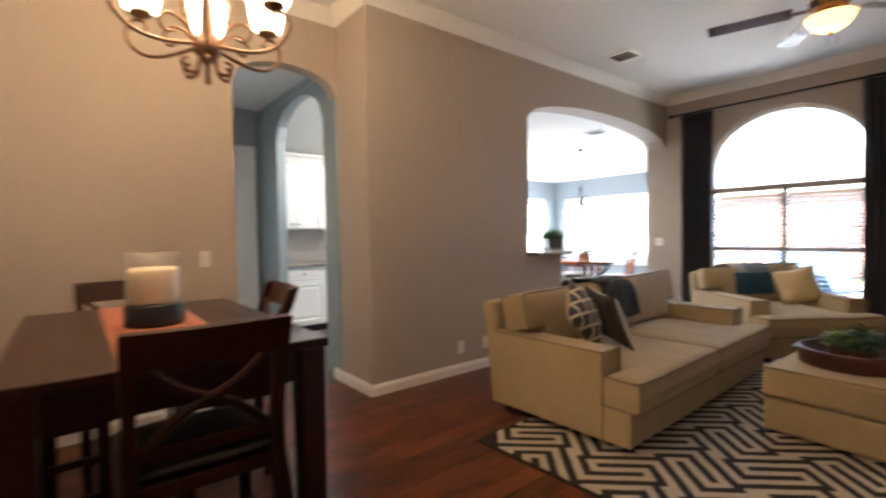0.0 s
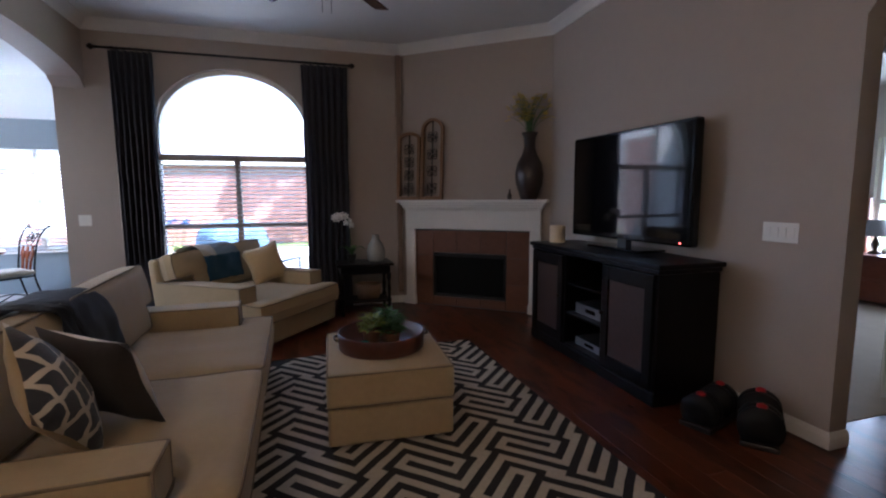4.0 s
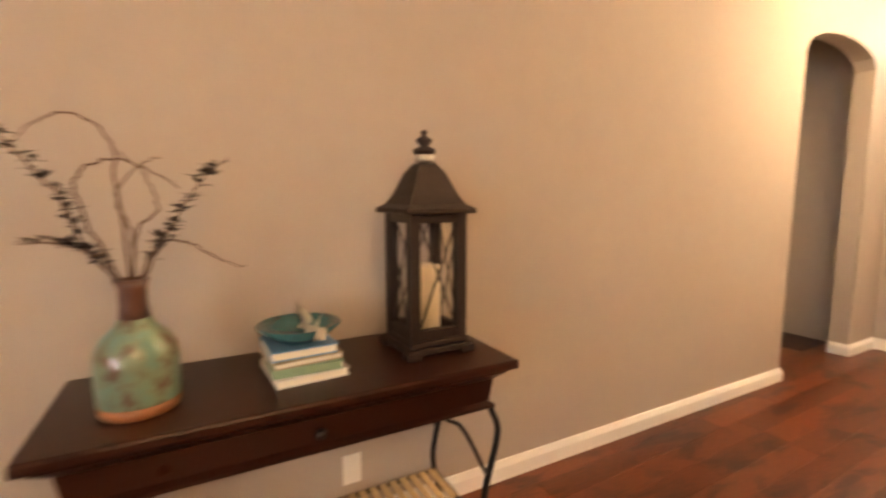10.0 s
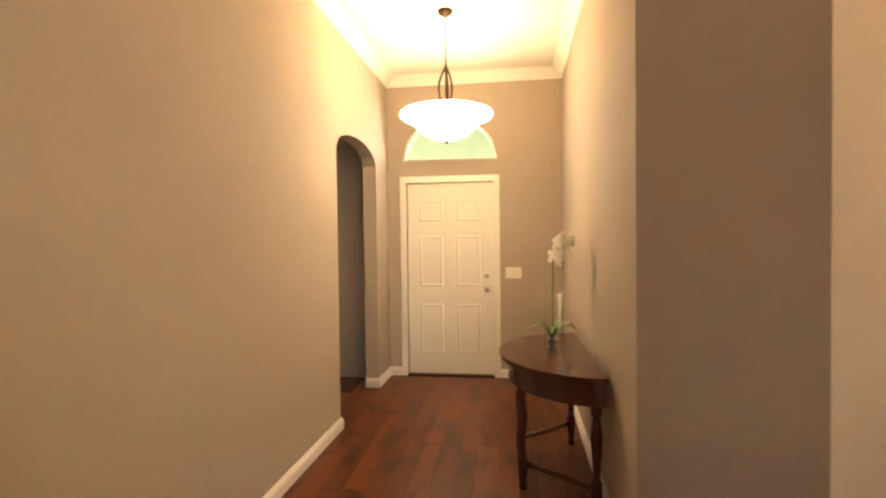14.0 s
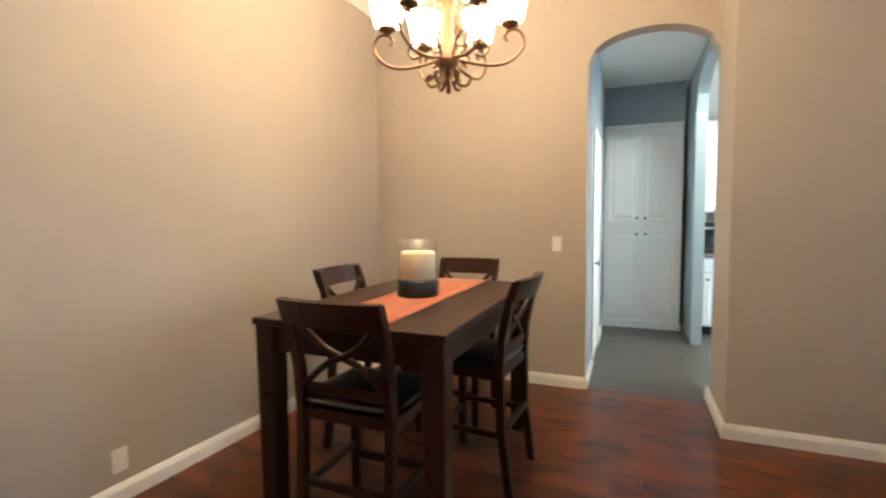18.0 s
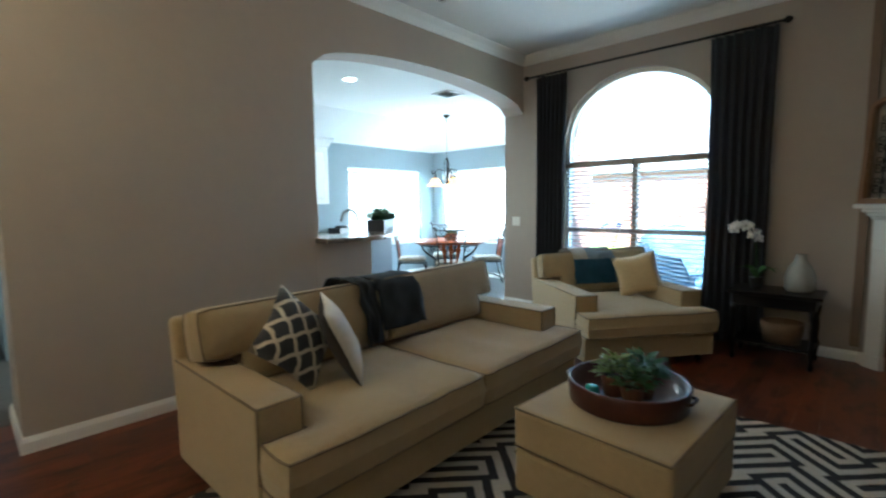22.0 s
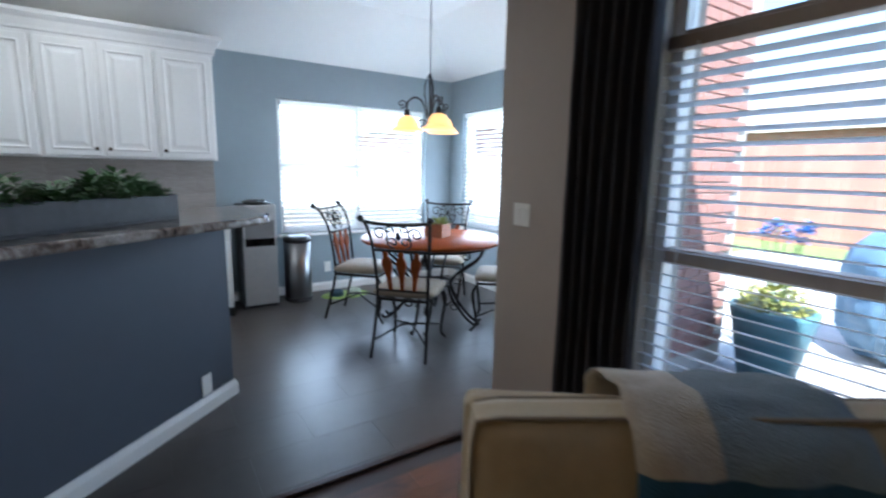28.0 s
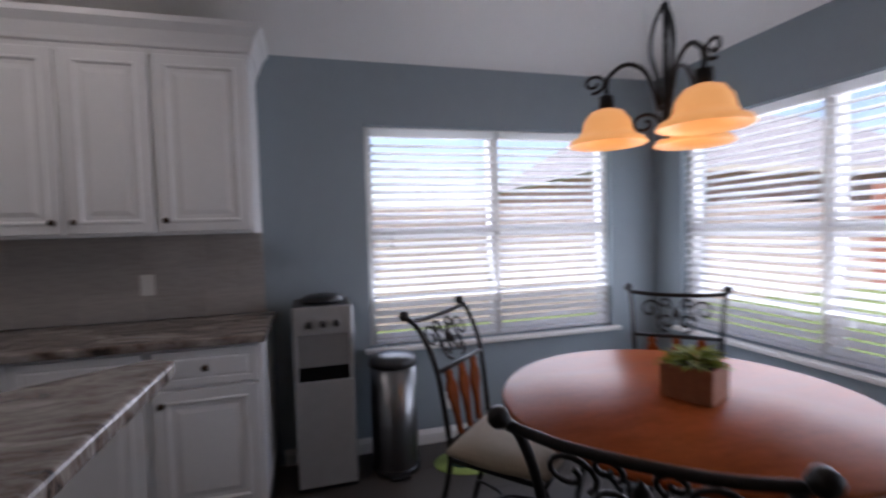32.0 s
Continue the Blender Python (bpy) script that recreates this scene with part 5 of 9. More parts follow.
# added black sheet: paints the shade that fills the firebox
part("mesh_screen", away(0.471, 1.339, -0.032, -0.026, 0.151, 0.619), mat("firebox_dark_tone", (0.004, 0.004, 0.004), 0.7, var=0.3, scale=40, bump=0.4, bscale=400, spec=0.2), fp, "opaque black sheet in place of the firebox's inner shade")


def on_mantel(s, d=0.075):
    return fire @ pose(s, -d, 1.311)


M_OAKF = mat("light_oak_frame", (0.23, 0.125, 0.06), 0.6, var=0.3, scale=10, bump=0.15, bscale=50)
for s, hh, w, rise, tl in ((0.15, 0.82, 0.30, 0.09, "lower"), (0.46, 0.97, 0.29, 0.145, "taller")):
    fr = thing("arched_frame", on_mantel(s, 0.095) @ pose(0, 0, 0, -4, 0, 0), f"{tl} arched wooden frame with iron scrollwork leaning on the mantel", "wall decor", "arched frames on the mantel")
    z = hh - rise
    b = arch_ring(w, z, rise, 0.035, -0.022, 0.022, 18)
    bmbox(-w / 2, -w / 2 + 0.035, -0.022, 0.022, 0.0, z, bm=b)
    bmbox(w / 2 - 0.035, w / 2, -0.022, 0.022, 0.0, z, bm=b)
    bmbox(-w / 2 + 0.035, w / 2 - 0.035, -0.022, 0.022, 0.0, 0.04, bm=b)
    part("frame", b, M_OAKF, fr)
    part("centre_bar", bmbox(-0.006, 0.006, -0.004, 0.004, 0.04, hh - 0.035), M_IRON, fr)
    for k in range(4):
        zz = 0.14 + k * (hh - 0.28) / 3.4
        for sx in (-1, 1):
            for sz in (-1, 1):
                part("scroll", tube([(sx * (p.x + 0.04), 0, zz + sz * (p.z + 0.035)) for p in scroll(0.036, 1.4, 3.1)], 0.005, 5), M_IRON, fr, "dark iron scroll")

M_VASED = mat("dark_bronze_vase", (0.028, 0.015, 0.012), 0.35, var=0.4, scale=12, coat=0.2)
vs = thing("vase", on_mantel(1.64, 0.10) @ Matrix.Scale(1.27, 4), "tall dark brown vase with yellow flowers on the mantel", "vase")
part("body", lathe([(0, 0), (0.066, 0), (0.075, 0.02), (0.112, 0.13), (0.122, 0.22), (0.104, 0.31), (0.062, 0.39), (0.046, 0.45), (0.05, 0.53), (0.072, 0.57), (0.058, 0.57), (0.036, 0.47), (0.0, 0.46)], 32), M_VASED, vs)
rnd = random.Random(5)
bs, bf = bmesh.new(), bmesh.new()
for k in range(52):
    a = rnd.uniform(0, 2 * math.pi)
    sp, hgt = rnd.uniform(0.03, 0.20), rnd.uniform(0.15, 0.34)
    tip = Vector((math.cos(a) * sp, math.sin(a) * sp * 0.6, 0.55 + hgt))
    tube(curve([(0, 0, 0.48), (tip.x * 0.35, tip.y * 0.35, 0.56 + hgt * 0.5), tip], 4), 0.0022, 5, bs)
    for _ in range(3):
        o = tip + Vector((rnd.uniform(-0.02, 0.02), rnd.uniform(-0.02, 0.02), rnd.uniform(-0.05, 0.01)))
        merge(bf, turned(foliage(6, 0.008, 0.006, 0.028, k, up=0.2, wide=0.6), Matrix.Translation(o)))
part("stem_spray", bs, M_LEAF, vs, "green stems")
tagged(part("flower_head", bf, mat("yellow_blossom", (0.62, 0.45, 0.06), 0.6, var=0.2, scale=20), vs), "small yellow blossoms", kind="stuff")
solid("bottle", lathe([(0, 0), (0.022, 0), (0.024, 0.05), (0.01, 0.075), (0.009, 0.11), (0.012, 0.115), (0, 0.115)], 16), mat("smoked_bottle", (0.10, 0.09, 0.08), 0.15, var=0.1, coat=0.4), "small dark glass bottle on the mantel", "bottle", on_mantel(1.42, 0.09))

# side table with orchid and jug
st = thing("side_table", pose(-0.05, 5.98, 0), "black wooden side table with turned legs beside the fireplace", "table")
part("tabletop", bmbox(-0.30, 0.34, -0.22, 0.24, 0.565, 0.595, 0.008), M_BLACKWOOD, st)
part("apron", bmbox(-0.26, 0.30, -0.18, 0.20, 0.47, 0.564, 0.004), M_BLACKWOOD, st)
part("lower_shelf", bmbox(-0.26, 0.30, -0.18, 0.20, 0.14, 0.16, 0.004), M_BLACKWOOD, st)
for x in (-0.245, 0.285):
    for y in (-0.165, 0.185):
        part("leg", turned(lathe([(0.016, 0), (0.022, 0.03), (0.015, 0.06), (0.026, 0.14), (0.026, 0.17), (0.015, 0.20), (0.022, 0.3), (0.016, 0.38), (0.026, 0.42), (0.026, 0.48)], 14), pose(x, y, 0)), M_BLACKWOOD, st)
M_PETAL = mat("white_petal", (0.78, 0.75, 0.68), 0.6, var=0.08, scale=20)
pe_n = M_PETAL.node_tree.nodes
pt_n, pm_n = pe_n.new("ShaderNodeBsdfTranslucent"), pe_n.new("ShaderNodeMixShader")
pt_n.inputs[0].default_value, pm_n.inputs[0].default_value = (0.85, 0.82, 0.74, 1), 0.4
M_PETAL.node_tree.links.new(pe_n["Principled BSDF"].outputs[0], pm_n.inputs[1])
M_PETAL.node_tree.links.new(pt_n.outputs[0], pm_n.inputs[2])
M_PETAL.node_tree.links.new(pm_n.outputs[0], pe_n["Material Output"].inputs[0])
M_DARKPOT = mat("dark_ceramic_pot", (0.03, 0.026, 0.024), 0.3, var=0.2, coat=0.2)


def blossom(bm, p, s, seed):
    """An orchid flower: five petals and a lip, facing sideways."""
    rnd2 = random.Random(seed)
    yaw = rnd2.uniform(-60, 60)
    for k in range(6):
        a = math.radians(60 * k + 30)
        ln, w = (s, s * 0.62) if k != 4 else (s * 0.6, s * 0.4)
        tip = Vector((math.cos(a) * ln, -0.012 if k != 4 else -0.03, math.sin(a) * ln))
        side = Vector((-math.sin(a), 0, math.cos(a))) * w / 2
        v = [bm.verts.new(q) for q in (Vector((0, 0, 0)), tip * 0.4 + side * 0.85, tip * 0.75 + side, tip, tip * 0.75 - side, tip * 0.4 - side * 0.85)]
        f = bm.faces.new(v)
        bmesh.ops.transform(bm, matrix=Matrix.Translation(p) @ pose(0, 0, 0, rnd2.uniform(-15, 15) if k == 0 else 0, 0, yaw), verts=v)


def orchid(name, m, label, h, pot, flip=1, petal=0.046):
    ob = thing(name, m, label, "plant")
    part("pot", lathe([(0, 0), (pot * 0.7, 0), (pot, pot * 1.7), (pot * 1.05, pot * 1.8), (pot * 0.88, pot * 1.8), (0, pot * 1.55)], 18), M_DARKPOT, ob)
    z = pot * 1.6
    lf = bmesh.new()
    for k in range(6):
        a = k * 1.15
        c, s = math.cos(a), math.sin(a)
        w = 0.028
        prev = None
        for i in range(6):
            t = i / 5
            p = Vector((c * 0.17 * t, s * 0.17 * t, z + 0.10 * math.sin(t * 2.4)))
            sd = Vector((-s, c, 0)) * w * math.sin(math.pi * (0.12 + 0.85 * t))
            cur = [lf.verts.new(p - sd), lf.verts.new(p + sd)]
            if prev:
                lf.faces.new((prev[0], prev[1], cur[1], cur[0]))
            prev = cur
    part("foliage", lf, M_LEAF, ob, "broad green leaves")
    line = curve([(0, 0, z), (0.01 * flip, 0, h * 0.5), (0.03 * flip, 0, h * 0.82), (0.10 * flip, -0.02, h * 0.98), (0.19 * flip, -0.04, h * 0.90)], 6)
    part("stem", tube(line, 0.004, 6), M_LEAF, ob, "arching green stem")
    for i in range(11):
        bl = bmesh.new()
        p = line[min(len(line) - 1, int(len(line) * (0.45 + 0.052 * i)))]
        blossom(bl, p + Vector((0.022 * (-1) ** i, -0.014, -0.02)), petal, i)
        part("blossom", bl, M_PETAL, ob, "white orchid blossom")
    return ob


orchid("orchid", pose(-0.17, 5.96, 0.596), "white orchid in a dark pot on the side table", 0.58, 0.055, -1)
solid("glass_jug", lathe([(0, 0), (0.09, 0), (0.105, 0.03), (0.11, 0.12), (0.085, 0.20), (0.045, 0.25), (0.038, 0.30), (0.045, 0.31), (0.03, 0.31), (0.0, 0.30)], 28), mat("frosted_grey_glass", (0.30, 0.29, 0.27), 0.25, var=0.1, scale=8, coat=0.3), "grey frosted glass jug on the side table", "jug", pose(0.12, 6.02, 0.596))
solid("storage_basket", lathe([(0, 0), (0.13, 0), (0.15, 0.10), (0.152, 0.17), (0.14, 0.17), (0.13, 0.02), (0, 0.015)], 24), mat("woven_basket", (0.16, 0.10, 0.055), 0.85, var=0.35, scale=20, bump=0.8, bscale=60), "brown woven basket on the side table shelf", "basket", pose(0.02, 6.0, 0.161))

# curtains and rod
rod = thing("curtain_rod", pose(-1.38, 6.23, 2.865), "black iron curtain rod with ball finials", "curtain rod")
part("pole", turned(lathe([(0.012, -1.25), (0.012, 1.25)], 12), pose(0, 0, 0, 0, 90, 0)), M_IRON, rod)
for s in (-1, 1):
    part("finial", turned(lathe([(0.014, 0), (0.02, 0.006), (0.012, 0.014), (0.03, 0.035), (0.03, 0.05), (0.012, 0.075), (0, 0.08)], 14), pose(s * 1.25, 0, 0, 0, s * 90, 0)), M_IRON, rod)
    part("bracket", bmbox(s * 1.1 - 0.008, s * 1.1 + 0.008, -0.012, 0.109, -0.012, 0.012), M_IRON, rod)
for x0, x1, sd in ((-2.53, -2.13, 1), (-0.66, -0.14, 4)):
    cu = thing("curtain", pose(0, 6.23, 0), "floor-length charcoal curtain gathered beside the window", "curtain", "curtains at the arched window")
    b = bmesh.new()
    nx, nz, folds = 66, 12, 7
    grid = []
    for j in range(nz + 1):
        z = 2.84 - 2.825 * j / nz
        row = []
        for i in range(nx + 1):
            u = i / nx
            pinch = 1.0 - 0.06 * math.sin(math.pi * j / nz)
            amp = 0.022 + 0.022 * min(1, j / 5) + 0.008 * noise.noise(Vector((u * 5, j * 0.3, sd)))
            x = (x0 + x1) / 2 + (u - 0.5) * (x1 - x0) * pinch + 0.012 * noise.noise(Vector((u * 3, j * 0.4, sd + 3)))
            row.append(b.verts.new((x, amp * math.sin(u * folds * 2 * math.pi + 0.4 * noise.noise(Vector((u * 4, j * 0.2, sd)))), z)))
        grid.append(row)
    for r0, r1 in zip(grid, grid[1:]):
        for i in range(nx):
            b.faces.new((r0[i], r0[i + 1], r1[i + 1], r1[i])).smooth = True
    bmesh.ops.solidify(b, geom=b.faces[:], thickness=0.003)
    part("panel", b, M_CURTAIN, cu)
    for k in range(7):
        part("ring", turned(tube([(0.018 * math.cos(a), 0, 0.018 * math.sin(a)) for a in np.linspace(0, 2 * math.pi, 13)[:-1]], 0.003, 5, closed=True), pose(x0 + (x1 - x0) * (k + 0.5) / 7, 0, 2.862, 0, 0, 80)), M_IRON, cu)

# ceiling fan
M_AMBER = mat("amber_glass_lit", (0.80, 0.45, 0.18), 0.4, var=0.1, emit=((1.0, 0.45, 0.13), 0.4))
M_LIT = mat("white_glass_lit", (0.9, 0.85, 0.75), 0.4, var=0.03, emit=((1.0, 0.76, 0.48), 1.25))
FX, FY = -0.48, 3.92
cf = thing("ceiling_fan", pose(FX, FY, 0), "bronze ceiling fan with wooden blades and a lit amber bowl", "fan")
part("canopy", lathe([(0.03, H - 0.07), (0.065, H - 0.02), (0.07, H - 0.001)], 20), M_BRONZE, cf)
part("downrod", lathe([(0.013, 3.02), (0.013, H - 0.06)], 10), M_BRONZE, cf)
part("motor", lathe([(0.03, 2.82), (0.09, 2.835), (0.125, 2.88), (0.13, 2.94), (0.10, 2.99), (0.04, 3.02), (0.015, 3.03)], 28), M_BRONZE, cf)
part("light_bowl", lathe([(0, 2.675), (0.05, 2.682), (0.10, 2.71), (0.135, 2.76), (0.145, 2.79), (0.135, 2.79), (0.0, 2.78)], 28), M_AMBER, cf, "lit amber glass bowl")
part("bowl_finial", lathe([(0, 2.65), (0.012, 2.655), (0.018, 2.668), (0.01, 2.68)], 12), M_BRONZE, cf)
part("switch_housing", lathe([(0.06, 2.785), (0.07, 2.8), (0.06, 2.83)], 20), M_BRONZE, cf)
for k in range(5):
    a = 72 * k + 52
    bl = turned(bmbox(0.22, 0.76, -0.065, 0.065, -0.004, 0.004, 0.003), pose(0, 0, 2.865, 0, 0, a) @ pose(0, 0, 0, 11, 0, 0))
    part("blade", bl, M_MAHOG, cf, "dark wooden blade")
    part("blade_iron", turned(bmbox(0.08, 0.26, -0.02, 0.02, -0.011, -0.005, 0.002), pose(0, 0, 2.865, 0, 0, a) @ pose(0, 0, 0, 11, 0, 0)), M_BRONZE, cf)
for s in (-1, 1):
    part("pull_chain", tube([(s * 0.03, 0.05, 2.78), (s * 0.03, 0.06, 2.59)], 0.002, 5), M_BRONZE, cf)
# stands for a narrow wall return; its shade is put into the colour
setting("trim_chimney_corner", bmbox(0.445, 0.505, 6.285, 6.338, 0.14, 3.05, 0.004), mat("shaded_wall_taupe", (0.22, 0.155, 0.11), 0.6, var=0.1), "narrow strip in the chimney corner, coloured as wall in shade", "trim")
vent = thing("ceiling_vent", pose(-2.29, 4.32, H - 0.001, 0, 0, 0), "white louvred ceiling vent", "vent")
b = bmbox(-0.15, 0.15, -0.15, -0.12, -0.014, 0, 0.002)
bmbox(-0.15, 0.15, 0.12, 0.15, -0.014, 0, 0.002, bm=b)
bmbox(-0.15, -0.12, -0.12, 0.12, -0.014, 0, 0.002, bm=b)
bmbox(0.12, 0.15, -0.12, 0.12, -0.014, 0, 0.002, bm=b)
part("frame", b, M_TRIM, vent)
part("backing", bmbox(-0.12, 0.12, -0.12, 0.12, -0.003, -0.001), M_BLACK, vent)
for k in range(7):
    part("slat", turned(bmbox(-0.12, 0.12, -0.015, 0.015, -0.0012, 0.0012), pose(0, -0.105 + 0.035 * k, -0.009, 22, 0, 0)), M_TRIM, vent)

# ---------------------------------------------------------------- console wall
con = thing("console_table", pose(1.67, -0.075, 0, 0, 0, -1.5), "dark wooden console table on wrought iron legs", "table")
CW, CD, CH = 1.20, 0.44, 0.75
part("tabletop", bmbox(-CD / 2 - 0.02, CD / 2 + 0.01, -CW / 2, CW / 2, CH - 0.03, CH, 0.008), M_ESPRESSO, con)
b = bmesh.new()
for i, (ins, z) in enumerate(((0.012, CH - 0.031), (0.02, CH - 0.05), (0.05, CH - 0.075), (0.06, CH - 0.15), (0.045, CH - 0.16), (0.045, CH - 0.17))):
    ring = [b.verts.new(p) for p in ((-CD / 2 + ins, -CW / 2 + ins, z), (CD / 2 - 0.01, -CW / 2 + ins, z), (CD / 2 - 0.01, CW / 2 - ins, z), (-CD / 2 + ins, CW / 2 - ins, z))]
    if i:
        for k in range(4):
            b.faces.new((last[k], last[(k + 1) % 4], ring[(k + 1) % 4], ring[k]))
    last = ring
b.faces.new(last)
bmesh.ops.recalc_face_normals(b, faces=b.faces)
part("apron", b, M_ESPRESSO, con)
part("drawer_knob", turned(lathe([(0.008, 0), (0.008, 0.012), (0.015, 0.018), (0.012, 0.028), (0, 0.03)], 12), pose(-CD / 2 + 0.055, 0, CH - 0.115, 0, -90, 0)), M_IRON, con)
for sy in (-1, 1):
    for x in (-CD / 2 + 0.05, CD / 2 - 0.03):
        y0 = sy * (CW / 2 - 0.06)
        part("leg", tube(curve([(x, y0, CH - 0.17), (x, y0 + sy * 0.03, CH - 0.26), (x, y0 - sy * 0.01, CH - 0.42), (x, y0 - sy * 0.025, 0.22), (x, y0 + sy * 0.005, 0.07), (x, y0 + sy * 0.03, 0.012)], 6), 0.011, 8), M_IRON, con, "curved wrought iron leg")
        part("brace", tube(curve([(x, y0 - sy * 0.16, CH - 0.172), (x, y0 - sy * 0.10, CH - 0.22), (x, y0 - sy * 0.01, CH - 0.40)], 6), 0.007, 6), M_IRON, con)
for x in (-CD / 2 + 0.05, CD / 2 - 0.03):
    part("rail", tube([(x, -CW / 2 + 0.08, 0.17), (x, CW / 2 - 0.08, 0.17)], 0.009, 6), M_IRON, con)
for sy in (-1, 1):
    part("rail", tube([(-CD / 2 + 0.05, sy * (CW / 2 - 0.08), 0.17), (CD / 2 - 0.03, sy * (CW / 2 - 0.08), 0.17)], 0.009, 6), M_IRON, con)
M_SLAT = mat("pale_shelf_slat", (0.50, 0.36, 0.20), 0.7, var=0.3, scale=10)
me = mesh_from("shelf_slat", bmbox(0.0, CD / 2 - 0.035, -0.014, 0.014, 0, 0.008, 0.002), M_SLAT)
for k in range(26):
    shared("shelf_slat", me, con, pose(0, -CW / 2 + 0.10 + k * (CW - 0.2) / 25, 0.176))

M_GREENV = mat("green_glazed_ceramic", (0.16, 0.19, 0.115), 0.3, var=0.5, scale=9, coat=0.4, bump=0.1, bscale=16)
gn, gl_ = M_GREENV.node_tree.nodes, M_GREENV.node_tree.links
blot, blr = gn.new("ShaderNodeTexNoise"), gn.new("ShaderNodeValToRGB")
blot.inputs["Scale"].default_value, blot.inputs["Detail"].default_value = 16, 5
gco = gn.new("ShaderNodeTexCoord")
gl_.new(gco.outputs["Object"], blot.inputs["Vector"])
blr.color_ramp.elements[0].position, blr.color_ramp.elements[0].color = 0.38, (0.10, 0.055, 0.03, 1)
blr.color_ramp.elements[1].position, blr.color_ramp.elements[1].color = 0.50, (0.15, 0.20, 0.13, 1)
top_e = blr.color_ramp.elements.new(0.64)
top_e.color = (0.12, 0.24, 0.19, 1)
gl_.new(blot.outputs["Fac"], blr.inputs[0])
gl_.new(blr.outputs[0], gn["Principled BSDF"].inputs["Base Color"])
M_RUST = mat("rust_glaze", (0.33, 0.13, 0.05), 0.4, var=0.3, scale=9, coat=0.2)
M_BRV = mat("brown_glaze", (0.09, 0.035, 0.022), 0.35, var=0.3, scale=9, coat=0.3)
vs = thing("vase", pose(1.615, 0.325, CH) @ Matrix.Scale(0.91, 4), "green and rust glazed ceramic vase with dry twigs on the console", "vase")
part("foot_band", lathe([(0, 0), (0.088, 0), (0.094, 0.01), (0.096, 0.032)], 30), M_RUST, vs, "rust coloured glaze at the foot")
part("body", lathe([(0.096, 0.032), (0.098, 0.13), (0.093, 0.165), (0.078, 0.195), (0.048, 0.225), (0.038, 0.245)], 30, cap=False), M_GREENV, vs, "mottled green glaze")
part("neck", lathe([(0.038, 0.245), (0.033, 0.27), (0.033, 0.32), (0.041, 0.345), (0.031, 0.345), (0.025, 0.29), (0, 0.285)], 24), M_BRV, vs, "dark brown glazed neck")
M_TWIG = mat("dry_twig", (0.10, 0.05, 0.03), 0.8, var=0.4, scale=20)
rnd = random.Random(11)
M_DRYLEAF = mat("dry_leaf", (0.05, 0.03, 0.02), 0.8, var=0.4, scale=20)
# (bearing towards the room, leafy, points along the wall and above the table)
TWIGS = ((-0.05, 1, ((0.09, 0.445), (0.13, 0.565), (0.22, 0.69), (0.32, 0.76))),
         (-0.03, 1, ((-0.055, 0.40), (-0.09, 0.465), (-0.135, 0.535), (-0.185, 0.61), (-0.24, 0.655))),
         (0.04, 0, ((0.015, 0.58), (0.025, 0.70), (0.10, 0.755), (0.17, 0.725), (0.22, 0.67))),
         (-0.07, 0, ((0.09, 0.53), (0.08, 0.61), (0.01, 0.645), (-0.09, 0.60), (-0.12, 0.57))),
         (0.02, 0, ((-0.06, 0.42), (-0.13, 0.43), (-0.20, 0.385), (-0.27, 0.35))),
         (-0.06, 0, ((-0.02, 0.46), (-0.07, 0.52), (-0.05, 0.60), (0.0, 0.66))),
         (-0.09, 1, ((0.05, 0.40), (0.11, 0.44), (0.19, 0.455))),
         (0.05, 0, ((-0.01, 0.45), (0.02, 0.55), (-0.03, 0.63), (-0.08, 0.66))))
for lean, leafy, pts in TWIGS:
    n = len(pts)
    line = curve([(0, 0, 0.29), *[Vector((lean * (k + 1) / n, y, z)) for k, (y, z) in enumerate(pts)]], 7)
    line = [p + Vector((rnd.uniform(-1, 1), rnd.uniform(-1, 1), rnd.uniform(-1, 1))) * 0.004 for p in line]
    tg = part("twig", tube(line, 0.004, 5, r1=0.0014), M_TWIG, vs)
    if leafy:
        lv = bmesh.new()
        for p in line[6:-3]:
            for _ in range(2):
                if rnd.random() < 0.8:
                    merge(lv, turned(foliage(4, 0.007, 0.005, 0.028, rnd.randint(0, 9999), wide=0.6), Matrix.Translation(p + Vector((0, rnd.uniform(-0.012, 0.012), rnd.uniform(-0.01, 0.01))))))
        part("dry_foliage", lv, M_DRYLEAF, tg, "small dark dry leaves")
for k, (c, w, d, h) in enumerate((((0.62, 0.60, 0.56), 0.20, 0.27, 0.022), ((0.22, 0.33, 0.22), 0.19, 0.26, 0.024), ((0.32, 0.26, 0.17), 0.19, 0.25, 0.018), ((0.10, 0.25, 0.42), 0.18, 0.24, 0.026))):
    z = CH + 0.001 + sum((0.022, 0.024, 0.018)[:k])
    bk = thing("book", pose(1.66 + 0.004 * k, -0.07 + 0.004 * k, z, 0, 0, (3, -2, 4, 1)[k]), f"{('white', 'green', 'tan', 'blue')[k]} hardcover book in a stack on the console", "book", "stack of books")
    b = bmbox(-d / 2 + 0.03, d / 2 - 0.03, -w / 2, w / 2, 0, 0.003)
    bmbox(-d / 2 + 0.03, d / 2 - 0.03, -w / 2, w / 2, h - 0.003, h, bm=b)
    bmbox(d / 2 - 0.033, d / 2 - 0.03, -w / 2, w / 2, 0.003, h - 0.003, bm=b)
    cm = mat("book_cover", c, 0.5, var=0.1, scale=10)
    part("cover", b, cm, bk)
    part("page_block", bmbox(-d / 2 + 0.034, d / 2 - 0.034, -w / 2 + 0.004, w / 2 - 0.004, 0.003, h - 0.003), mat("book_pages", c if k == 1 else (0.7, 0.66, 0.56), 0.9, var=0.1, scale=40), bk)
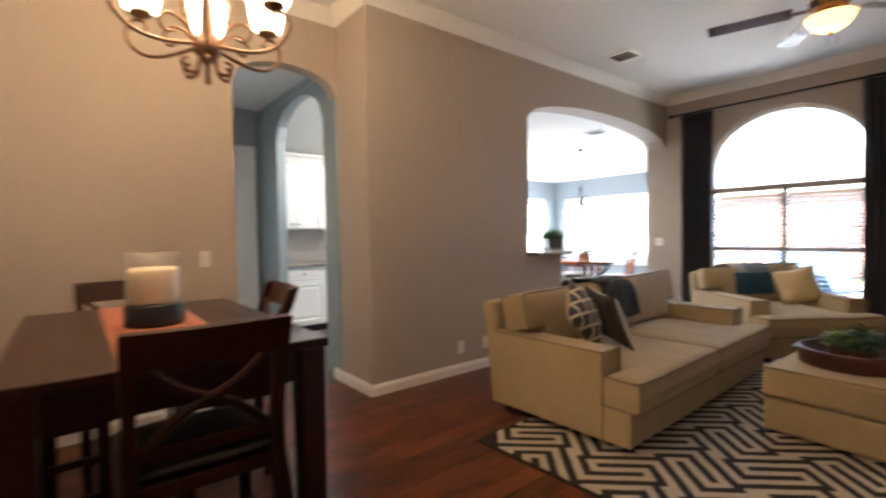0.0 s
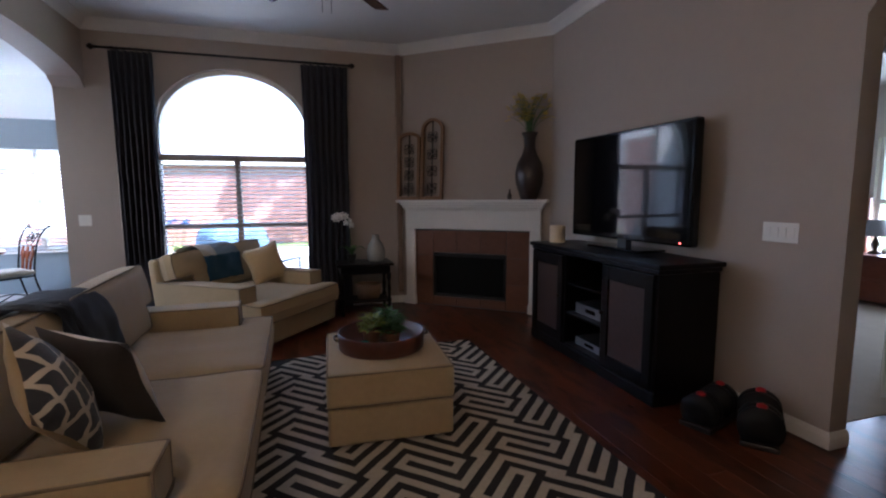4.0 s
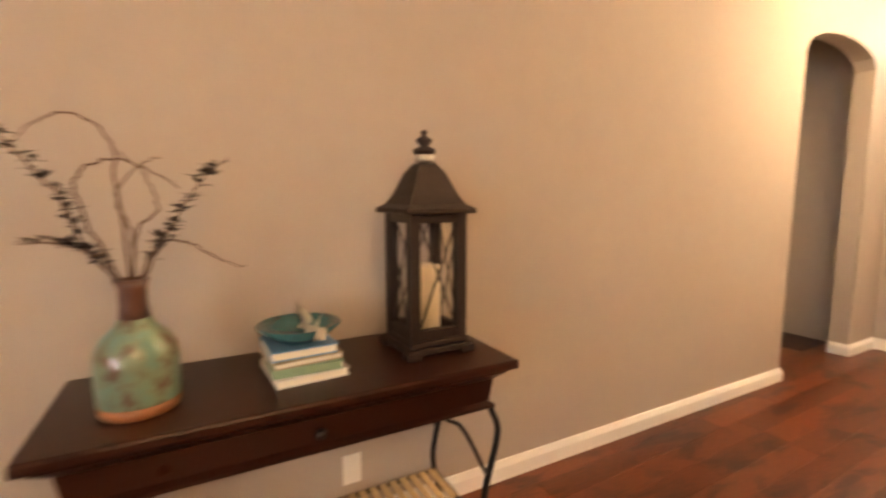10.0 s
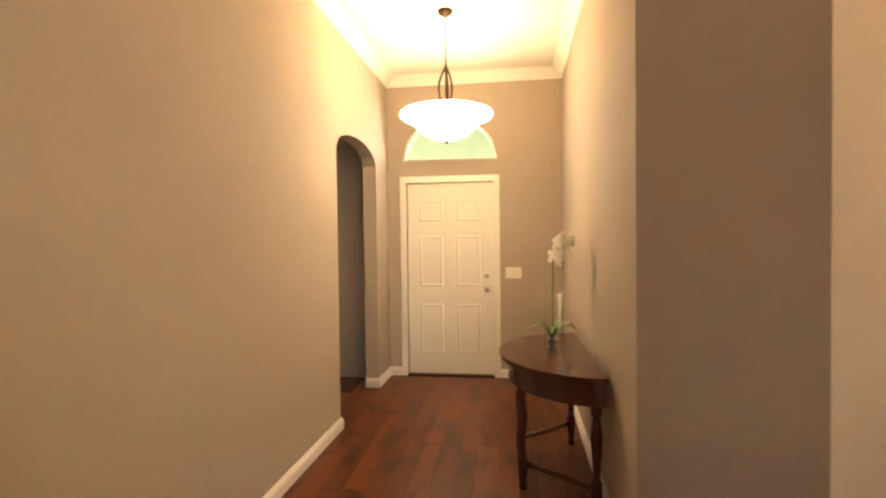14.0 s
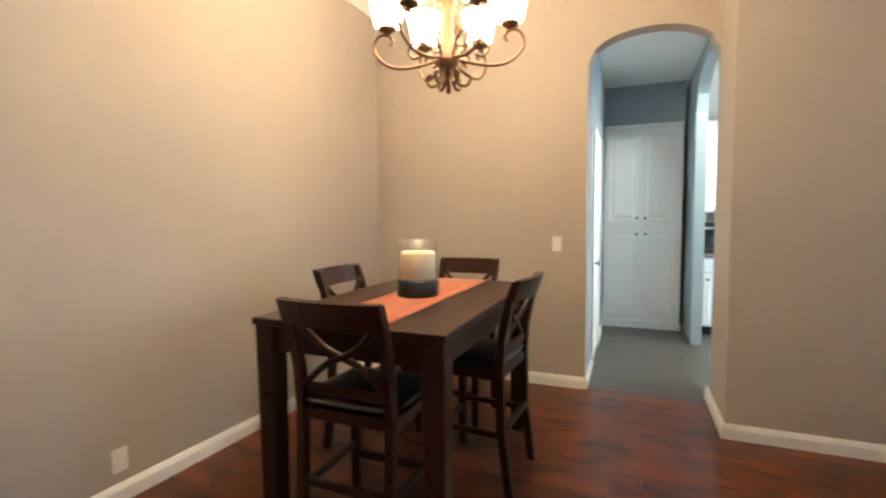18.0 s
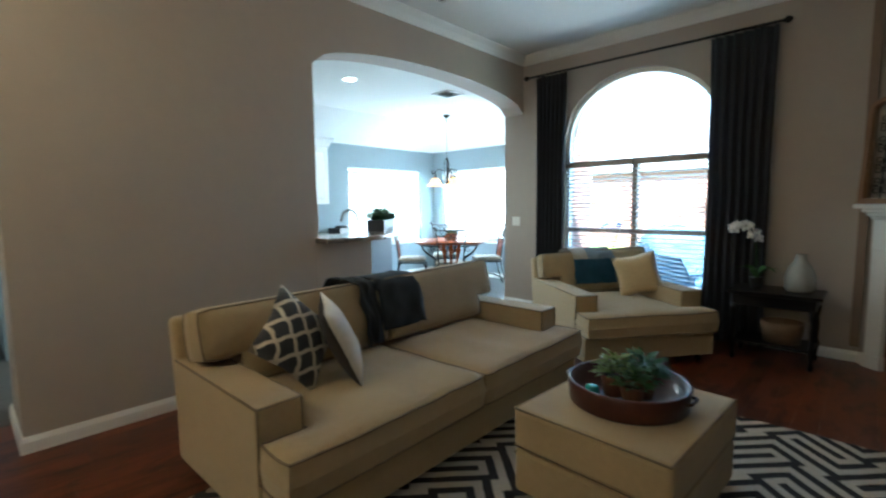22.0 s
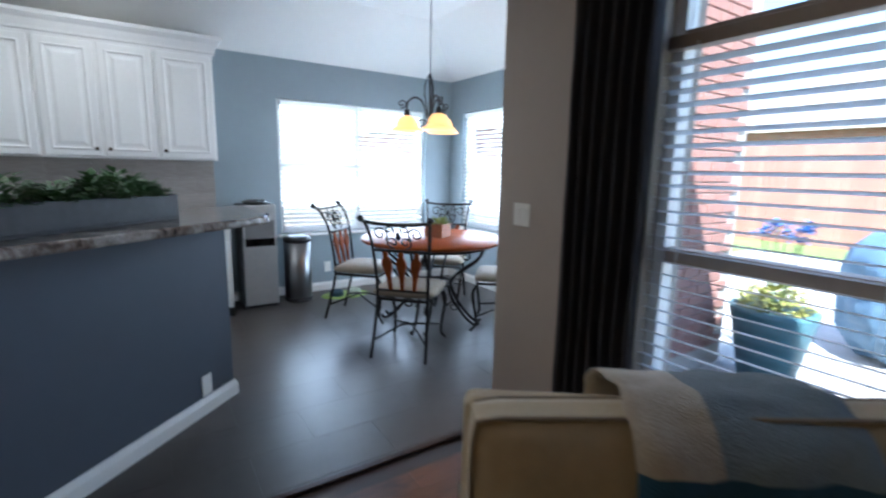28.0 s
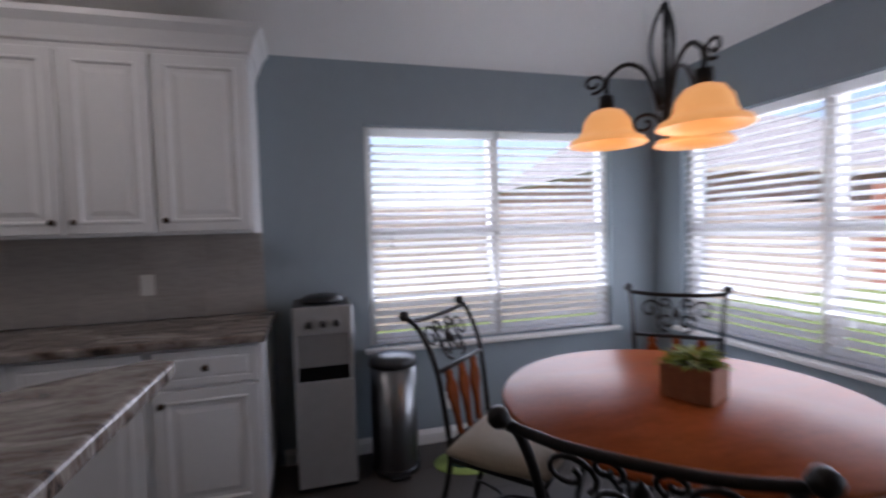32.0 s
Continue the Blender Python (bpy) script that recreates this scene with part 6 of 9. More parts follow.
solid("bowl", lathe([(0, 0), (0.05, 0.0), (0.085, 0.02), (0.118, 0.05), (0.112, 0.053), (0.08, 0.028), (0.0, 0.012)], 32), mat("teal_glazed_bowl", (0.02, 0.10, 0.11), 0.25, var=0.3, scale=10, coat=0.4), "teal glazed bowl on the stack of books", "bowl", pose(1.66, -0.06, CH + 0.092))
rb = cloth("ribbon", [(-0.128, -0.026, 0.03), (-0.122, -0.03, 0.058), (-0.09, -0.034, 0.046), (-0.045, -0.032, 0.03), (0.0, -0.03, 0.027), (0.06, -0.034, 0.034), (0.112, -0.03, 0.06)], 0.03, mat("cream_ribbon", (0.62, 0.58, 0.48), 0.8, var=0.1, scale=30), label="narrow cream ribbon laid across the teal bowl", category="ribbon", thick=0.003, seed=4, m=pose(1.66, -0.06, CH + 0.092))
M_LANT = mat("weathered_brown_metal", (0.03, 0.016, 0.011), 0.6, metal=0.3, var=0.4, scale=16, bump=0.2, bscale=50)
la = thing("lantern", pose(1.674, -0.475, CH) @ Matrix.Diagonal((1, 1, 0.945, 1)), "tall brown metal lantern with a candle on the console", "lantern")
q = 0.100
part("base", bmbox(-q - 0.014, q + 0.014, -q - 0.014, q + 0.014, 0.012, 0.034, 0.004), M_LANT, la)
part("base_step", bmbox(-q, q, -q, q, 0.034, 0.055, 0.004), M_LANT, la)
part("top_plate", bmbox(-q - 0.022, q + 0.022, -q - 0.022, q + 0.022, 0.475, 0.492, 0.004), M_LANT, la)
for x in (-1, 1):
    for y in (-1, 1):
        part("post", bmbox(*sorted((x * q, x * (q - 0.034))), *sorted((y * q, y * (q - 0.034))), 0.055, 0.475, 0.003), M_LANT, la)
        part("foot", bmbox(*sorted((x * (q + 0.02), x * (q - 0.03))), *sorted((y * (q + 0.02), y * (q - 0.03))), 0.0, 0.026, 0.003), M_LANT, la)
b = bmesh.new()
last = None
for r, z in ((q + 0.022, 0.492), (q * 0.98, 0.505), (q * 0.80, 0.535), (q * 0.66, 0.57), (q * 0.50, 0.61), (q * 0.33, 0.635), (q * 0.20, 0.648)):
    ring = [b.verts.new((r * c, r * s, z)) for c, s in ((-1, -1), (1, -1), (1, 1), (-1, 1))]
    if last:
        for k in range(4):
            b.faces.new((last[k], last[(k + 1) % 4], ring[(k + 1) % 4], ring[k]))
    last = ring
b.faces.new(last)
part("roof", b, M_LANT, la)
part("collar", lathe([(0.030, 0.640), (0.030, 0.668), (0.026, 0.672)], 16), M_NICKEL, la, "pale metal collar")
part("finial", lathe([(0.024, 0.668), (0.036, 0.678), (0.036, 0.69), (0.014, 0.70), (0.026, 0.715), (0.026, 0.722), (0.008, 0.735), (0.012, 0.748), (0, 0.756)], 16), M_LANT, la)
for face in range(4):
    g = pose(0, 0, 0, 0, 0, 90 * face)
    part("upper_rail", turned(bmbox(-q + 0.034, q - 0.034, q - 0.03, q - 0.004, 0.445, 0.475, 0.002), g), M_LANT, la)
    part("lower_rail", turned(bmbox(-q + 0.034, q - 0.034, q - 0.03, q - 0.004, 0.055, 0.09, 0.002), g), M_LANT, la)
    part("glass_pane", turned(bmbox(-q + 0.034, q - 0.034, q - 0.020, q - 0.017, 0.09, 0.445), g), M_GLASS, la, "clear glass pane")
    for s in (-1, 1):
        part("cross_bar", turned(tube([(s * (q - 0.036), q - 0.010 - 0.002 * s, 0.092), (-s * (q - 0.036), q - 0.010 - 0.002 * s, 0.443)], 0.0035, 5), g), M_LANT, la)
part("candle", lathe([(0, 0.056), (0.048, 0.056), (0.05, 0.06), (0.05, 0.29), (0.04, 0.295), (0, 0.285)], 24), M_WAX, la, "ivory pillar candle")

bsk = thing("wire_basket", pose(1.66, 0.73, 0), "round wire basket filled with blankets beside the console", "basket")
R0, R1, BH = 0.155, 0.215, 0.40
for k, z in enumerate((0.006, 0.08, 0.16, 0.24, 0.32, BH)):
    r = R0 + (R1 - R0) * z / BH
    part("hoop", tube([(r * math.cos(a), r * math.sin(a), z) for a in np.linspace(0, 2 * math.pi, 33)[:-1]], 0.005 if k in (0, 5) else 0.0025, 5, closed=True), M_BRONZE, bsk)
for k in range(22):
    a = 2 * math.pi * k / 22
    part("upright_wire", tube([(R0 * math.cos(a), R0 * math.sin(a), 0.006), (R1 * math.cos(a), R1 * math.sin(a), BH)], 0.0025, 5), M_BRONZE, bsk)


def bundle(seed, r, h, squash):
    b = bmesh.new()
    bmesh.ops.create_icosphere(b, subdivisions=4, radius=1)
    for v in b.verts:
        d = v.co.normalized()
        n = noise.noise(d * 2.2 + Vector((seed, 0, 0))) * 0.35 + abs(noise.noise(d * 5 + Vector((0, seed, 0)))) * 0.22
        v.co = Vector((d.x * r, d.y * r * squash, d.z * h)) * (0.85 + n)
    for f in b.faces:
        f.smooth = True
    return b


for k, (x, y, z, r, h, c, nm) in enumerate(((0.0, 0.0, 0.16, 0.135, 0.13, (0.17, 0.10, 0.085), "brown"), (-0.05, 0.08, 0.34, 0.09, 0.07, (0.50, 0.55, 0.60), "pale grey"), (-0.02, -0.09, 0.36, 0.105, 0.085, (0.50, 0.58, 0.66), "pale blue"), (-0.085, 0.01, 0.31, 0.10, 0.09, (0.20, 0.12, 0.105), "mauve brown"))):
    solid("folded_blanket", bundle(k + 2, r, h, 0.9), mat("blanket_cloth", c, 0.95, var=0.25, scale=12, bump=0.5, bscale=90, sheen=0.08), f"crumpled {nm} blanket stuffed in the wire basket", "blanket", pose(1.66 + x, 0.73 + y, z))

# ---------------------------------------------------------------- entrance hall
mt = thing("half_moon_table", pose(XH + 0.02, -2.72, 0), "half-round mahogany hall table with turned legs against the wall", "table")


def half_disc(r, y, z0, z1, steps=28):
    b = bmesh.new()
    lo = [b.verts.new((r * math.sin(math.pi * i / steps), -y * math.cos(math.pi * i / steps), z0)) for i in range(steps + 1)]
    hi = [b.verts.new((v.co.x, v.co.y, z1)) for v in lo]
    b.faces.new(lo[::-1])
    b.faces.new(hi)
    for i in range(steps + 1):
        j = (i + 1) % (steps + 1)
        b.faces.new((lo[i], lo[j], hi[j], hi[i]))
    bmesh.ops.recalc_face_normals(b, faces=b.faces)
    return b


part("tabletop", half_disc(0.53, 0.55, 0.735, 0.76), M_MAHOG, mt)
part("edge_moulding", half_disc(0.515, 0.535, 0.722, 0.734), M_MAHOG, mt)
part("apron", half_disc(0.475, 0.50, 0.60, 0.721), M_MAHOG, mt)
LEG = [(0.02, 0), (0.026, 0.02), (0.018, 0.04), (0.028, 0.10), (0.028, 0.19), (0.018, 0.21), (0.022, 0.3), (0.03, 0.42), (0.022, 0.5), (0.017, 0.53), (0.028, 0.55), (0.028, 0.60)]
for x, y in ((0.04, 0.44), (0.04, -0.44), (0.40, 0.17), (0.40, -0.17)):
    part("leg", turned(lathe(LEG, 16), pose(x, y, 0)), M_MAHOG, mt, "turned mahogany leg")
for a, c in (((0.04, 0.44), (0.40, 0.17)), ((0.40, 0.17), (0.40, -0.17)), ((0.40, -0.17), (0.04, -0.44))):
    part("stretcher", tube([(a[0], a[1], 0.15), ((a[0] + c[0]) / 2 - 0.02, (a[1] + c[1]) / 2, 0.15), (c[0], c[1], 0.15)], 0.016, 6), M_MAHOG, mt)
orchid("orchid", pose(XH + 0.22, -2.80, 0.761, 0, 0, 245), "white orchid in a slim dark pot on the hall table", 0.72, 0.032, 1, 0.062)
gv = solid("glass_vase", lathe([(0, 0), (0.058, 0), (0.06, 0.01), (0.06, 0.36), (0.055, 0.36), (0.054, 0.02), (0, 0.018)], 28), glass("vase_glass", (0.98, 0.985, 0.98), 0.02, 0.8), "tall clear glass cylinder vase on the hall table", "vase", pose(XH + 0.24, -2.58, 0.761))


def bowl_pendant(x, y, z):
    ob = thing("pendant_light", pose(x, y, 0), "lit white glass bowl pendant with bronze scroll arms", "lamp")
    part("canopy", lathe([(0.02, H - 0.045), (0.055, H - 0.02), (0.06, H - 0.001)], 20), M_BRONZE, ob)
    part("chain", tube([(0, 0, z + 0.55), (0, 0, H - 0.04)], 0.005, 6), M_BRONZE, ob)
    part("bowl", lathe([(0, z), (0.08, z + 0.008), (0.17, z + 0.05), (0.245, z + 0.115), (0.275, z + 0.15), (0.335, z + 0.168), (0.35, z + 0.185), (0.345, z + 0.2), (0.325, z + 0.192), (0.26, z + 0.165), (0.16, z + 0.07), (0, z + 0.02)], 40), M_LIT, ob, "lit white glass bowl")
    part("bottom_finial", lathe([(0, z - 0.03), (0.012, z - 0.022), (0.018, z - 0.008), (0.01, z + 0.002)], 12), M_BRONZE, ob)
    part("stem", tube([(0, 0, z), (0, 0, z + 0.55)], 0.008, 6), M_BRONZE, ob)
    for k in range(3):
        m = pose(0, 0, 0, 0, 0, 120 * k + 25)
        part("arm", tube([m @ p for p in curve([(0.0, 0, z + 0.56), (0.05, 0, z + 0.44), (0.055, 0, z + 0.34), (0.02, 0, z + 0.24), (0.03, 0, z + 0.19), (0.09, 0, z + 0.165)], 6)], 0.008, 7), M_BRONZE, ob, "bronze arm")
        part("hook", tube([m @ p for p in curve([(0.10, 0, z + 0.175), (0.17, 0, z + 0.245), (0.25, 0, z + 0.24), (0.31, 0, z + 0.19), (0.335, 0, z + 0.215)], 6)], 0.008, 7), M_BRONZE, ob, "bronze scroll hook")
    return ob


bowl_pendant(0.99, -3.35, 2.19)

# lobby sconce
sc = thing("wall_sconce", pose(3.21, 1.82, 1.965), "white glass half-bowl wall sconce", "lamp")
part("shade", turned(half_disc(0.11, 0.14, 0.0, 0.01), pose(0, 0, 0.07, 0, 0, 180)), M_TRIM, sc)
b = bmesh.new()
rings = []
for r, z in ((0.02, -0.07), (0.07, -0.04), (0.10, 0.01), (0.115, 0.07)):
    rings.append([b.verts.new((-r * math.sin(math.pi * i / 12), -1.25 * r * math.cos(math.pi * i / 12), z)) for i in range(13)])
for r0, r1 in zip(rings, rings[1:]):
    for i in range(12):
        b.faces.new((r0[i], r0[i + 1], r1[i + 1], r1[i])).smooth = True
part("bowl", b, M_TRIM, sc)

# ---------------------------------------------------------------- dining
dt = thing("dining_table", pose(-1.83, -0.10, 0), "counter-height espresso wooden dining table with square legs", "table")
DX, DY, DH = 0.70, 0.435, 0.92
part("tabletop", bmbox(-DX, DX, -DY, DY, DH - 0.032, DH, 0.006), M_ESPRESSO, dt)
for x0, x1, y0, y1 in ((-DX + 0.06, DX - 0.06, -DY + 0.035, -DY + 0.06), (-DX + 0.06, DX - 0.06, DY - 0.06, DY - 0.035), (-DX + 0.035, -DX + 0.06, -DY + 0.06, DY - 0.06), (DX - 0.06, DX - 0.035, -DY + 0.06, DY - 0.06)):
    part("apron", bmbox(x0, x1, y0, y1, DH - 0.14, DH - 0.033), M_ESPRESSO, dt)
for sx in (-1, 1):
    for sy in (-1, 1):
        lg = bmbox(-0.045, 0.045, -0.045, 0.045, 0, DH - 0.033, 0.005)
        for v in lg.verts:
            if v.co.z < 0.2:
                v.co.x *= 0.85
                v.co.y *= 0.85
        part("leg", turned(lg, pose(sx * (DX - 0.055), sy * (DY - 0.055), 0)), M_ESPRESSO, dt)
M_LEATHER = mat("black_leather", (0.014, 0.011, 0.010), 0.35, var=0.2, scale=10, bump=0.15, bscale=80, coat=0.1)


def x_chair(m):
    """A counter chair with a crossed back; sits towards -y, back at +y."""
    ob = thing("dining_chair", m, "espresso counter-height chair with a crossed back and black seat", "chair", "chairs round the dining table")
    w = 0.215
    part("seat_frame", bmbox(-w, w, -0.20, 0.19, 0.555, 0.60, 0.006), M_ESPRESSO, ob)
    part("seat", turned(cushion(0.43, 0.41, 0.055, 0.5), pose(0, -0.01, 0.60)), M_LEATHER, ob, "black leather seat")
    for s in (-1, 1):
        part("front_leg", bmbox(s * 0.19 - 0.02, s * 0.19 + 0.02, -0.20, -0.16, 0, 0.555, 0.004), M_ESPRESSO, ob)
        post = bmesh.new()
        last2 = None
        for y, z in ((0.23, 0), (0.19, 0.3), (0.18, 0.58), (0.19, 0.75), (0.225, 0.92), (0.265, 1.03)):
            ring = [post.verts.new((s * 0.195 + a * 0.017, y + c * 0.02, z)) for a, c in ((-1, -1), (1, -1), (1, 1), (-1, 1))]
            if last2:
                for k in range(4):
                    post.faces.new((last2[k], last2[(k + 1) % 4], ring[(k + 1) % 4], ring[k]))
            else:
                post.faces.new(ring)
            last2 = ring
        post.faces.new(last2)
        bmesh.ops.recalc_face_normals(post, faces=post.faces)
        part("back_post", post, M_ESPRESSO, ob)
    tr = bmesh.new()
    last2 = None
    for i in range(9):
        x = -0.215 + 0.43 * i / 8
        bow = 0.022 * (1 - (x / 0.215) ** 2)
        ring = [tr.verts.new((x, y + bow, z)) for y, z in ((0.232, 0.935), (0.255, 0.935), (0.29, 1.035), (0.267, 1.04))]
        if last2:
            for k in range(4):
                tr.faces.new((last2[k], last2[(k + 1) % 4], ring[(k + 1) % 4], ring[k]))
        else:
            tr.faces.new(ring)
        last2 = ring
    tr.faces.new(last2)
    bmesh.ops.recalc_face_normals(tr, faces=tr.faces)
    part("top_rail", tr, M_ESPRESSO, ob)
    part("lower_rail", bmbox(-0.178, 0.178, 0.172, 0.192, 0.66, 0.70, 0.004), M_ESPRESSO, ob)
    for s in (-1, 1):
        part("cross_slat", tube(curve([(s * 0.175, 0.183 + s * 0.006, 0.69), (s * 0.07, 0.19 + s * 0.006, 0.78), (-s * 0.07, 0.21 + s * 0.006, 0.85), (-s * 0.175, 0.235 + s * 0.006, 0.95)], 5), 0.014, 6), M_ESPRESSO, ob)
    for y, z in ((-0.18, 0.22), (0.20, 0.30)):
        part("stretcher", bmbox(-0.172, 0.172, y - 0.012, y + 0.012, z, z + 0.03, 0.003), M_ESPRESSO, ob)
    for s in (-1, 1):
        part("stretcher", bmbox(s * 0.19 - 0.01, s * 0.19 + 0.01, -0.162, 0.175, 0.27, 0.30, 0.003), M_ESPRESSO, ob)
    return ob


first = x_chair(pose(-1.28, -0.06, 0, 0, 0, -90))
copy_thing(first, pose(-2.50, -0.14, 0, 0, 0, 90))
copy_thing(first, pose(-1.96, 0.19, 0, 0, 0, -4))
copy_thing(first, pose(-2.02, -0.46, 0, 0, 0, 180))
M_RUNNER = mat("rust_orange_cloth", (0.42, 0.11, 0.035), 0.9, var=0.25, scale=14, bump=0.4, bscale=160, sheen=0.2)
b = bmesh.new()
grid = [[b.verts.new((-0.70 + 1.32 * i / 30, (-0.5 + k / 4) * 0.33, 0.003 + 0.0015 * noise.noise(Vector((i * 0.5, k, 0))))) for k in range(5)] for i in range(31)]
for r0, r1 in zip(grid, grid[1:]):
    for k in range(4):
        b.faces.new((r0[k], r0[k + 1], r1[k + 1], r1[k])).smooth = True
bmesh.ops.recalc_face_normals(b, faces=b.faces)
bmesh.ops.solidify(b, geom=b.faces[:], thickness=0.003)
solid("table_runner", b, M_RUNNER, "rust orange table runner along the dining table", "table runner", pose(-1.83, -0.10, DH + 0.001))
hu = thing("hurricane_candle", pose(-1.83, -0.10, DH + 0.007), "thick ivory candle in a glass hurricane on a black base", "candle")
part("base", lathe([(0, 0), (0.105, 0), (0.108, 0.01), (0.108, 0.075), (0.10, 0.085), (0, 0.085)], 32), M_BLACK, hu, "black round base")
part("candle", lathe([(0, 0.086), (0.088, 0.086), (0.092, 0.095), (0.092, 0.215), (0.08, 0.228), (0.05, 0.215), (0, 0.212)], 32), M_WAX, hu, "ivory wax")
part("glass_cylinder", lathe([(0.100, 0.086), (0.101, 0.29), (0.097, 0.29), (0.096, 0.088)], 32, cap=False), M_GLASS, hu, "clear glass cylinder")

CHX, CHY, CHZ = -1.75, 0.11, 1.965
ch = thing("chandelier", pose(CHX, CHY, 0), "bronze scroll-arm chandelier with lit white glass shades", "chandelier")
M_CHB = mat("antique_bronze", (0.14, 0.07, 0.034), 0.42, metal=0.65, var=0.3, scale=20)
part("canopy", lathe([(0.02, H - 0.05), (0.06, H - 0.02), (0.065, H - 0.001)], 20), M_CHB, ch)
part("chain", tube([(0, 0, CHZ + 0.62), (0, 0, H - 0.04)], 0.006, 6), M_CHB, ch)
part("column", lathe([(0, CHZ - 0.06), (0.012, CHZ - 0.05), (0.008, CHZ + 0.02), (0.05, CHZ + 0.07), (0.055, CHZ + 0.10), (0.03, CHZ + 0.14), (0.02, CHZ + 0.30), (0.035, CHZ + 0.38), (0.015, CHZ + 0.45), (0.01, CHZ + 0.64)], 18), M_CHB, ch)
for k in range(6):
    m = pose(0, 0, 0, 0, 0, 60 * k + 47)
    z = CHZ
    arm = curve([(0.03, 0, z + 0.105), (0.10, 0, z + 0.085), (0.20, 0, z + 0.068), (0.285, 0, z + 0.082), (0.345, 0, z + 0.135), (0.352, 0, z + 0.185), (0.325, 0, z + 0.222), (0.285, 0, z + 0.222), (0.262, 0, z + 0.195), (0.278, 0, z + 0.172)], 6)
    part("arm", tube([m @ p for p in arm], 0.0085, 7, r1=0.006), M_CHB, ch, "scrolled bronze arm")
    part("under_scroll", tube([m @ p for p in curve([(0.03, 0, z + 0.06), (0.045, 0, z - 0.005), (0.085, 0, z - 0.02), (0.105, 0, z + 0.015), (0.08, 0, z + 0.035)], 6)], 0.0085, 6), M_CHB, ch)
    part("inner_scroll", tube([m @ p for p in curve([(0.045, 0, z + 0.10), (0.09, 0, z + 0.165), (0.15, 0, z + 0.185), (0.188, 0, z + 0.15), (0.165, 0, z + 0.112), (0.125, 0, z + 0.125)], 6)], 0.0065, 6), M_CHB, ch)
    part("upper_scroll", tube([m @ p for p in curve([(0.02, 0, z + 0.42), (0.07, 0, z + 0.33), (0.10, 0, z + 0.24), (0.08, 0, z + 0.19)], 6)], 0.006, 6), M_CHB, ch)
    cup = m @ Vector((0.287, 0, 0))
    part("shade_cup", turned(lathe([(0.012, z + 0.228), (0.02, z + 0.236), (0.042, z + 0.246), (0.045, z + 0.256)], 16), pose(cup.x, cup.y, 0)), M_CHB, ch)
    part("glass_shade", turned(lathe([(0.044, z + 0.257), (0.062, z + 0.268), (0.072, z + 0.32), (0.084, z + 0.385), (0.094, z + 0.412), (0.087, z + 0.412), (0.066, z + 0.32), (0.040, z + 0.265)], 22, cap=False), pose(cup.x, cup.y, 0)), M_LIT, ch, "lit white glass shade")

# ---------------------------------------------------------------- kitchen and passage


def cab_door(parent, x0, x1, z0, z1, y, knob=None, name="door"):
    """A raised-panel cabinet door or drawer front; the front looks to -y."""
    b = bmesh.new()
    prof = [(0, -0.002), (0, -0.017), (0.003, -0.02)]
    if x1 - x0 > 0.2 and z1 - z0 > 0.2:
        prof += [(0.045, -0.02), (0.049, -0.025), (0.057, -0.025), (0.064, -0.014), (0.082, -0.014), (0.105, -0.021)]
    else:
        prof += [(0.03, -0.02), (0.036, -0.016), (0.045, -0.02)]
    last = None
    for ins, o in prof:
        ring = [b.verts.new(p) for p in ((x0 + ins, y + o, z0 + ins), (x1 - ins, y + o, z0 + ins), (x1 - ins, y + o, z1 - ins), (x0 + ins, y + o, z1 - ins))]
        if last:
            for k in range(4):
                b.faces.new((last[k], last[(k + 1) % 4], ring[(k + 1) % 4], ring[k]))
        last = ring
    b.faces.new(last)
    bmesh.ops.recalc_face_normals(b, faces=b.faces)
    d = part(name, b, M_CAB, parent)
    if knob:
        part("knob", turned(lathe([(0.006, 0), (0.006, 0.012), (0.015, 0.018), (0.013, 0.028), (0, 0.03)], 12), pose(knob[0], y - 0.02, knob[1], 90, 0, 0)), M_BRONZE, d, "dark bronze knob")
    return d


# wall cabinets along the west wall; local x runs north, front to the east
WX = -6.02 + 0.001


def wall_cab(y0, y1, doors, label):
    ob = thing("wall_cabinet", pose(WX, (y0 + y1) / 2, 0, 0, 0, 90), label, "cabinet", "upper kitchen cabinets")
    w = y1 - y0
    part("body", bmbox(-w / 2, w / 2, -0.32, 0, 1.37, 2.24), M_CAB, ob)
    dw = w / doors
    for i in range(doors):
        x0 = -w / 2 + i * dw + 0.012
        x1 = x0 + dw - 0.024
        kx = x1 - 0.03 if (doors == 2 and i == 0) else x0 + 0.03
        cab_door(ob, x0, x1, 1.385, 2.225, -0.32, (kx, 1.44))
    return ob


wall_cab(4.9025, 5.33, 1, "white raised-panel wall cabinet with one door")
wall_cab(4.1575, 4.9015, 2, "white raised-panel wall cabinet with two doors")
wall_cab(3.4075, 4.1565, 2, "white raised-panel wall cabinet with two doors")
wall_cab(2.3, 3.405, 2, "white raised-panel wall cabinet with two doors")
wall_cab(1.66, 2.295, 2, "white raised-panel wall cabinet with two doors")


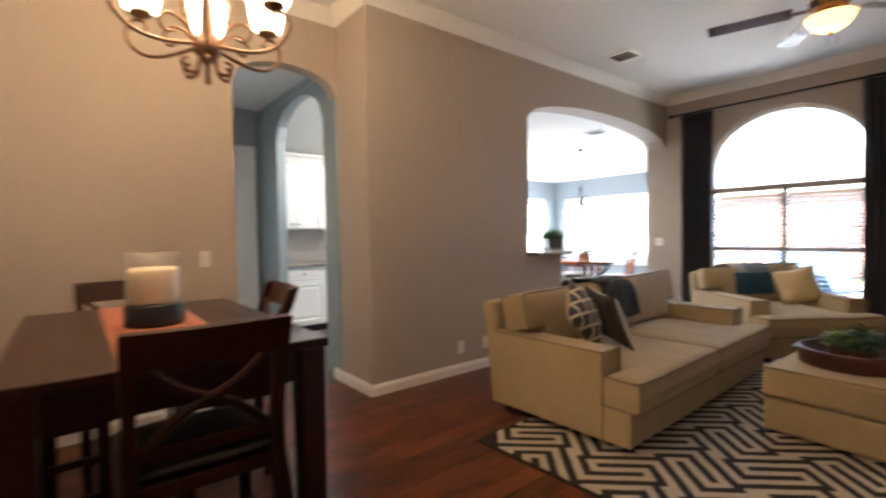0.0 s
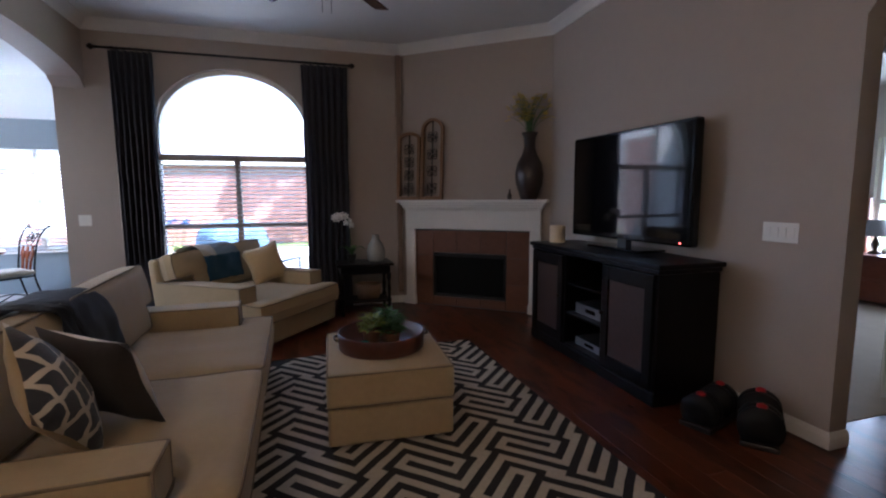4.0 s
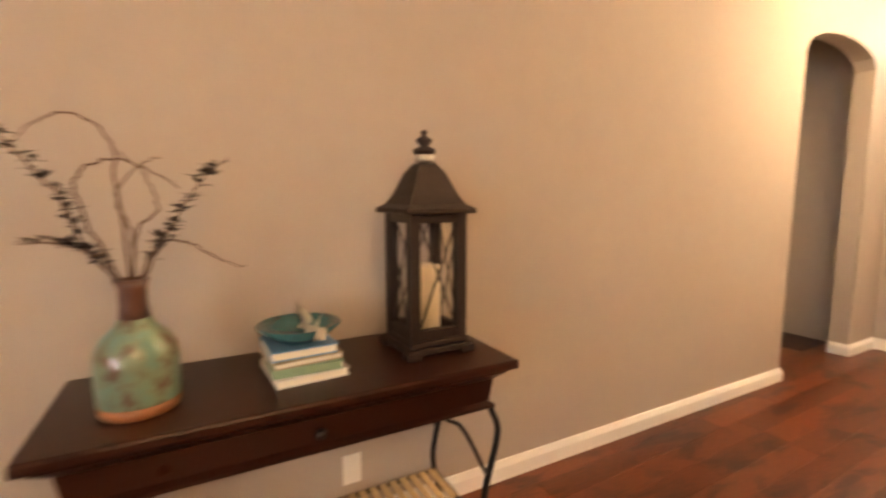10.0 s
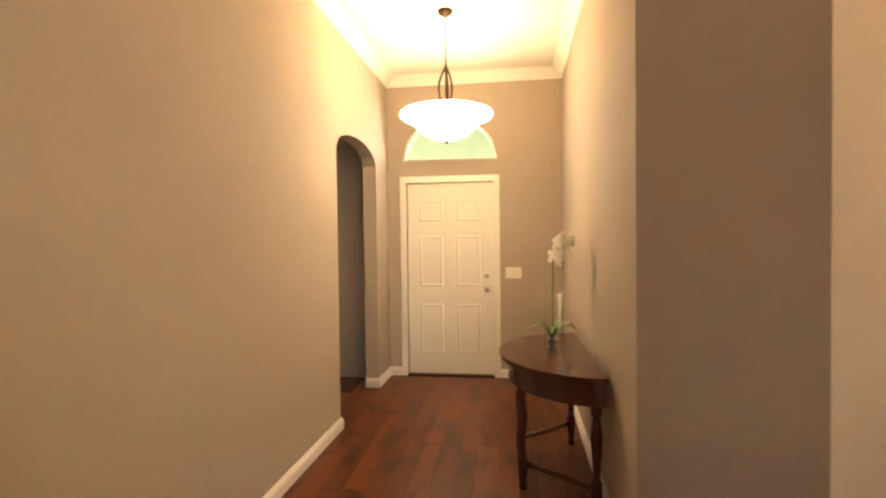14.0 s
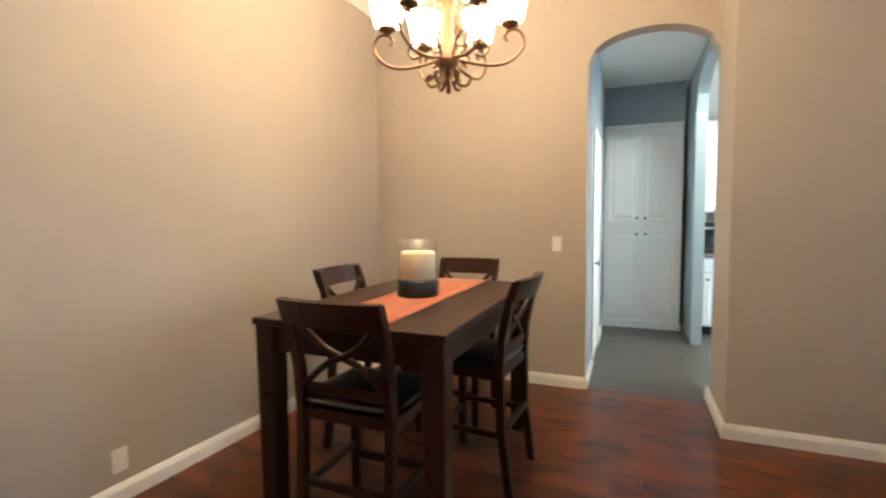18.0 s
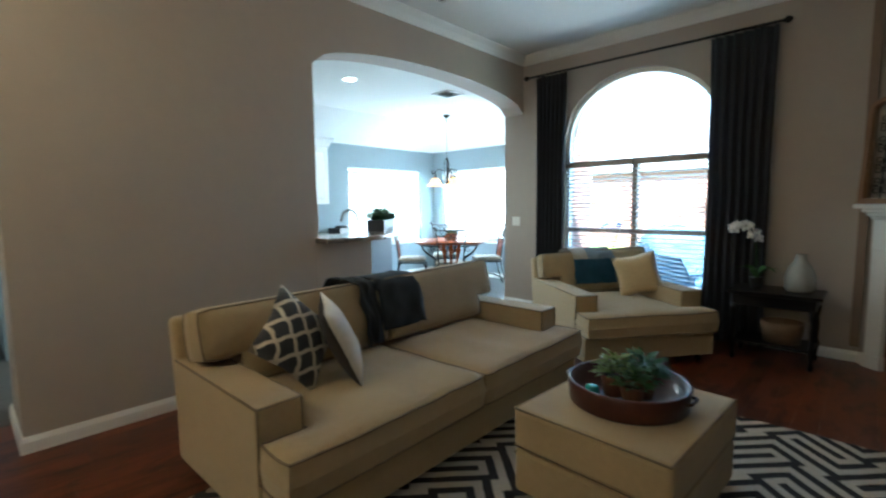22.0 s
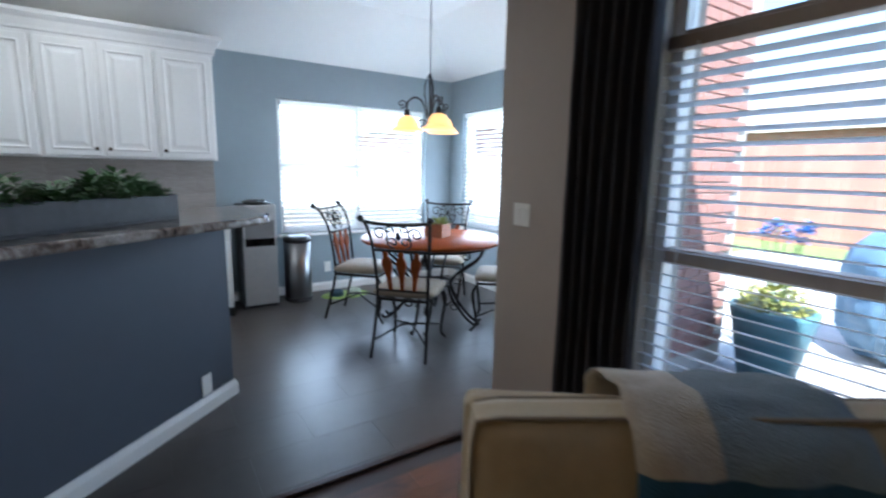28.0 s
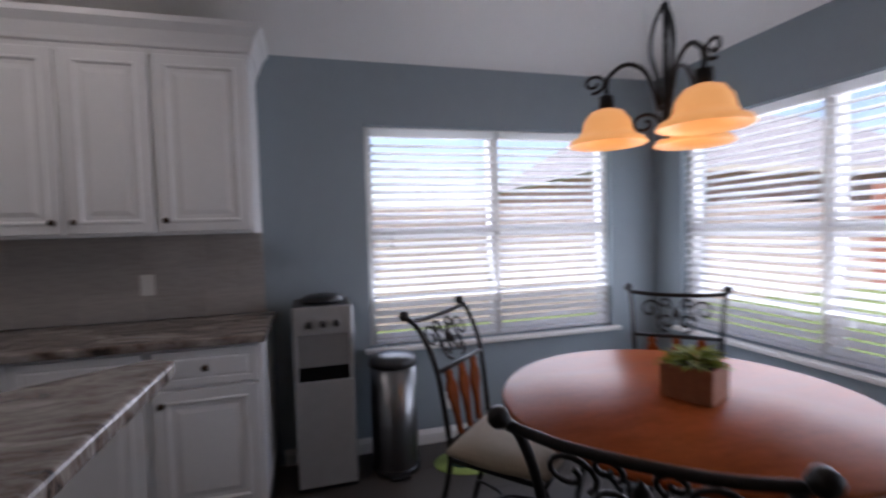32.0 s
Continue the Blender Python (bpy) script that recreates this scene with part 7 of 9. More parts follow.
# one crown moulding runs along all the wall cabinets and returns at their end
CABC = [(-0.02, 2.215), (0.006, 2.215), (0.010, 2.25), (0.022, 2.256), (0.026, 2.275), (0.045, 2.325), (0.068, 2.352), (0.074, 2.358), (0.076, 2.385), (-0.02, 2.385)]
cc = thing("cabinet_crown", pose(0, 0, 0), "white painted crown moulding on top of the wall cabinets", "moulding")
crown_bm, prev = bmesh.new(), None
for corner, (ox, oy) in (((WX + 0.32, 1.66), (1, 0)), ((WX + 0.32, 5.33), (1, 1)), ((WX + 0.004, 5.33), (0, 1))):
    ring = [crown_bm.verts.new((corner[0] + ox * o, corner[1] + oy * o, z)) for o, z in CABC]
    if prev:
        for k in range(len(ring)):
            crown_bm.faces.new((prev[k], prev[(k + 1) % len(ring)], ring[(k + 1) % len(ring)], ring[k]))
    prev = ring
bmesh.ops.recalc_face_normals(crown_bm, faces=crown_bm.faces)
part("moulding", crown_bm, M_CAB, cc)
part("cover_board", bmbox(WX, WX + 0.30, 1.66, 5.31, 2.372, 2.384), M_CAB, cc)


def base_cab(y0, y1, n, label):
    ob = thing("base_cabinet", pose(WX, (y0 + y1) / 2, 0, 0, 0, 90), label, "cabinet", "lower kitchen cabinets")
    w = y1 - y0
    part("body", bmbox(-w / 2, w / 2, -0.56, 0, 0.10, 0.875), M_CAB, ob)
    part("toe_kick", bmbox(-w / 2, w / 2, -0.50, 0, 0, 0.10), M_BLACK, ob)
    dw = w / n
    for i in range(n):
        x0 = -w / 2 + i * dw + 0.015
        x1 = x0 + dw - 0.03
        cab_door(ob, x0, x1, 0.70, 0.86, -0.56, ((x0 + x1) / 2, 0.78), "drawer")
        cab_door(ob, x0, x1, 0.12, 0.685, -0.56, (x0 + 0.035, 0.63))
    return ob


base_cab(4.90, 5.36, 1, "white base cabinet with a drawer and a panelled door")
base_cab(3.9, 4.895, 2, "white base cabinet with drawers and panelled doors")
base_cab(2.3, 3.895, 3, "white base cabinet with drawers and panelled doors")
base_cab(1.66, 2.295, 1, "white base cabinet with a drawer and a panelled door")


def granite():
    """Polished grey granite with pale clouds, dark veins and flecks."""
    m = mat("grey_granite", (0.33, 0.31, 0.29), 0.18, var=0.25, scale=8, spec=0.35)
    n, li = m.node_tree.nodes, m.node_tree.links
    co = n.new("ShaderNodeTexCoord")
    mp = n.new("ShaderNodeMapping")
    mp.inputs["Rotation"].default_value, mp.inputs["Scale"].default_value = (0, 0, -0.74), (5.0, 1.6, 2.5)
    li.new(co.outputs["Object"], mp.inputs["Vector"])
    t1, t2 = n.new("ShaderNodeTexNoise"), n.new("ShaderNodeTexNoise")
    t1.inputs["Scale"].default_value, t1.inputs["Detail"].default_value, t1.inputs["Distortion"].default_value = 2.6, 6, 1.4
    t2.inputs["Scale"].default_value, t2.inputs["Detail"].default_value = 26, 4
    for t in (t1, t2):
        li.new(mp.outputs[0], t.inputs["Vector"])
    ad = n.new("ShaderNodeMath")
    ad.operation, ad.inputs[1].default_value = "MULTIPLY_ADD", 0.35
    li.new(t2.outputs["Fac"], ad.inputs[0])
    li.new(t1.outputs["Fac"], ad.inputs[2])
    rp = n.new("ShaderNodeValToRGB")
    el = rp.color_ramp.elements
    el[0].position, el[0].color = 0.46, (0.03, 0.024, 0.022, 1)
    el[1].position, el[1].color = 0.92, (0.42, 0.385, 0.35, 1)
    for p, c in ((0.56, (0.13, 0.095, 0.075, 1)), (0.66, (0.21, 0.175, 0.15, 1)), (0.78, (0.30, 0.265, 0.235, 1))):
        e2 = el.new(p)
        e2.color = c
    li.new(ad.outputs[0], rp.inputs[0])
    li.new(rp.outputs[0], n["Principled BSDF"].inputs["Base Color"])
    return m


M_GRANITE = granite()
ct = solid("worktop", bmbox(-5.99 - 0.03, -5.40, 1.655, 5.385, 0.877, 0.915, 0.008), M_GRANITE, "polished grey granite worktop along the kitchen wall", "worktop")
# bar top on the half wall: a slab that turns across the corner
ndir = Vector((0.735, 0.678, 0))
adir = Vector((-0.678, 0.735, 0))


def slab(pts, z0, z1, bev=0.01):
    b = bmesh.new()
    f = b.faces.new([b.verts.new((*p, z0)) for p in pts])
    r = bmesh.ops.extrude_face_region(b, geom=[f])
    for v in [g for g in r["geom"] if isinstance(g, bmesh.types.BMVert)]:
        v.co.z = z1
    bmesh.ops.recalc_face_normals(b, faces=b.faces)
    bmesh.ops.bevel(b, geom=b.edges[:], offset=bev, segments=3, affect="EDGES", profile=0.5)
    return b


K0, K1 = Vector((XW, 3.84, 0)), Vector((KX, KY, 0))
o1 = K0 + ndir * 0.17 + adir * 0.03
pts = [(-2.62, 3.30), (-2.62, 3.86), (o1.x, o1.y), (-3.63, 5.265), (-3.69, 5.30), (-4.40, 5.30), (-4.43, 5.24), tuple((K1 - ndir * 0.30 - adir * 0.05)[:2]),
       tuple((K0 - ndir * 0.30 + adir * 0.1)[:2]), (-3.16, 3.55), (-3.16, 3.30)]
solid("bar_top", slab(pts, 1.037, 1.077), M_GRANITE, "polished grey granite bar top on the half wall", "worktop")
# lower counter behind the bar
lc = thing("sink_cabinet", pose(0, 0, 0), "white base cabinet run behind the bar with a granite top", "cabinet")
c0, c1 = K0 - ndir * 0.135 + adir * 0.35, K1 - ndir * 0.135 - adir * 0.02
q0, q1 = c0 - ndir * 0.55, c1 - ndir * 0.55
b = bmesh.new()
f = b.faces.new([b.verts.new((p.x, p.y, 0.10)) for p in (c0, c1, q1, q0)])
r = bmesh.ops.extrude_face_region(b, geom=[f])
for v in [g for g in r["geom"] if isinstance(g, bmesh.types.BMVert)]:
    v.co.z = 0.875
bmesh.ops.recalc_face_normals(b, faces=b.faces)
part("body", b, M_CAB, lc)
part("worktop", slab([tuple(p[:2]) for p in (c0, c1 + adir * 0.02, q1 + adir * 0.02 - ndir * 0.03, q0 - ndir * 0.03)], 0.877, 0.915, 0.006), M_GRANITE, lc, "polished grey granite")
M_GUN = mat("dark_brushed_nickel", (0.22, 0.22, 0.22), 0.3, metal=1.0, var=0.15, scale=8, stretch=(20, 20, 1))
mid = (c0 + c1) / 2 - ndir * 0.10 - adir * 0.24
fc = thing("kitchen_faucet", Matrix.Translation((mid.x, mid.y, 0.915)) @ pose(0, 0, 0, 0, 0, 42), "dark nickel gooseneck kitchen faucet at the sink", "faucet")
part("spout", tube(curve([(0, 0, 0.0), (0, 0, 0.22), (-0.03, 0, 0.34), (-0.10, 0, 0.38), (-0.17, 0, 0.34), (-0.19, 0, 0.25)], 8), 0.013, 10), M_GUN, fc)
part("base", lathe([(0.027, 0), (0.027, 0.01), (0.017, 0.03), (0.015, 0.06)], 16), M_GUN, fc)
part("lever", tube([(0, 0.015, 0.05), (0.01, 0.06, 0.075)], 0.006, 8), M_GUN, fc)
# planter box on the bar
M_GALV = mat("grey_galvanised_metal", (0.055, 0.057, 0.06), 0.6, metal=0.2, var=0.3, scale=8, bump=0.05, bscale=30)
pc = (K0 + K1) / 2 + adir * 0.02
pl = thing("planter_box", Matrix.Translation((pc.x, pc.y, 1.078)) @ pose(0, 0, 0, 0, 0, math.degrees(math.atan2(adir.y, adir.x))), "long grey metal planter box of leafy herbs on the bar", "planter")
part("bottom", bmbox(-0.46, 0.46, -0.085, 0.085, 0, 0.0118), M_GALV, pl)
for x0, x1, y0, y1 in ((-0.46, 0.46, -0.085, -0.077), (-0.46, 0.46, 0.077, 0.085), (-0.46, -0.452, -0.077, 0.077), (0.452, 0.46, -0.077, 0.077)):
    part("side_panel", bmbox(x0, x1, y0, y1, 0.012, 0.115, 0.002), M_GALV, pl)
part("soil", bmbox(-0.45, 0.45, -0.076, 0.076, 0.012, 0.10), M_SOIL, pl)
for i, (x, r, h) in enumerate(((-0.33, 0.12, 0.15), (-0.20, 0.14, 0.12), (-0.02, 0.11, 0.07), (0.13, 0.13, 0.11), (0.24, 0.15, 0.13), (0.37, 0.10, 0.07))):
    part("herb_clump", turned(foliage(230, r, h, 0.05, 20 + i, wide=0.65), pose(x, 0, 0.105)), M_LEAF, pl, "leafy green herb")

# backsplash of long stone-look tiles
M_SPLASH = mat("grey_stone_tile", (0.40, 0.365, 0.33), 0.3, var=0.32, scale=7, per=0.3, stretch=(1, 0.35, 3))
sp = thing("backsplash", pose(0, 0, 0), "pale grey stone tile backsplash behind the worktop", "backsplash")
part("grout_bed", bmbox(WX, WX + 0.004, 1.66, 5.33, 0.916, 1.369), mat("pale_grout", (0.36, 0.33, 0.30), 0.9, var=0.1, scale=20), sp)
me = mesh_from("splash_tile", bmbox(0, 0.008, 0.0, 0.3015, 0.0, 0.1493, 0.0008, seg=1), M_SPLASH)
half = mesh_from("splash_tile", bmbox(0, 0.008, 0.0, 0.1505, 0.0, 0.1493, 0.0008, seg=1), M_SPLASH)
for r in range(3):
    off = (0.0, 0.152)[r % 2]
    if off:
        shared("splash_tile", half, sp, pose(WX + 0.002, 1.6966, 0.918 + r * 0.1505))
    for k in range(-2, 10):
        yy = 2.302 + off + k * 0.3027
        if yy + 0.30 < (5.18 if off else 5.335):
            shared("splash_tile", me, sp, pose(WX + 0.002, yy, 0.918 + r * 0.1505))
    if off:
        shared("splash_tile", half, sp, pose(WX + 0.002, 5.181, 0.918 + r * 0.1505))

# coffee maker at the end of the worktop
cm = thing("coffee_maker", pose(-5.86, 1.675, 0.916), "black and steel coffee maker at the end of the worktop", "coffee maker")
M_CMB = mat("appliance_black", (0.012, 0.012, 0.013), 0.3, var=0.2, scale=20, spec=0.4)
part("base", bmbox(0, 0.27, 0, 0.17, 0.0, 0.035, 0.006), M_CMB, cm)
part("water_tank", bmbox(0, 0.09, 0.004, 0.166, 0.036, 0.25, 0.008), M_CMB, cm)
part("brew_head", bmbox(0, 0.25, 0.002, 0.168, 0.251, 0.345, 0.014), M_CMB, cm)
part("trim_band", bmbox(0.251, 0.253, 0.012, 0.158, 0.262, 0.285), M_STEEL, cm, "brushed steel band")
cj = part("carafe", turned(lathe([(0, 0.037), (0.058, 0.037), (0.066, 0.06), (0.066, 0.12), (0.05, 0.165), (0.045, 0.175), (0.041, 0.175), (0.046, 0.162), (0.062, 0.118), (0.062, 0.062), (0, 0.045)], 22), pose(0.175, 0.085, 0)), M_GLASS, cm, "glass carafe")
part("lid", turned(lathe([(0, 0.176), (0.046, 0.176), (0.044, 0.19), (0, 0.196)], 18), pose(0.175, 0.085, 0)), M_CMB, cj)
part("handle", tube(curve([(0.22, 0.085, 0.17), (0.262, 0.085, 0.165), (0.27, 0.085, 0.12), (0.24, 0.085, 0.075)], 5), 0.008, 8), M_CMB, cj)
# pantry at the end of the passage
pt = thing("pantry_cabinet", pose(-5.60, 1.03, 0, 0, 0, 90), "tall white two-door pantry cabinet at the end of the passage", "cabinet")
part("body", bmbox(-0.43, 0.43, 0.0, 0.40, 0.09, 2.36), M_CAB, pt)
part("plinth", bmbox(-0.44, 0.44, -0.03, 0.40, 0.0, 0.09, 0.004), M_CAB, pt)
part("crown", bmbox(-0.435, 0.435, -0.03, 0.40, 2.361, 2.40, 0.008), M_CAB, pt)
for s in (-1, 1):
    x0, x1 = sorted((s * 0.004, s * 0.40))
    for z0, z1, kz in ((0.12, 1.20, 1.12), (1.24, 2.32, 1.31)):
        d = cab_door(pt, x0, x1, z0, z1, 0.0)
        part("knob", turned(lathe([(0.006, 0), (0.006, 0.012), (0.016, 0.018), (0.014, 0.028), (0, 0.03)], 12), pose(s * 0.045, -0.02, kz, 90, 0, 0)), M_BRONZE, d, "dark bronze knob")
# recessed lights in the kitchen ceiling; southern three added, unseen, to brighten the passage
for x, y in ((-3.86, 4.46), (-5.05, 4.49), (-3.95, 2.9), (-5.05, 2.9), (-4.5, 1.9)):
    rl = thing("recessed_light", pose(x, y, HK - 0.001), "round recessed ceiling light, lit, one of two real and three added", "lamp")
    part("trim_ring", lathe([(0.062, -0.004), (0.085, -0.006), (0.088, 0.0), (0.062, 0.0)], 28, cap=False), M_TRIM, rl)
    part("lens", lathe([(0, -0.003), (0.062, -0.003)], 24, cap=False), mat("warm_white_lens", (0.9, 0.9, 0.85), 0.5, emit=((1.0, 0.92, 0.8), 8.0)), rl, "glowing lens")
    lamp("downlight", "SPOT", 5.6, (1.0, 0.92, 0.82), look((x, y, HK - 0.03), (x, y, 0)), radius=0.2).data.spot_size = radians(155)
vent2 = copy_thing(vent, pose(-3.55, 5.75, HK - 0.001))

# ---------------------------------------------------------------- breakfast nook
wc = thing("water_cooler", pose(-5.83, 5.64, 0, 0, 0, 90), "black and silver bottom-loading water cooler against the wall", "water cooler")
part("cabinet", bmbox(-0.155, 0.155, -0.16, 0.17, 0.0, 0.98, 0.012), M_BLACK, wc)
M_SILVER = mat("satin_silver_plastic", (0.46, 0.45, 0.43), 0.42, metal=0.45, var=0.08, scale=5)
part("front_door", bmbox(-0.15, 0.15, -0.178, -0.161, 0.03, 0.59, 0.006), M_SILVER, wc, "satin silver door")
part("upper_panel", bmbox(-0.15, 0.15, -0.178, -0.161, 0.835, 0.98, 0.006), M_SILVER, wc, "satin silver panel")
part("splash_panel", bmbox(-0.13, 0.13, -0.170, -0.161, 0.665, 0.834), mat("grey_plastic", (0.20, 0.195, 0.19), 0.5, var=0.08), wc, "grey recessed panel")
for s in (-1, 1):
    part("side_rib", bmbox(*sorted((s * 0.13, s * 0.15)), -0.178, -0.161, 0.592, 0.834, 0.003), M_SILVER, wc)
part("drip_recess", bmbox(-0.129, 0.129, -0.168, -0.161, 0.592, 0.664), M_SCREEN, wc)
for k, x in enumerate((-0.07, 0.0, 0.07)):
    part("tap", turned(lathe([(0.018, 0), (0.018, 0.02), (0.011, 0.03), (0.011, 0.05), (0, 0.052)], 12), pose(x, -0.178, 0.89, 90, 0, 0)), M_BLACK, wc, "black tap knob")
part("top_cap", lathe([(0.11, 0.98), (0.115, 1.0), (0.08, 1.02), (0, 1.025)], 24), M_BLACK, wc)
tc = thing("trash_can", pose(-5.80, 6.02, 0, 0, 0, 90), "tall stainless steel step bin with a black lid", "trash can")
part("can", lathe([(0.13, 0.03), (0.132, 0.035), (0.132, 0.60), (0.0, 0.60)], 32), M_GUN, tc, "brushed stainless body")
part("base_ring", lathe([(0, 0), (0.138, 0), (0.138, 0.032), (0, 0.033)], 32), M_BLACK, tc)
part("lid", lathe([(0.136, 0.60), (0.138, 0.62), (0.13, 0.645), (0.06, 0.662), (0, 0.664)], 32), M_BLACK, tc, "black lid")
part("pedal", bmbox(-0.05, 0.05, -0.18, -0.12, 0.012, 0.022, 0.004), M_BLACK, tc)
M_GREENMAT = mat("lime_green_mat", (0.33, 0.46, 0.12), 0.7, var=0.25, scale=10)
solid("feeding_mat", turned(lathe([(0, 0), (0.20, 0), (0.20, 0.004), (0, 0.005)], 32), Matrix.Diagonal((0.8, 1.25, 1, 1))), M_GREENMAT, "oval lime green feeding mat on the tile floor", "mat", pose(-5.72, 6.48, 0.0))
for y, c, nm in ((6.39, (0.03, 0.08, 0.12), "dark blue"), (6.58, (0.45, 0.50, 0.40), "pale green")):
    solid("pet_bowl", lathe([(0, 0), (0.075, 0), (0.068, 0.05), (0.062, 0.052), (0.05, 0.018), (0, 0.015)], 24), mat("bowl_plastic", c, 0.4, var=0.1), f"{nm} pet bowl on the feeding mat", "bowl", pose(-5.72, y, 0.006))

NTX, NTY = -4.52, 6.82
nt = thing("round_table", pose(NTX, NTY, 0), "round cherry wood breakfast table on scrolled iron legs", "table")
part("tabletop", lathe([(0, 0.725), (0.58, 0.725), (0.605, 0.735), (0.61, 0.748), (0.60, 0.76), (0, 0.762)], 56), M_CHERRY, nt, "polished cherry wood top")
part("rim_ring", tube([(0.50 * math.cos(a), 0.50 * math.sin(a), 0.70) for a in np.linspace(0, 2 * math.pi, 49)[:-1]], 0.012, 6, closed=True), M_IRON, nt)
for k in range(4):
    m = pose(0, 0, 0, 0, 0, 90 * k + 45)
    for off in (-0.055, 0.055):
        part("leg", tube([m @ (p + Vector((0, off, 0))) for p in curve([(0.46, 0, 0.70), (0.40, 0, 0.58), (0.20, 0, 0.42), (0.18, 0, 0.28), (0.30, 0, 0.10), (0.40, 0, 0.02), (0.44, 0, 0.045)], 6)], 0.012, 8), M_IRON, nt, "curved iron leg")
    for zz, rr in ((0.60, 0.05), (0.15, 0.05)):
        part("scroll", tube([m @ (Vector((0.30 if zz > 0.3 else 0.20, 0, zz)) + p) for p in scroll(rr, 1.4, 0.6)], 0.007, 6), M_IRON, nt)
part("hub_ring", tube([(0.19 * math.cos(a), 0.19 * math.sin(a), 0.36) for a in np.linspace(0, 2 * math.pi, 33)[:-1]], 0.009, 6, closed=True), M_IRON, nt)
M_SEAT = mat("taupe_seat_fabric", (0.31, 0.25, 0.175), 0.9, var=0.12, scale=10, bump=0.3, bscale=250, sheen=0.2)


def iron_chair(m):
    """A wrought iron chair with scrolled crest, wooden splats and a padded seat; back at +y."""
    ob = thing("iron_chair", m, "wrought iron chair with scrolled crest, wooden splats and taupe seat", "chair", "chairs round the breakfast table")
    part("seat", turned(cushion(0.46, 0.44, 0.085, 0.45), pose(0, -0.01, 0.42)), M_SEAT, ob, "taupe padded seat")
    part("seat_rail", tube([(-0.20, -0.20, 0.415), (0.20, -0.20, 0.415), (0.18, 0.19, 0.415), (-0.18, 0.19, 0.415)], 0.011, 6, closed=True), M_IRON, ob)
    for s in (-1, 1):
        part("back_post", tube(curve([(s * 0.20, 0.30, 0.006), (s * 0.19, 0.24, 0.22), (s * 0.185, 0.20, 0.42), (s * 0.19, 0.215, 0.62), (s * 0.205, 0.25, 0.82), (s * 0.22, 0.31, 0.95), (s * 0.235, 0.36, 1.0)], 6), 0.0115, 8), M_IRON, ob)
        part("finial", turned(lathe([(0, -0.022), (0.018, -0.012), (0.024, 0.004), (0.014, 0.02), (0, 0.024)], 12), pose(s * 0.238, 0.372, 1.005, 60, 0, 0)), M_IRON, ob)
        part("front_leg", tube(curve([(s * 0.20, -0.20, 0.41), (s * 0.215, -0.235, 0.33), (s * 0.195, -0.215, 0.18), (s * 0.19, -0.205, 0.07), (s * 0.215, -0.25, 0.012)], 6), 0.011, 8), M_IRON, ob)
        part("stretcher", tube(curve([(s * 0.195, -0.21, 0.13), (s * 0.06, 0.0, 0.19), (0, 0.05, 0.20 + 0.004 * s), (-s * 0.06, 0.10, 0.19), (-s * 0.19, 0.265, 0.13)], 5), 0.008, 6), M_IRON, ob)
    part("crest_rail", tube(curve([(-0.23, 0.35, 0.985), (-0.1, 0.362, 0.972), (0.1, 0.362, 0.972), (0.23, 0.35, 0.985)], 6), 0.011, 8), M_IRON, ob)
    part("mid_rail", tube([(-0.20, 0.24, 0.775), (0.20, 0.24, 0.775)], 0.010, 8), M_IRON, ob)
    part("low_rail", tube([(-0.185, 0.20, 0.485), (0.185, 0.20, 0.485)], 0.009, 8), M_IRON, ob)
    for s in (-1, 1):
        for cx, cz, r, st, tn in ((0.125, 0.90, 0.055, 2.2, 1.3), (0.045, 0.84, 0.045, 0.2, -1.3), (0.055, 0.93, 0.032, 3.4, 1.1)):
            line = [Vector((s * (cx + p.x), 0.24 + (cz + p.z - 0.775) * 0.56, cz + p.z)) for p in scroll(r, tn, st)]
            part("crest_scroll", tube(line, 0.006, 6), M_IRON, ob)
    part("crest_leaf", turned(lathe([(0, -0.04), (0.02, -0.01), (0.012, 0.02), (0, 0.045)], 10), pose(0, 0.30, 0.885, -28, 0, 0)), M_IRON, ob)
    for x in (-0.085, 0.0, 0.085):
        b = bmesh.new()
        last2 = None
        for t, w2 in ((0, 0.012), (0.25, 0.015), (0.45, 0.022), (0.62, 0.036), (0.74, 0.034), (0.86, 0.016), (0.93, 0.02), (1, 0.012)):
            z = 0.49 + 0.28 * t
            y = 0.20 + 0.04 * t
            xx = x * (1 + 0.35 * t)
            ring = [b.verts.new((xx + a2 * w2, y + c2 * 0.008, z)) for a2, c2 in ((-1, -1), (1, -1), (1, 1), (-1, 1))]
            if last2:
                for k in range(4):
                    b.faces.new((last2[k], last2[(k + 1) % 4], ring[(k + 1) % 4], ring[k]))
            else:
                b.faces.new(ring)
            last2 = ring
        b.faces.new(last2)
        bmesh.ops.recalc_face_normals(b, faces=b.faces)
        part("splat", b, M_CHERRY, ob, "cherry wood splat")
    return ob


def chair_at(ang, dist, twist=0):
    a = math.radians(ang)
    return pose(NTX + dist * math.cos(a), NTY + dist * math.sin(a), 0, 0, 0, ang - 90 + twist)


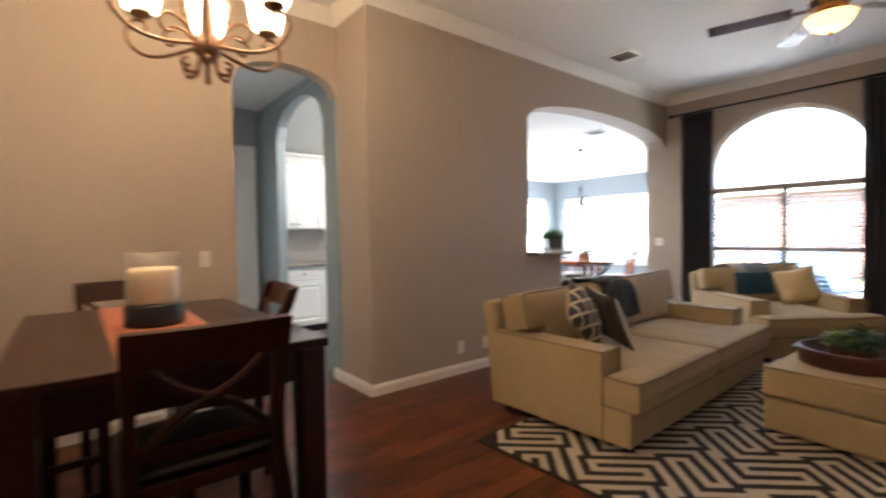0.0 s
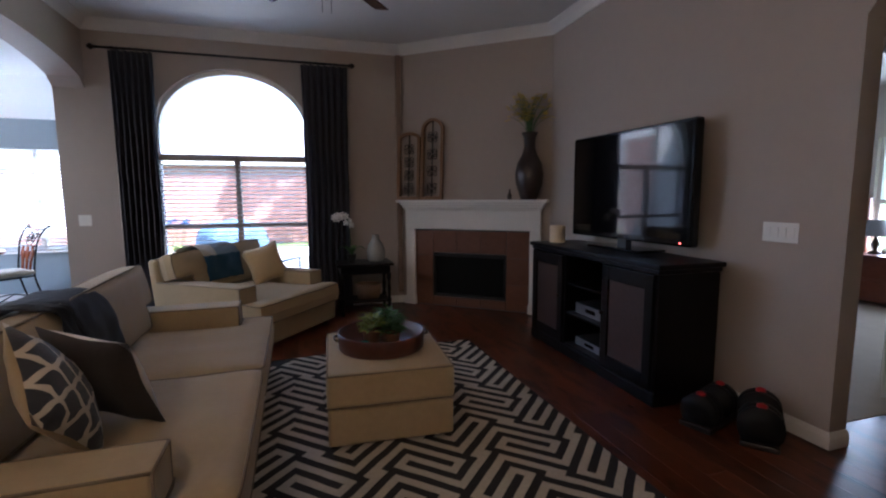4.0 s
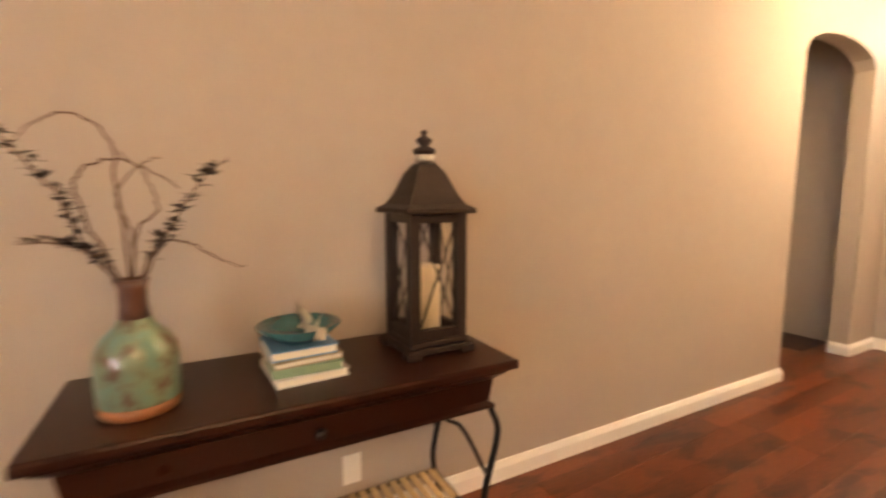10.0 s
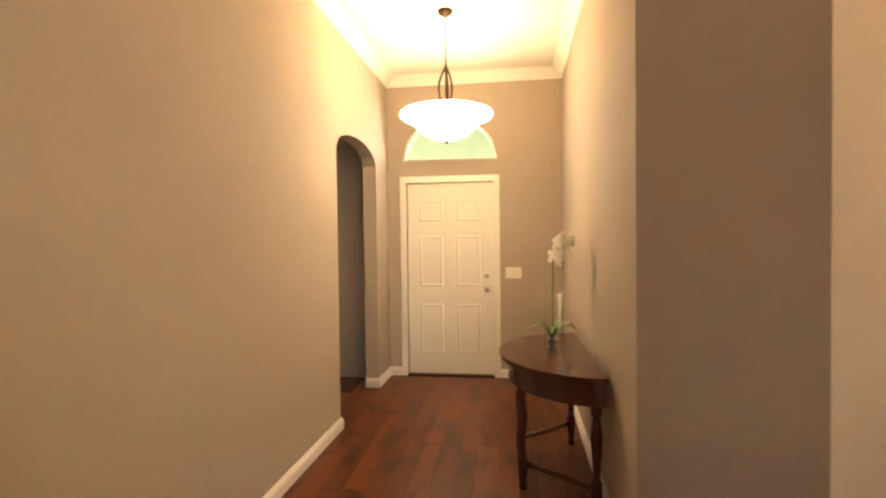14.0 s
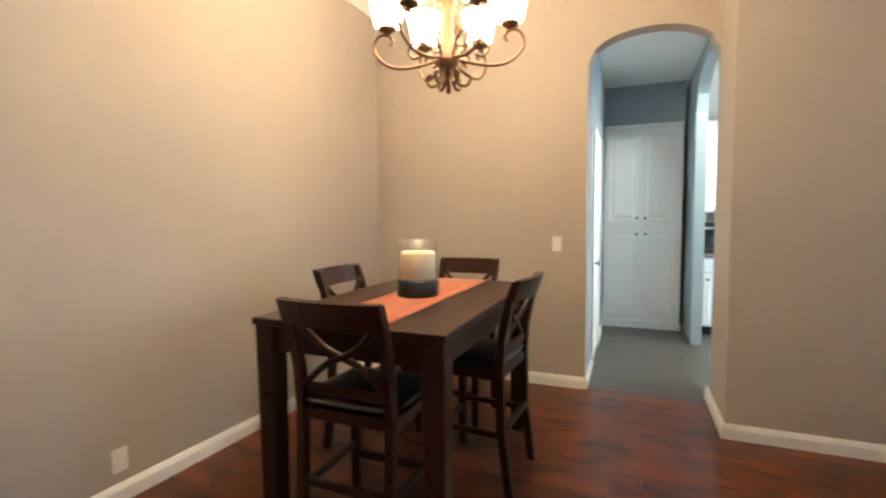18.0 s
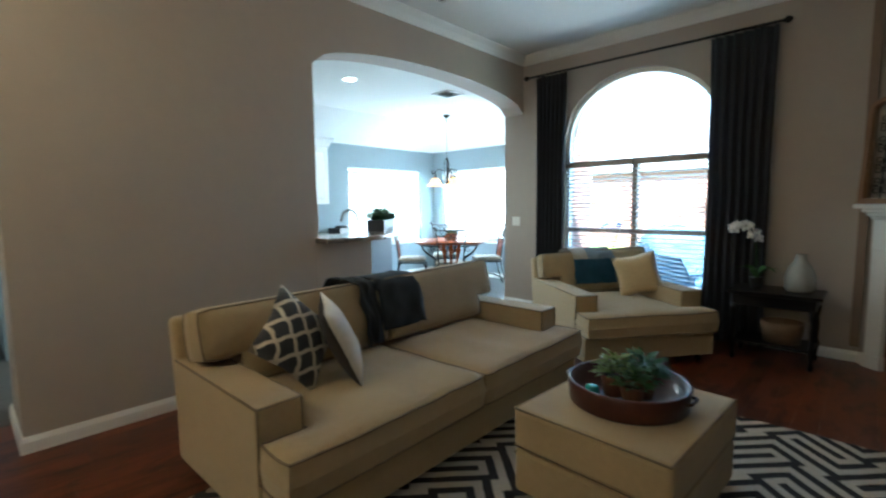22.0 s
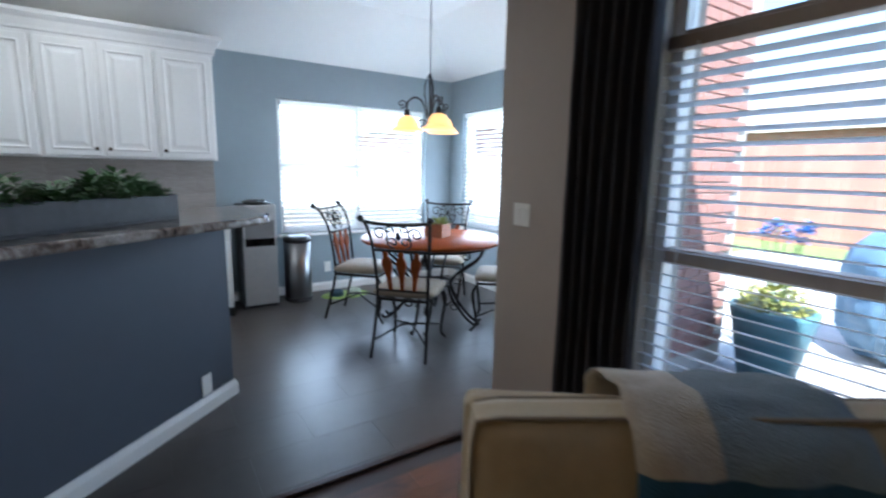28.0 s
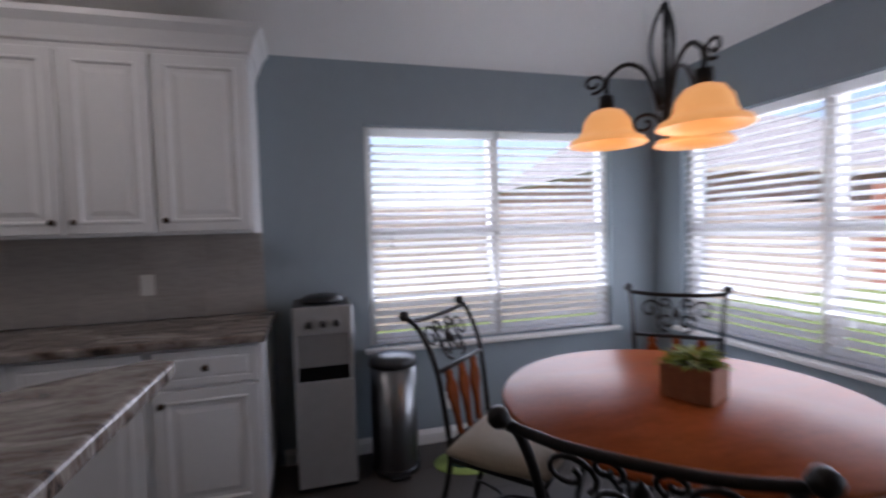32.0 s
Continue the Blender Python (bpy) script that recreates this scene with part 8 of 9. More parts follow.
c1 = iron_chair(chair_at(-46, 0.62))
copy_thing(c1, chair_at(-136, 0.62))
copy_thing(c1, chair_at(48, 0.62))
copy_thing(c1, chair_at(138, 0.60))
cr = thing("planter_crate", pose(NTX + 0.03, NTY + 0.04, 0.763, 0, 0, 25), "small wooden crate of succulents on the breakfast table", "planter")
M_CRATE = mat("red_brown_crate_wood", (0.27, 0.10, 0.045), 0.6, var=0.3, scale=10, bump=0.2, bscale=40)
for x0, x1, y0, y1 in ((-0.085, 0.085, -0.075, -0.065), (-0.085, 0.085, 0.065, 0.075), (-0.085, -0.075, -0.064, 0.064), (0.075, 0.085, -0.064, 0.064)):
    part("board", bmbox(x0, x1, y0, y1, 0, 0.115, 0.002), M_CRATE, cr)
part("soil", bmbox(-0.074, 0.074, -0.064, 0.064, 0.002, 0.10), M_SOIL, cr)
part("succulent_clump", turned(foliage(120, 0.075, 0.06, 0.07, 31, wide=0.28), pose(0, 0, 0.10)), M_LEAF2, cr, "pointed green succulents")

# nook pendant with three amber shades
NPX, NPY = -4.52, 6.78
npd = thing("nook_chandelier", pose(NPX, NPY, 0.04), "wrought iron chandelier with three lit amber glass bells", "chandelier")
part("canopy", lathe([(0.015, HK - 0.09), (0.05, HK - 0.065), (0.055, HK - 0.041)], 18), M_IRON, npd)
part("chain", tube([(0, 0, 2.02), (0, 0, HK - 0.08)], 0.004, 6), M_IRON, npd)
part("stem", lathe([(0, 1.60), (0.012, 1.61), (0.016, 1.66), (0.009, 1.72), (0.009, 2.03), (0.014, 2.05), (0, 2.06)], 12), M_IRON, npd)
for k in range(3):
    m = pose(0, 0, 0, 0, 0, 120 * k + 231) @ Matrix.Diagonal((1.22, 1.22, 1, 1))
    part("cage_bar", tube([m @ p for p in curve([(0.005, 0, 2.05), (0.03, 0, 1.98), (0.038, 0, 1.90), (0.02, 0, 1.80), (0.012, 0, 1.72)], 6)], 0.006, 6), M_IRON, npd)
    part("arm", tube([m @ p for p in curve([(0.015, 0, 1.70), (0.05, 0, 1.83), (0.10, 0, 1.87), (0.145, 0, 1.84), (0.155, 0, 1.80), (0.152, 0, 1.76)], 7)], 0.008, 8), M_IRON, npd, "scrolled iron arm")
    part("arm_scroll", tube([m @ (Vector((0.19, 0, 1.82)) + p) for p in scroll(0.035, 1.3, 3.0)], 0.006, 6), M_IRON, npd)
    part("lower_scroll", tube([m @ (Vector((0.055, 0, 1.66)) + p) for p in scroll(0.04, 1.3, 1.8)], 0.006, 6), M_IRON, npd)
    c = m @ Vector((0.155, 0, 0.02))
    part("socket", turned(lathe([(0.018, 1.695), (0.026, 1.705), (0.024, 1.745), (0.01, 1.75)], 14), pose(c.x, c.y, 0.025)), M_IRON, npd)
    part("glass_bell", turned(lathe([(0.028, 1.70), (0.055, 1.69), (0.078, 1.66), (0.086, 1.625), (0.098, 1.606), (0.124, 1.594), (0.134, 1.578), (0.128, 1.574), (0.10, 1.592), (0.078, 1.615), (0.070, 1.652), (0.05, 1.683), (0.024, 1.695)], 28, cap=False), pose(c.x, c.y, 0.025)), M_AMBER, npd, "lit amber glass bell")

# ---------------------------------------------------------------- bedroom beyond the door
M_SHEET = mat("blue_bedding", (0.18, 0.30, 0.52), 0.9, var=0.2, scale=8, bump=0.4, bscale=90, sheen=0.3)
M_BEDWOOD = mat("cherry_bed_wood", (0.16, 0.045, 0.02), 0.3, var=0.3, scale=7, coat=0.3)
bed = thing("bed", pose(5.25, 5.52, 0, 0, 0, 0), "cherry wooden bed with rumpled blue bedding", "bed")
part("headboard", bmbox(1.0, 1.08, -0.85, 0.85, 0.10, 1.31, 0.02), M_BEDWOOD, bed)
part("side_rail", bmbox(-1.0, 1.0, -0.84, -0.79, 0.22, 0.40, 0.008), M_BEDWOOD, bed)
part("side_rail", bmbox(-1.0, 1.0, 0.79, 0.84, 0.22, 0.40, 0.008), M_BEDWOOD, bed)
part("footboard", bmbox(-1.06, -1.0, -0.85, 0.85, 0.10, 0.55, 0.015), M_BEDWOOD, bed)
for x in (-1.03, 1.04):
    for y in (-0.82, 0.82):
        part("leg", bmbox(x - 0.035, x + 0.035, y - 0.035, y + 0.035, 0.0, 0.12), M_BEDWOOD, bed)
part("mattress", turned(cushion(1.98, 1.56, 0.28, 0.15), pose(0, 0, 0.36)), M_WHITEP, bed)
part("comforter", turned(cushion(1.75, 1.74, 0.34, 0.5, cuts=14, wrinkle=0.05, seed=4), pose(-0.05, 0, 0.42)), M_SHEET, bed, "rumpled blue comforter")
for y in (-0.42, 0.42):
    part("pillow", turned(pillow(0.62, 0.2), pose(0.72, y, 0.66, 0, -35, 0)), M_SHEET, bed, "blue pillow")
ns = thing("nightstand", pose(6.06, 4.33, 0, 0, 0, -90), "dark cherry wooden nightstand beside the bed", "nightstand")
part("body", bmbox(-0.26, 0.26, -0.22, 0.22, 0.06, 0.59, 0.008), M_BEDWOOD, ns)
part("top", bmbox(-0.28, 0.28, -0.24, 0.24, 0.591, 0.62, 0.006), M_BEDWOOD, ns)
for z in (0.09, 0.34):
    part("drawer", bmbox(-0.235, 0.235, -0.236, -0.221, z, z + 0.22, 0.006), M_BEDWOOD, ns)
for x in (-0.22, 0.22):
    for y in (-0.18, 0.18):
        part("foot", bmbox(x - 0.03, x + 0.03, y - 0.03, y + 0.03, 0, 0.06), M_BEDWOOD, ns)
tl = thing("table_lamp", pose(6.06, 4.46, 0.621), "table lamp with a grey shade on the nightstand", "lamp")
part("base", lathe([(0, 0), (0.07, 0), (0.07, 0.015), (0.02, 0.04), (0.045, 0.12), (0.015, 0.20), (0.01, 0.26)], 18), M_BRONZE, tl)
part("shade", lathe([(0.13, 0.22), (0.09, 0.42), (0.087, 0.42), (0.127, 0.22)], 24, cap=False), mat("grey_lampshade", (0.30, 0.30, 0.31), 0.9, var=0.1), tl)

# ---------------------------------------------------------------- outdoors
M_GRASS = mat("lawn_grass", (0.15, 0.21, 0.06), 0.95, var=0.4, scale=1.5, bump=0.8, bscale=60)
M_PATIO = mat("patio_concrete", (0.42, 0.40, 0.37), 0.9, var=0.15, scale=3, bump=0.2, bscale=40)
# bleached boards, base colour raised further to carry the sun's brightness
M_FENCEB = mat("bleached_sunlit_board", (0.46, 0.39, 0.34), 0.85, var=0.3, scale=6, per=0.6, bump=0.3, bscale=40, stretch=(6, 6, 0.7))
M_FENCE = mat("red_stained_fence_board", (0.40, 0.185, 0.135), 0.85, var=0.3, scale=6, per=0.6, bump=0.3, bscale=40, stretch=(6, 6, 0.7))
M_DOWN = mat("dark_bronze_paint", (0.05, 0.045, 0.042), 0.5, var=0.15, scale=10)
M_ROOF = mat("grey_shingle", (0.28, 0.27, 0.27), 0.9, var=0.3, scale=5, bump=0.6, bscale=40)
M_STUCCO = mat("cream_siding", (0.62, 0.57, 0.48), 0.8, var=0.06, scale=4)


def brick_material():
    """Red brick courses with pale mortar, for walls seen from afar."""
    m = mat("red_brick", (0.35, 0.13, 0.085), 0.85, var=0.2)
    n, li = m.node_tree.nodes, m.node_tree.links
    co, mp, bt = n.new("ShaderNodeTexCoord"), n.new("ShaderNodeMapping"), n.new("ShaderNodeTexBrick")
    mp.inputs["Rotation"].default_value = (radians(90), 0, 0)
    li.new(co.outputs["Object"], mp.inputs["Vector"])
    li.new(mp.outputs[0], bt.inputs["Vector"])
    bt.inputs["Color1"].default_value, bt.inputs["Color2"].default_value, bt.inputs["Mortar"].default_value = (0.38, 0.15, 0.11, 1), (0.48, 0.22, 0.17, 1), (0.45, 0.42, 0.38, 1)
    bt.inputs["Scale"].default_value, bt.inputs["Brick Width"].default_value, bt.inputs["Row Height"].default_value, bt.inputs["Mortar Size"].default_value = 1.0, 0.21, 0.073, 0.009
    li.new(bt.outputs["Color"], n["Principled BSDF"].inputs["Base Color"])
    return m


M_BRICK = brick_material()
M_BRICKP = mat("red_brick_piece", (0.34, 0.18, 0.145), 0.85, var=0.2, scale=10, per=0.8, bump=0.4, bscale=50)
M_MORTAR = mat("mortar", (0.42, 0.39, 0.35), 0.95, var=0.15, scale=20)
setting("ground", bmbox(-160, 160, -160, 160, -0.35, -0.17), M_GRASS, "green lawn that reaches the horizon", "ground")
setting("patio", bmbox(-2.88, 4.5, 6.62, 15.0, -0.34, -0.12), M_PATIO, "pale concrete patio behind the window", "patio")
setting("patio_path", bmbox(-5.4, -2.884, 8.52, 15.0, -0.34, -0.122), M_PATIO, "pale concrete paving behind the nook", "patio")
# brick outer face of the nook beside the arched window, facing east
wb = tagged(new("wall_outer_brick"), "red brick outer wall of the breakfast nook", "wall", "", "structure")
part("mortar_core", bmbox(-2.90, -2.872, 7.62, 8.49, -0.3, 2.53), M_MORTAR, wb)
me = mesh_from("brick", bmbox(0, 0.018, 0.0, 0.195, 0.0, 0.062, 0.003, seg=1), M_BRICKP)
half = mesh_from("brick", bmbox(0, 0.018, 0.0, 0.092, 0.0, 0.062, 0.003, seg=1), M_BRICKP)
for r in range(34):
    y = 7.623
    if r % 2:
        shared("brick", half, wb, pose(-2.874, y, 0.05 + r * 0.0725))
        y += 0.103
    while y + 0.19 < 8.49:
        shared("brick", me, wb, pose(-2.874, y, 0.05 + r * 0.0725))
        y += 0.206
# white boards between the window and the brick
ob = tagged(new("trim_outer_boards"), "white painted outer boards beside the brick wall", "trim", "", "structure")
part("sheathing", bmbox(-2.91, -2.876, 6.63, 7.615, -0.3, 2.80), M_TRIM, ob)
part("frieze_board", bmbox(-2.91, -2.872, 7.62, 8.49, 2.535, 2.80), M_TRIM, ob)
for y0, y1 in ((6.86, 6.94), (7.10, 7.16), (7.41, 7.49)):
    part("batten", bmbox(-2.875, -2.85, y0, y1, -0.3, 2.78, 0.004), M_TRIM, ob)
ds = thing("downspout", pose(-2.84, 7.59, 0), "dark bronze downspout beside the brick", "downspout")
part("pipe", bmbox(-0.03, 0.03, -0.025, 0.025, -0.05, 2.72, 0.008), M_DOWN, ds)
for z in (0.5, 1.5, 2.4):
    part("bracket", bmbox(-0.034, 0.034, -0.029, 0.029, z, z + 0.03, 0.004), M_DOWN, ds)
part("outlet", turned(bmbox(-0.03, 0.16, -0.025, 0.025, -0.03, 0.03, 0.008), pose(0.0, 0, -0.06, 0, 20, 0)), M_DOWN, ds)
setting("roof_nook", bmbox(-6.6, -2.92, 6.6, 8.26, 2.95, 3.05), M_ROOF, "grey shingle roof edge over the nook", "roof")
setting("roof_house", bmbox(-6.6, 7.4, -5.0, 6.75, 3.36, 3.46), M_ROOF, "grey shingle roof of the house", "roof")
setting("fascia", bmbox(-6.6, -2.92, 8.262, 8.30, 2.88, 3.08), M_STUCCO, "cream roof fascia", "roof")
setting("wall_outer_south", bmbox(-6.3, -0.5, -1.62, -1.46, -0.3, 3.4), M_BRICK)
setting("wall_outer_west", bmbox(-6.4, -6.25, -1.6, 5.7, -0.3, 3.3), M_BRICK)


def fence(name, p0, p1, h, near, material, label):
    """A cedar board fence; boards that the windows look at are pieces of their own."""
    ob = tagged(new(name), label, "fence", "", "structure")
    a, b2 = Vector((*p0, 0)), Vector((*p1, 0))
    d = (b2 - a).normalized()
    ang = math.degrees(math.atan2(d.y, d.x))
    ob.matrix_basis = Matrix.Translation((a.x, a.y, -0.17)) @ pose(0, 0, 0, 0, 0, ang)
    n = int((b2 - a).length / 0.147)
    me2 = mesh_from("board", bmbox(0, 0.14, 0, 0.018, 0, h, 0.004, seg=1), material)
    rest = bmesh.new()
    for i in range(n):
        if near[0] <= i * 0.147 <= near[1]:
            shared("board", me2, ob, pose(i * 0.147, 0, 0))
        else:
            bmbox(i * 0.147, i * 0.147 + 0.14, 0, 0.018, 0, h, bm=rest)
    if len(rest.verts):
        part("far_boards", rest, material, ob)
    for z in (0.3, h - 0.35):
        part("rail", bmbox(0, n * 0.147, 0.02, 0.06, z, z + 0.09), material, ob)
    return ob


fence("fence_west", (-10.2, -2), (-10.2, 17), 1.85, (5, 15.5), M_FENCEB, "bleached cedar board fence beside the yard, brightened as in sun")
fence("fence_north", (-10.2, 17), (9, 17), 2.2, (0.5, 18), M_FENCE, "red-stained board fence behind the yard")


def house(name, x, y, w, d, h, rise, m, label):
    ob = thing(name, Matrix.Translation((x, y, -0.17)) @ m, label, "house")
    part("wall", bmbox(-w / 2, w / 2, -d / 2, d / 2, 0, h), M_BRICK, ob)
    b = bmesh.new()
    e2 = 0.45
    v = [b.verts.new(p) for p in ((-w / 2 - e2, -d / 2 - e2, h), (w / 2 + e2, -d / 2 - e2, h), (w / 2 + e2, d / 2 + e2, h), (-w / 2 - e2, d / 2 + e2, h), (-w / 2 + d * 0.4, 0, h + rise), (w / 2 - d * 0.4, 0, h + rise))]
    for q in ((0, 1, 5, 4), (1, 2, 5), (2, 3, 4, 5), (3, 0, 4), (3, 2, 1, 0)):
        b.faces.new([v[i] for i in q])
    part("roof", b, M_ROOF, ob)
    part("fascia", bmbox(-w / 2 - e2, w / 2 + e2, -d / 2 - e2 - 0.02, -d / 2 - e2, h - 0.16, h + 0.02), M_STUCCO, ob)
    for i in range(int(w // 4)):
        xx = -w / 2 + 2 + i * 4
        wn2 = part("window", bmbox(xx - 0.55, xx + 0.55, -d / 2 - 0.04, -d / 2 - 0.001, 0.9, 2.2), M_TRIM, ob)
        part("pane", bmbox(xx - 0.48, xx + 0.48, -d / 2 - 0.05, -d / 2 - 0.041, 0.97, 2.13), M_SCREEN, wn2)
    return ob


house("neighbour_house", -1.0, 26.0, 18, 9, 3.0, 2.6, Matrix.Identity(4), "red brick single-storey house with a grey roof behind the fence")
house("neighbour_house", -18.0, 21.5, 16, 9, 3.0, 2.8, pose(0, 0, 0, 0, 0, 90), "red brick single-storey house with a grey roof beside the yard")

# covered patio things
M_COVER = mat("blue_grey_cover", (0.10, 0.17, 0.25), 0.7, var=0.2, scale=5, bump=0.3, bscale=30)
M_STONEPOT = mat("teal_planter_glaze", (0.10, 0.22, 0.25), 0.5, var=0.2, scale=8)


def covered(m, w, d, h, label):
    b = cushion(w, d, h, 0.35, cuts=8, wrinkle=0.06, seed=w)
    return solid("covered_furniture", b, M_COVER, label, "patio furniture", m)


covered(pose(-1.95, 9.8, -0.12, 0, 0, 35), 1.1, 0.75, 1.05, "patio grill under a blue-grey cover")
pch = thing("patio_chair", pose(-1.25, 8.15, -0.12, 0, 0, 145), "dark blue-grey slatted patio lounge chair", "chair")
for sx in (-1, 1):
    part("side_frame", tube(curve([(sx * 0.32, -0.55, 0.02), (sx * 0.32, -0.5, 0.30), (sx * 0.32, 0.1, 0.27), (sx * 0.32, 0.45, 0.75)], 6), 0.018, 8), M_COVER, pch)
    part("arm_rest", bmbox(sx * 0.32 - 0.03, sx * 0.32 + 0.03, -0.42, 0.28, 0.50, 0.525, 0.006), M_COVER, pch)
    part("back_leg", tube([(sx * 0.32, 0.22, 0.51), (sx * 0.32, 0.30, 0.0)], 0.018, 8), M_COVER, pch)
    part("arm_post", tube([(sx * 0.32, -0.38, 0.30), (sx * 0.32, -0.38, 0.51)], 0.016, 8), M_COVER, pch)
me = mesh_from("slat", bmbox(-0.31, 0.31, -0.03, 0.03, -0.008, 0.008, 0.003, seg=1), M_COVER)
for k in range(8):
    shared("slat", me, pch, pose(0, -0.47 + k * 0.078, 0.30 - 0.004 * k))
for k in range(7):
    shared("slat", me, pch, pose(0, 0.16 + k * 0.044, 0.33 + k * 0.066, 56, 0, 0))
pp = thing("patio_planter", pose(-2.53, 8.45, -0.12), "round teal patio planter with a flowering shrub", "planter")
part("pot", lathe([(0, 0), (0.17, 0), (0.25, 0.42), (0.27, 0.50), (0.275, 0.53), (0.24, 0.53), (0, 0.48)], 24), M_STONEPOT, pp)
part("shrub", turned(foliage(420, 0.27, 0.26, 0.07, 41, wide=0.6), pose(0, 0, 0.49)), mat("yellow_green_leaf", (0.30, 0.30, 0.07), 0.7, var=0.4, scale=20), pp, "yellow-green leafy shrub")
fl = bmesh.new()
for k in range(9):
    a = k * 2.4
    p = Vector((0.13 * math.cos(a) - 0.02, 0.13 * math.sin(a) + 0.05, 1.06 + 0.05 * math.sin(3 * a)))
    tube(curve([(p.x * 0.2, p.y * 0.2, 0.5), (p.x * 0.7, p.y * 0.7, 0.85), p], 4), 0.004, 4, fl)
part("flower_stem", fl, M_LEAF, pp)
fl = bmesh.new()
for k in range(9):
    a = k * 2.4
    merge(fl, turned(foliage(26, 0.05, 0.05, 0.05, 60 + k, wide=0.8), pose(0.13 * math.cos(a) - 0.02, 0.13 * math.sin(a) + 0.05, 1.05 + 0.05 * math.sin(3 * a))))
part("flowers", fl, mat("blue_petals", (0.05, 0.16, 0.42), 0.7, var=0.3, scale=20), pp, "blue flowers on tall stems")
pb = thing("patio_table", pose(0.9, 11.2, -0.12), "blue metal patio table", "table")
part("tabletop", lathe([(0, 0.70), (0.55, 0.70), (0.55, 0.73), (0, 0.73)], 32), M_COVER, pb)
for k in range(4):
    part("leg", turned(tube([(0.40, 0, 0.70), (0.46, 0, 0.0)], 0.018, 6), pose(0, 0, 0, 0, 0, 45 + 90 * k)), M_COVER, pb)


def tree(m, h, r, seed, label):
    """A tapered trunk with limbs and a ragged crown of leaf clumps."""
    rnd2 = random.Random(seed)
    ob = thing("tree", m, label, "tree")
    part("trunk", tube(curve([(0, 0, 0), (0.05, 0.02, h * 0.25), (-0.04, 0.05, h * 0.5), (0, 0, h * 0.8)], 5), 0.16, 8, r1=0.05), M_TWIG, ob)
    lb, lf = bmesh.new(), bmesh.new()
    for k in range(9):
        a = rnd2.uniform(0, 6.28)
        z0 = h * rnd2.uniform(0.35, 0.75)
        tip = Vector((math.cos(a) * r * rnd2.uniform(0.5, 0.95), math.sin(a) * r * rnd2.uniform(0.5, 0.95), z0 + h * rnd2.uniform(0.1, 0.3)))
        tube(curve([(0, 0, z0), (tip.x * 0.5, tip.y * 0.5, (z0 + tip.z) / 2 + 0.1), tip], 4), 0.05, 6, lb, r1=0.015)
        for _ in range(3):
            c = tip + Vector((rnd2.uniform(-1, 1), rnd2.uniform(-1, 1), rnd2.uniform(-0.6, 0.8))) * r * 0.35
            merge(lf, turned(foliage(110, r * 0.4, r * 0.3, 0.28, rnd2.randint(0, 9999), wide=0.55), Matrix.Translation(c)))
    part("limb_system", lb, M_TWIG, ob)
    part("crown", lf, M_LEAF, ob, "green leaves")
    return ob


tree(pose(1.5, 15.5, -0.17), 6.0, 1.9, 3, "leafy green tree by the fence")

# made-up slab outside: blocks sun and sky, gives the fanlight its tone
setting("porch_ceiling", bmbox(-1.5, 3.5, -8.6, -4.93, 2.80, 2.92), mat("blue_grey_fanlight_tone", (0.135, 0.125, 0.24), 0.7, var=0.08, scale=4))

# ---------------------------------------------------------------- lamps that the place has
lamp("bulb_chandelier", "POINT", 5.3, WARM, pose(CHX, CHY, CHZ + 0.50), radius=0.16)
lamp("bulb_hall_pendant", "POINT", 2.3, WARM, pose(0.99, -3.35, 2.43), radius=0.05)
lamp("bulb_fan", "POINT", 0.35, WARM, pose(FX, FY, 2.59), radius=0.1)
lamp("bulb_nook", "POINT", 0.84, (1, 0.6, 0.3), pose(NPX, NPY, 1.54), radius=0.12)

# ---------------------------------------------------------------- floor pieces
PW = 0.127
mes = {}
rnd = random.Random(2)
count = 0
rest = []
xs = np.arange(-3.31, 3.44, PW)
for col, x in enumerate(xs):
    y = -4.66 + rnd.uniform(-0.9, 0)
    while y < 6.33:
        ln = rnd.choice((0.6, 0.9, 1.2))
        y0, y1 = max(y, -4.67), min(y + ln, 6.34)
        y += ln
        if y1 - y0 < 0.08:
            continue
        xm = x + PW / 2
        inside = (XH - 0.05 < xm < 3.42 and y0 < -1.2) or (xm > -3.35 and y1 > -1.35) or (xm > -2.9)
        if xm < XW:
            y1 = min(y1, YA)
        if not inside or y1 - y0 < 0.05 or (xm > XE + 0.14 and not (-4.6 < y0 < -2.5 or 0.4 < y0 < 2.39)):
            continue
        key = round(y1 - y0, 3)
        # pieces that the walk passes close by
        if -1.8 < xm < 1.9 and -3.9 < y0 < 1.9 and count < 300:
            count += 1
            if key not in mes:
                mes[key] = mesh_from("plank", bmbox(0.0004, PW - 0.0004, 0.0004, key - 0.0004, -0.012, 0.0, 0.0012, seg=1), M_FLOOR)
            shared("plank", mes[key], floor, pose(x, y0, 0))
        else:
            rest.append((x + 0.0004, x + PW - 0.0004, y0 + 0.0004, y1 - 0.0004))


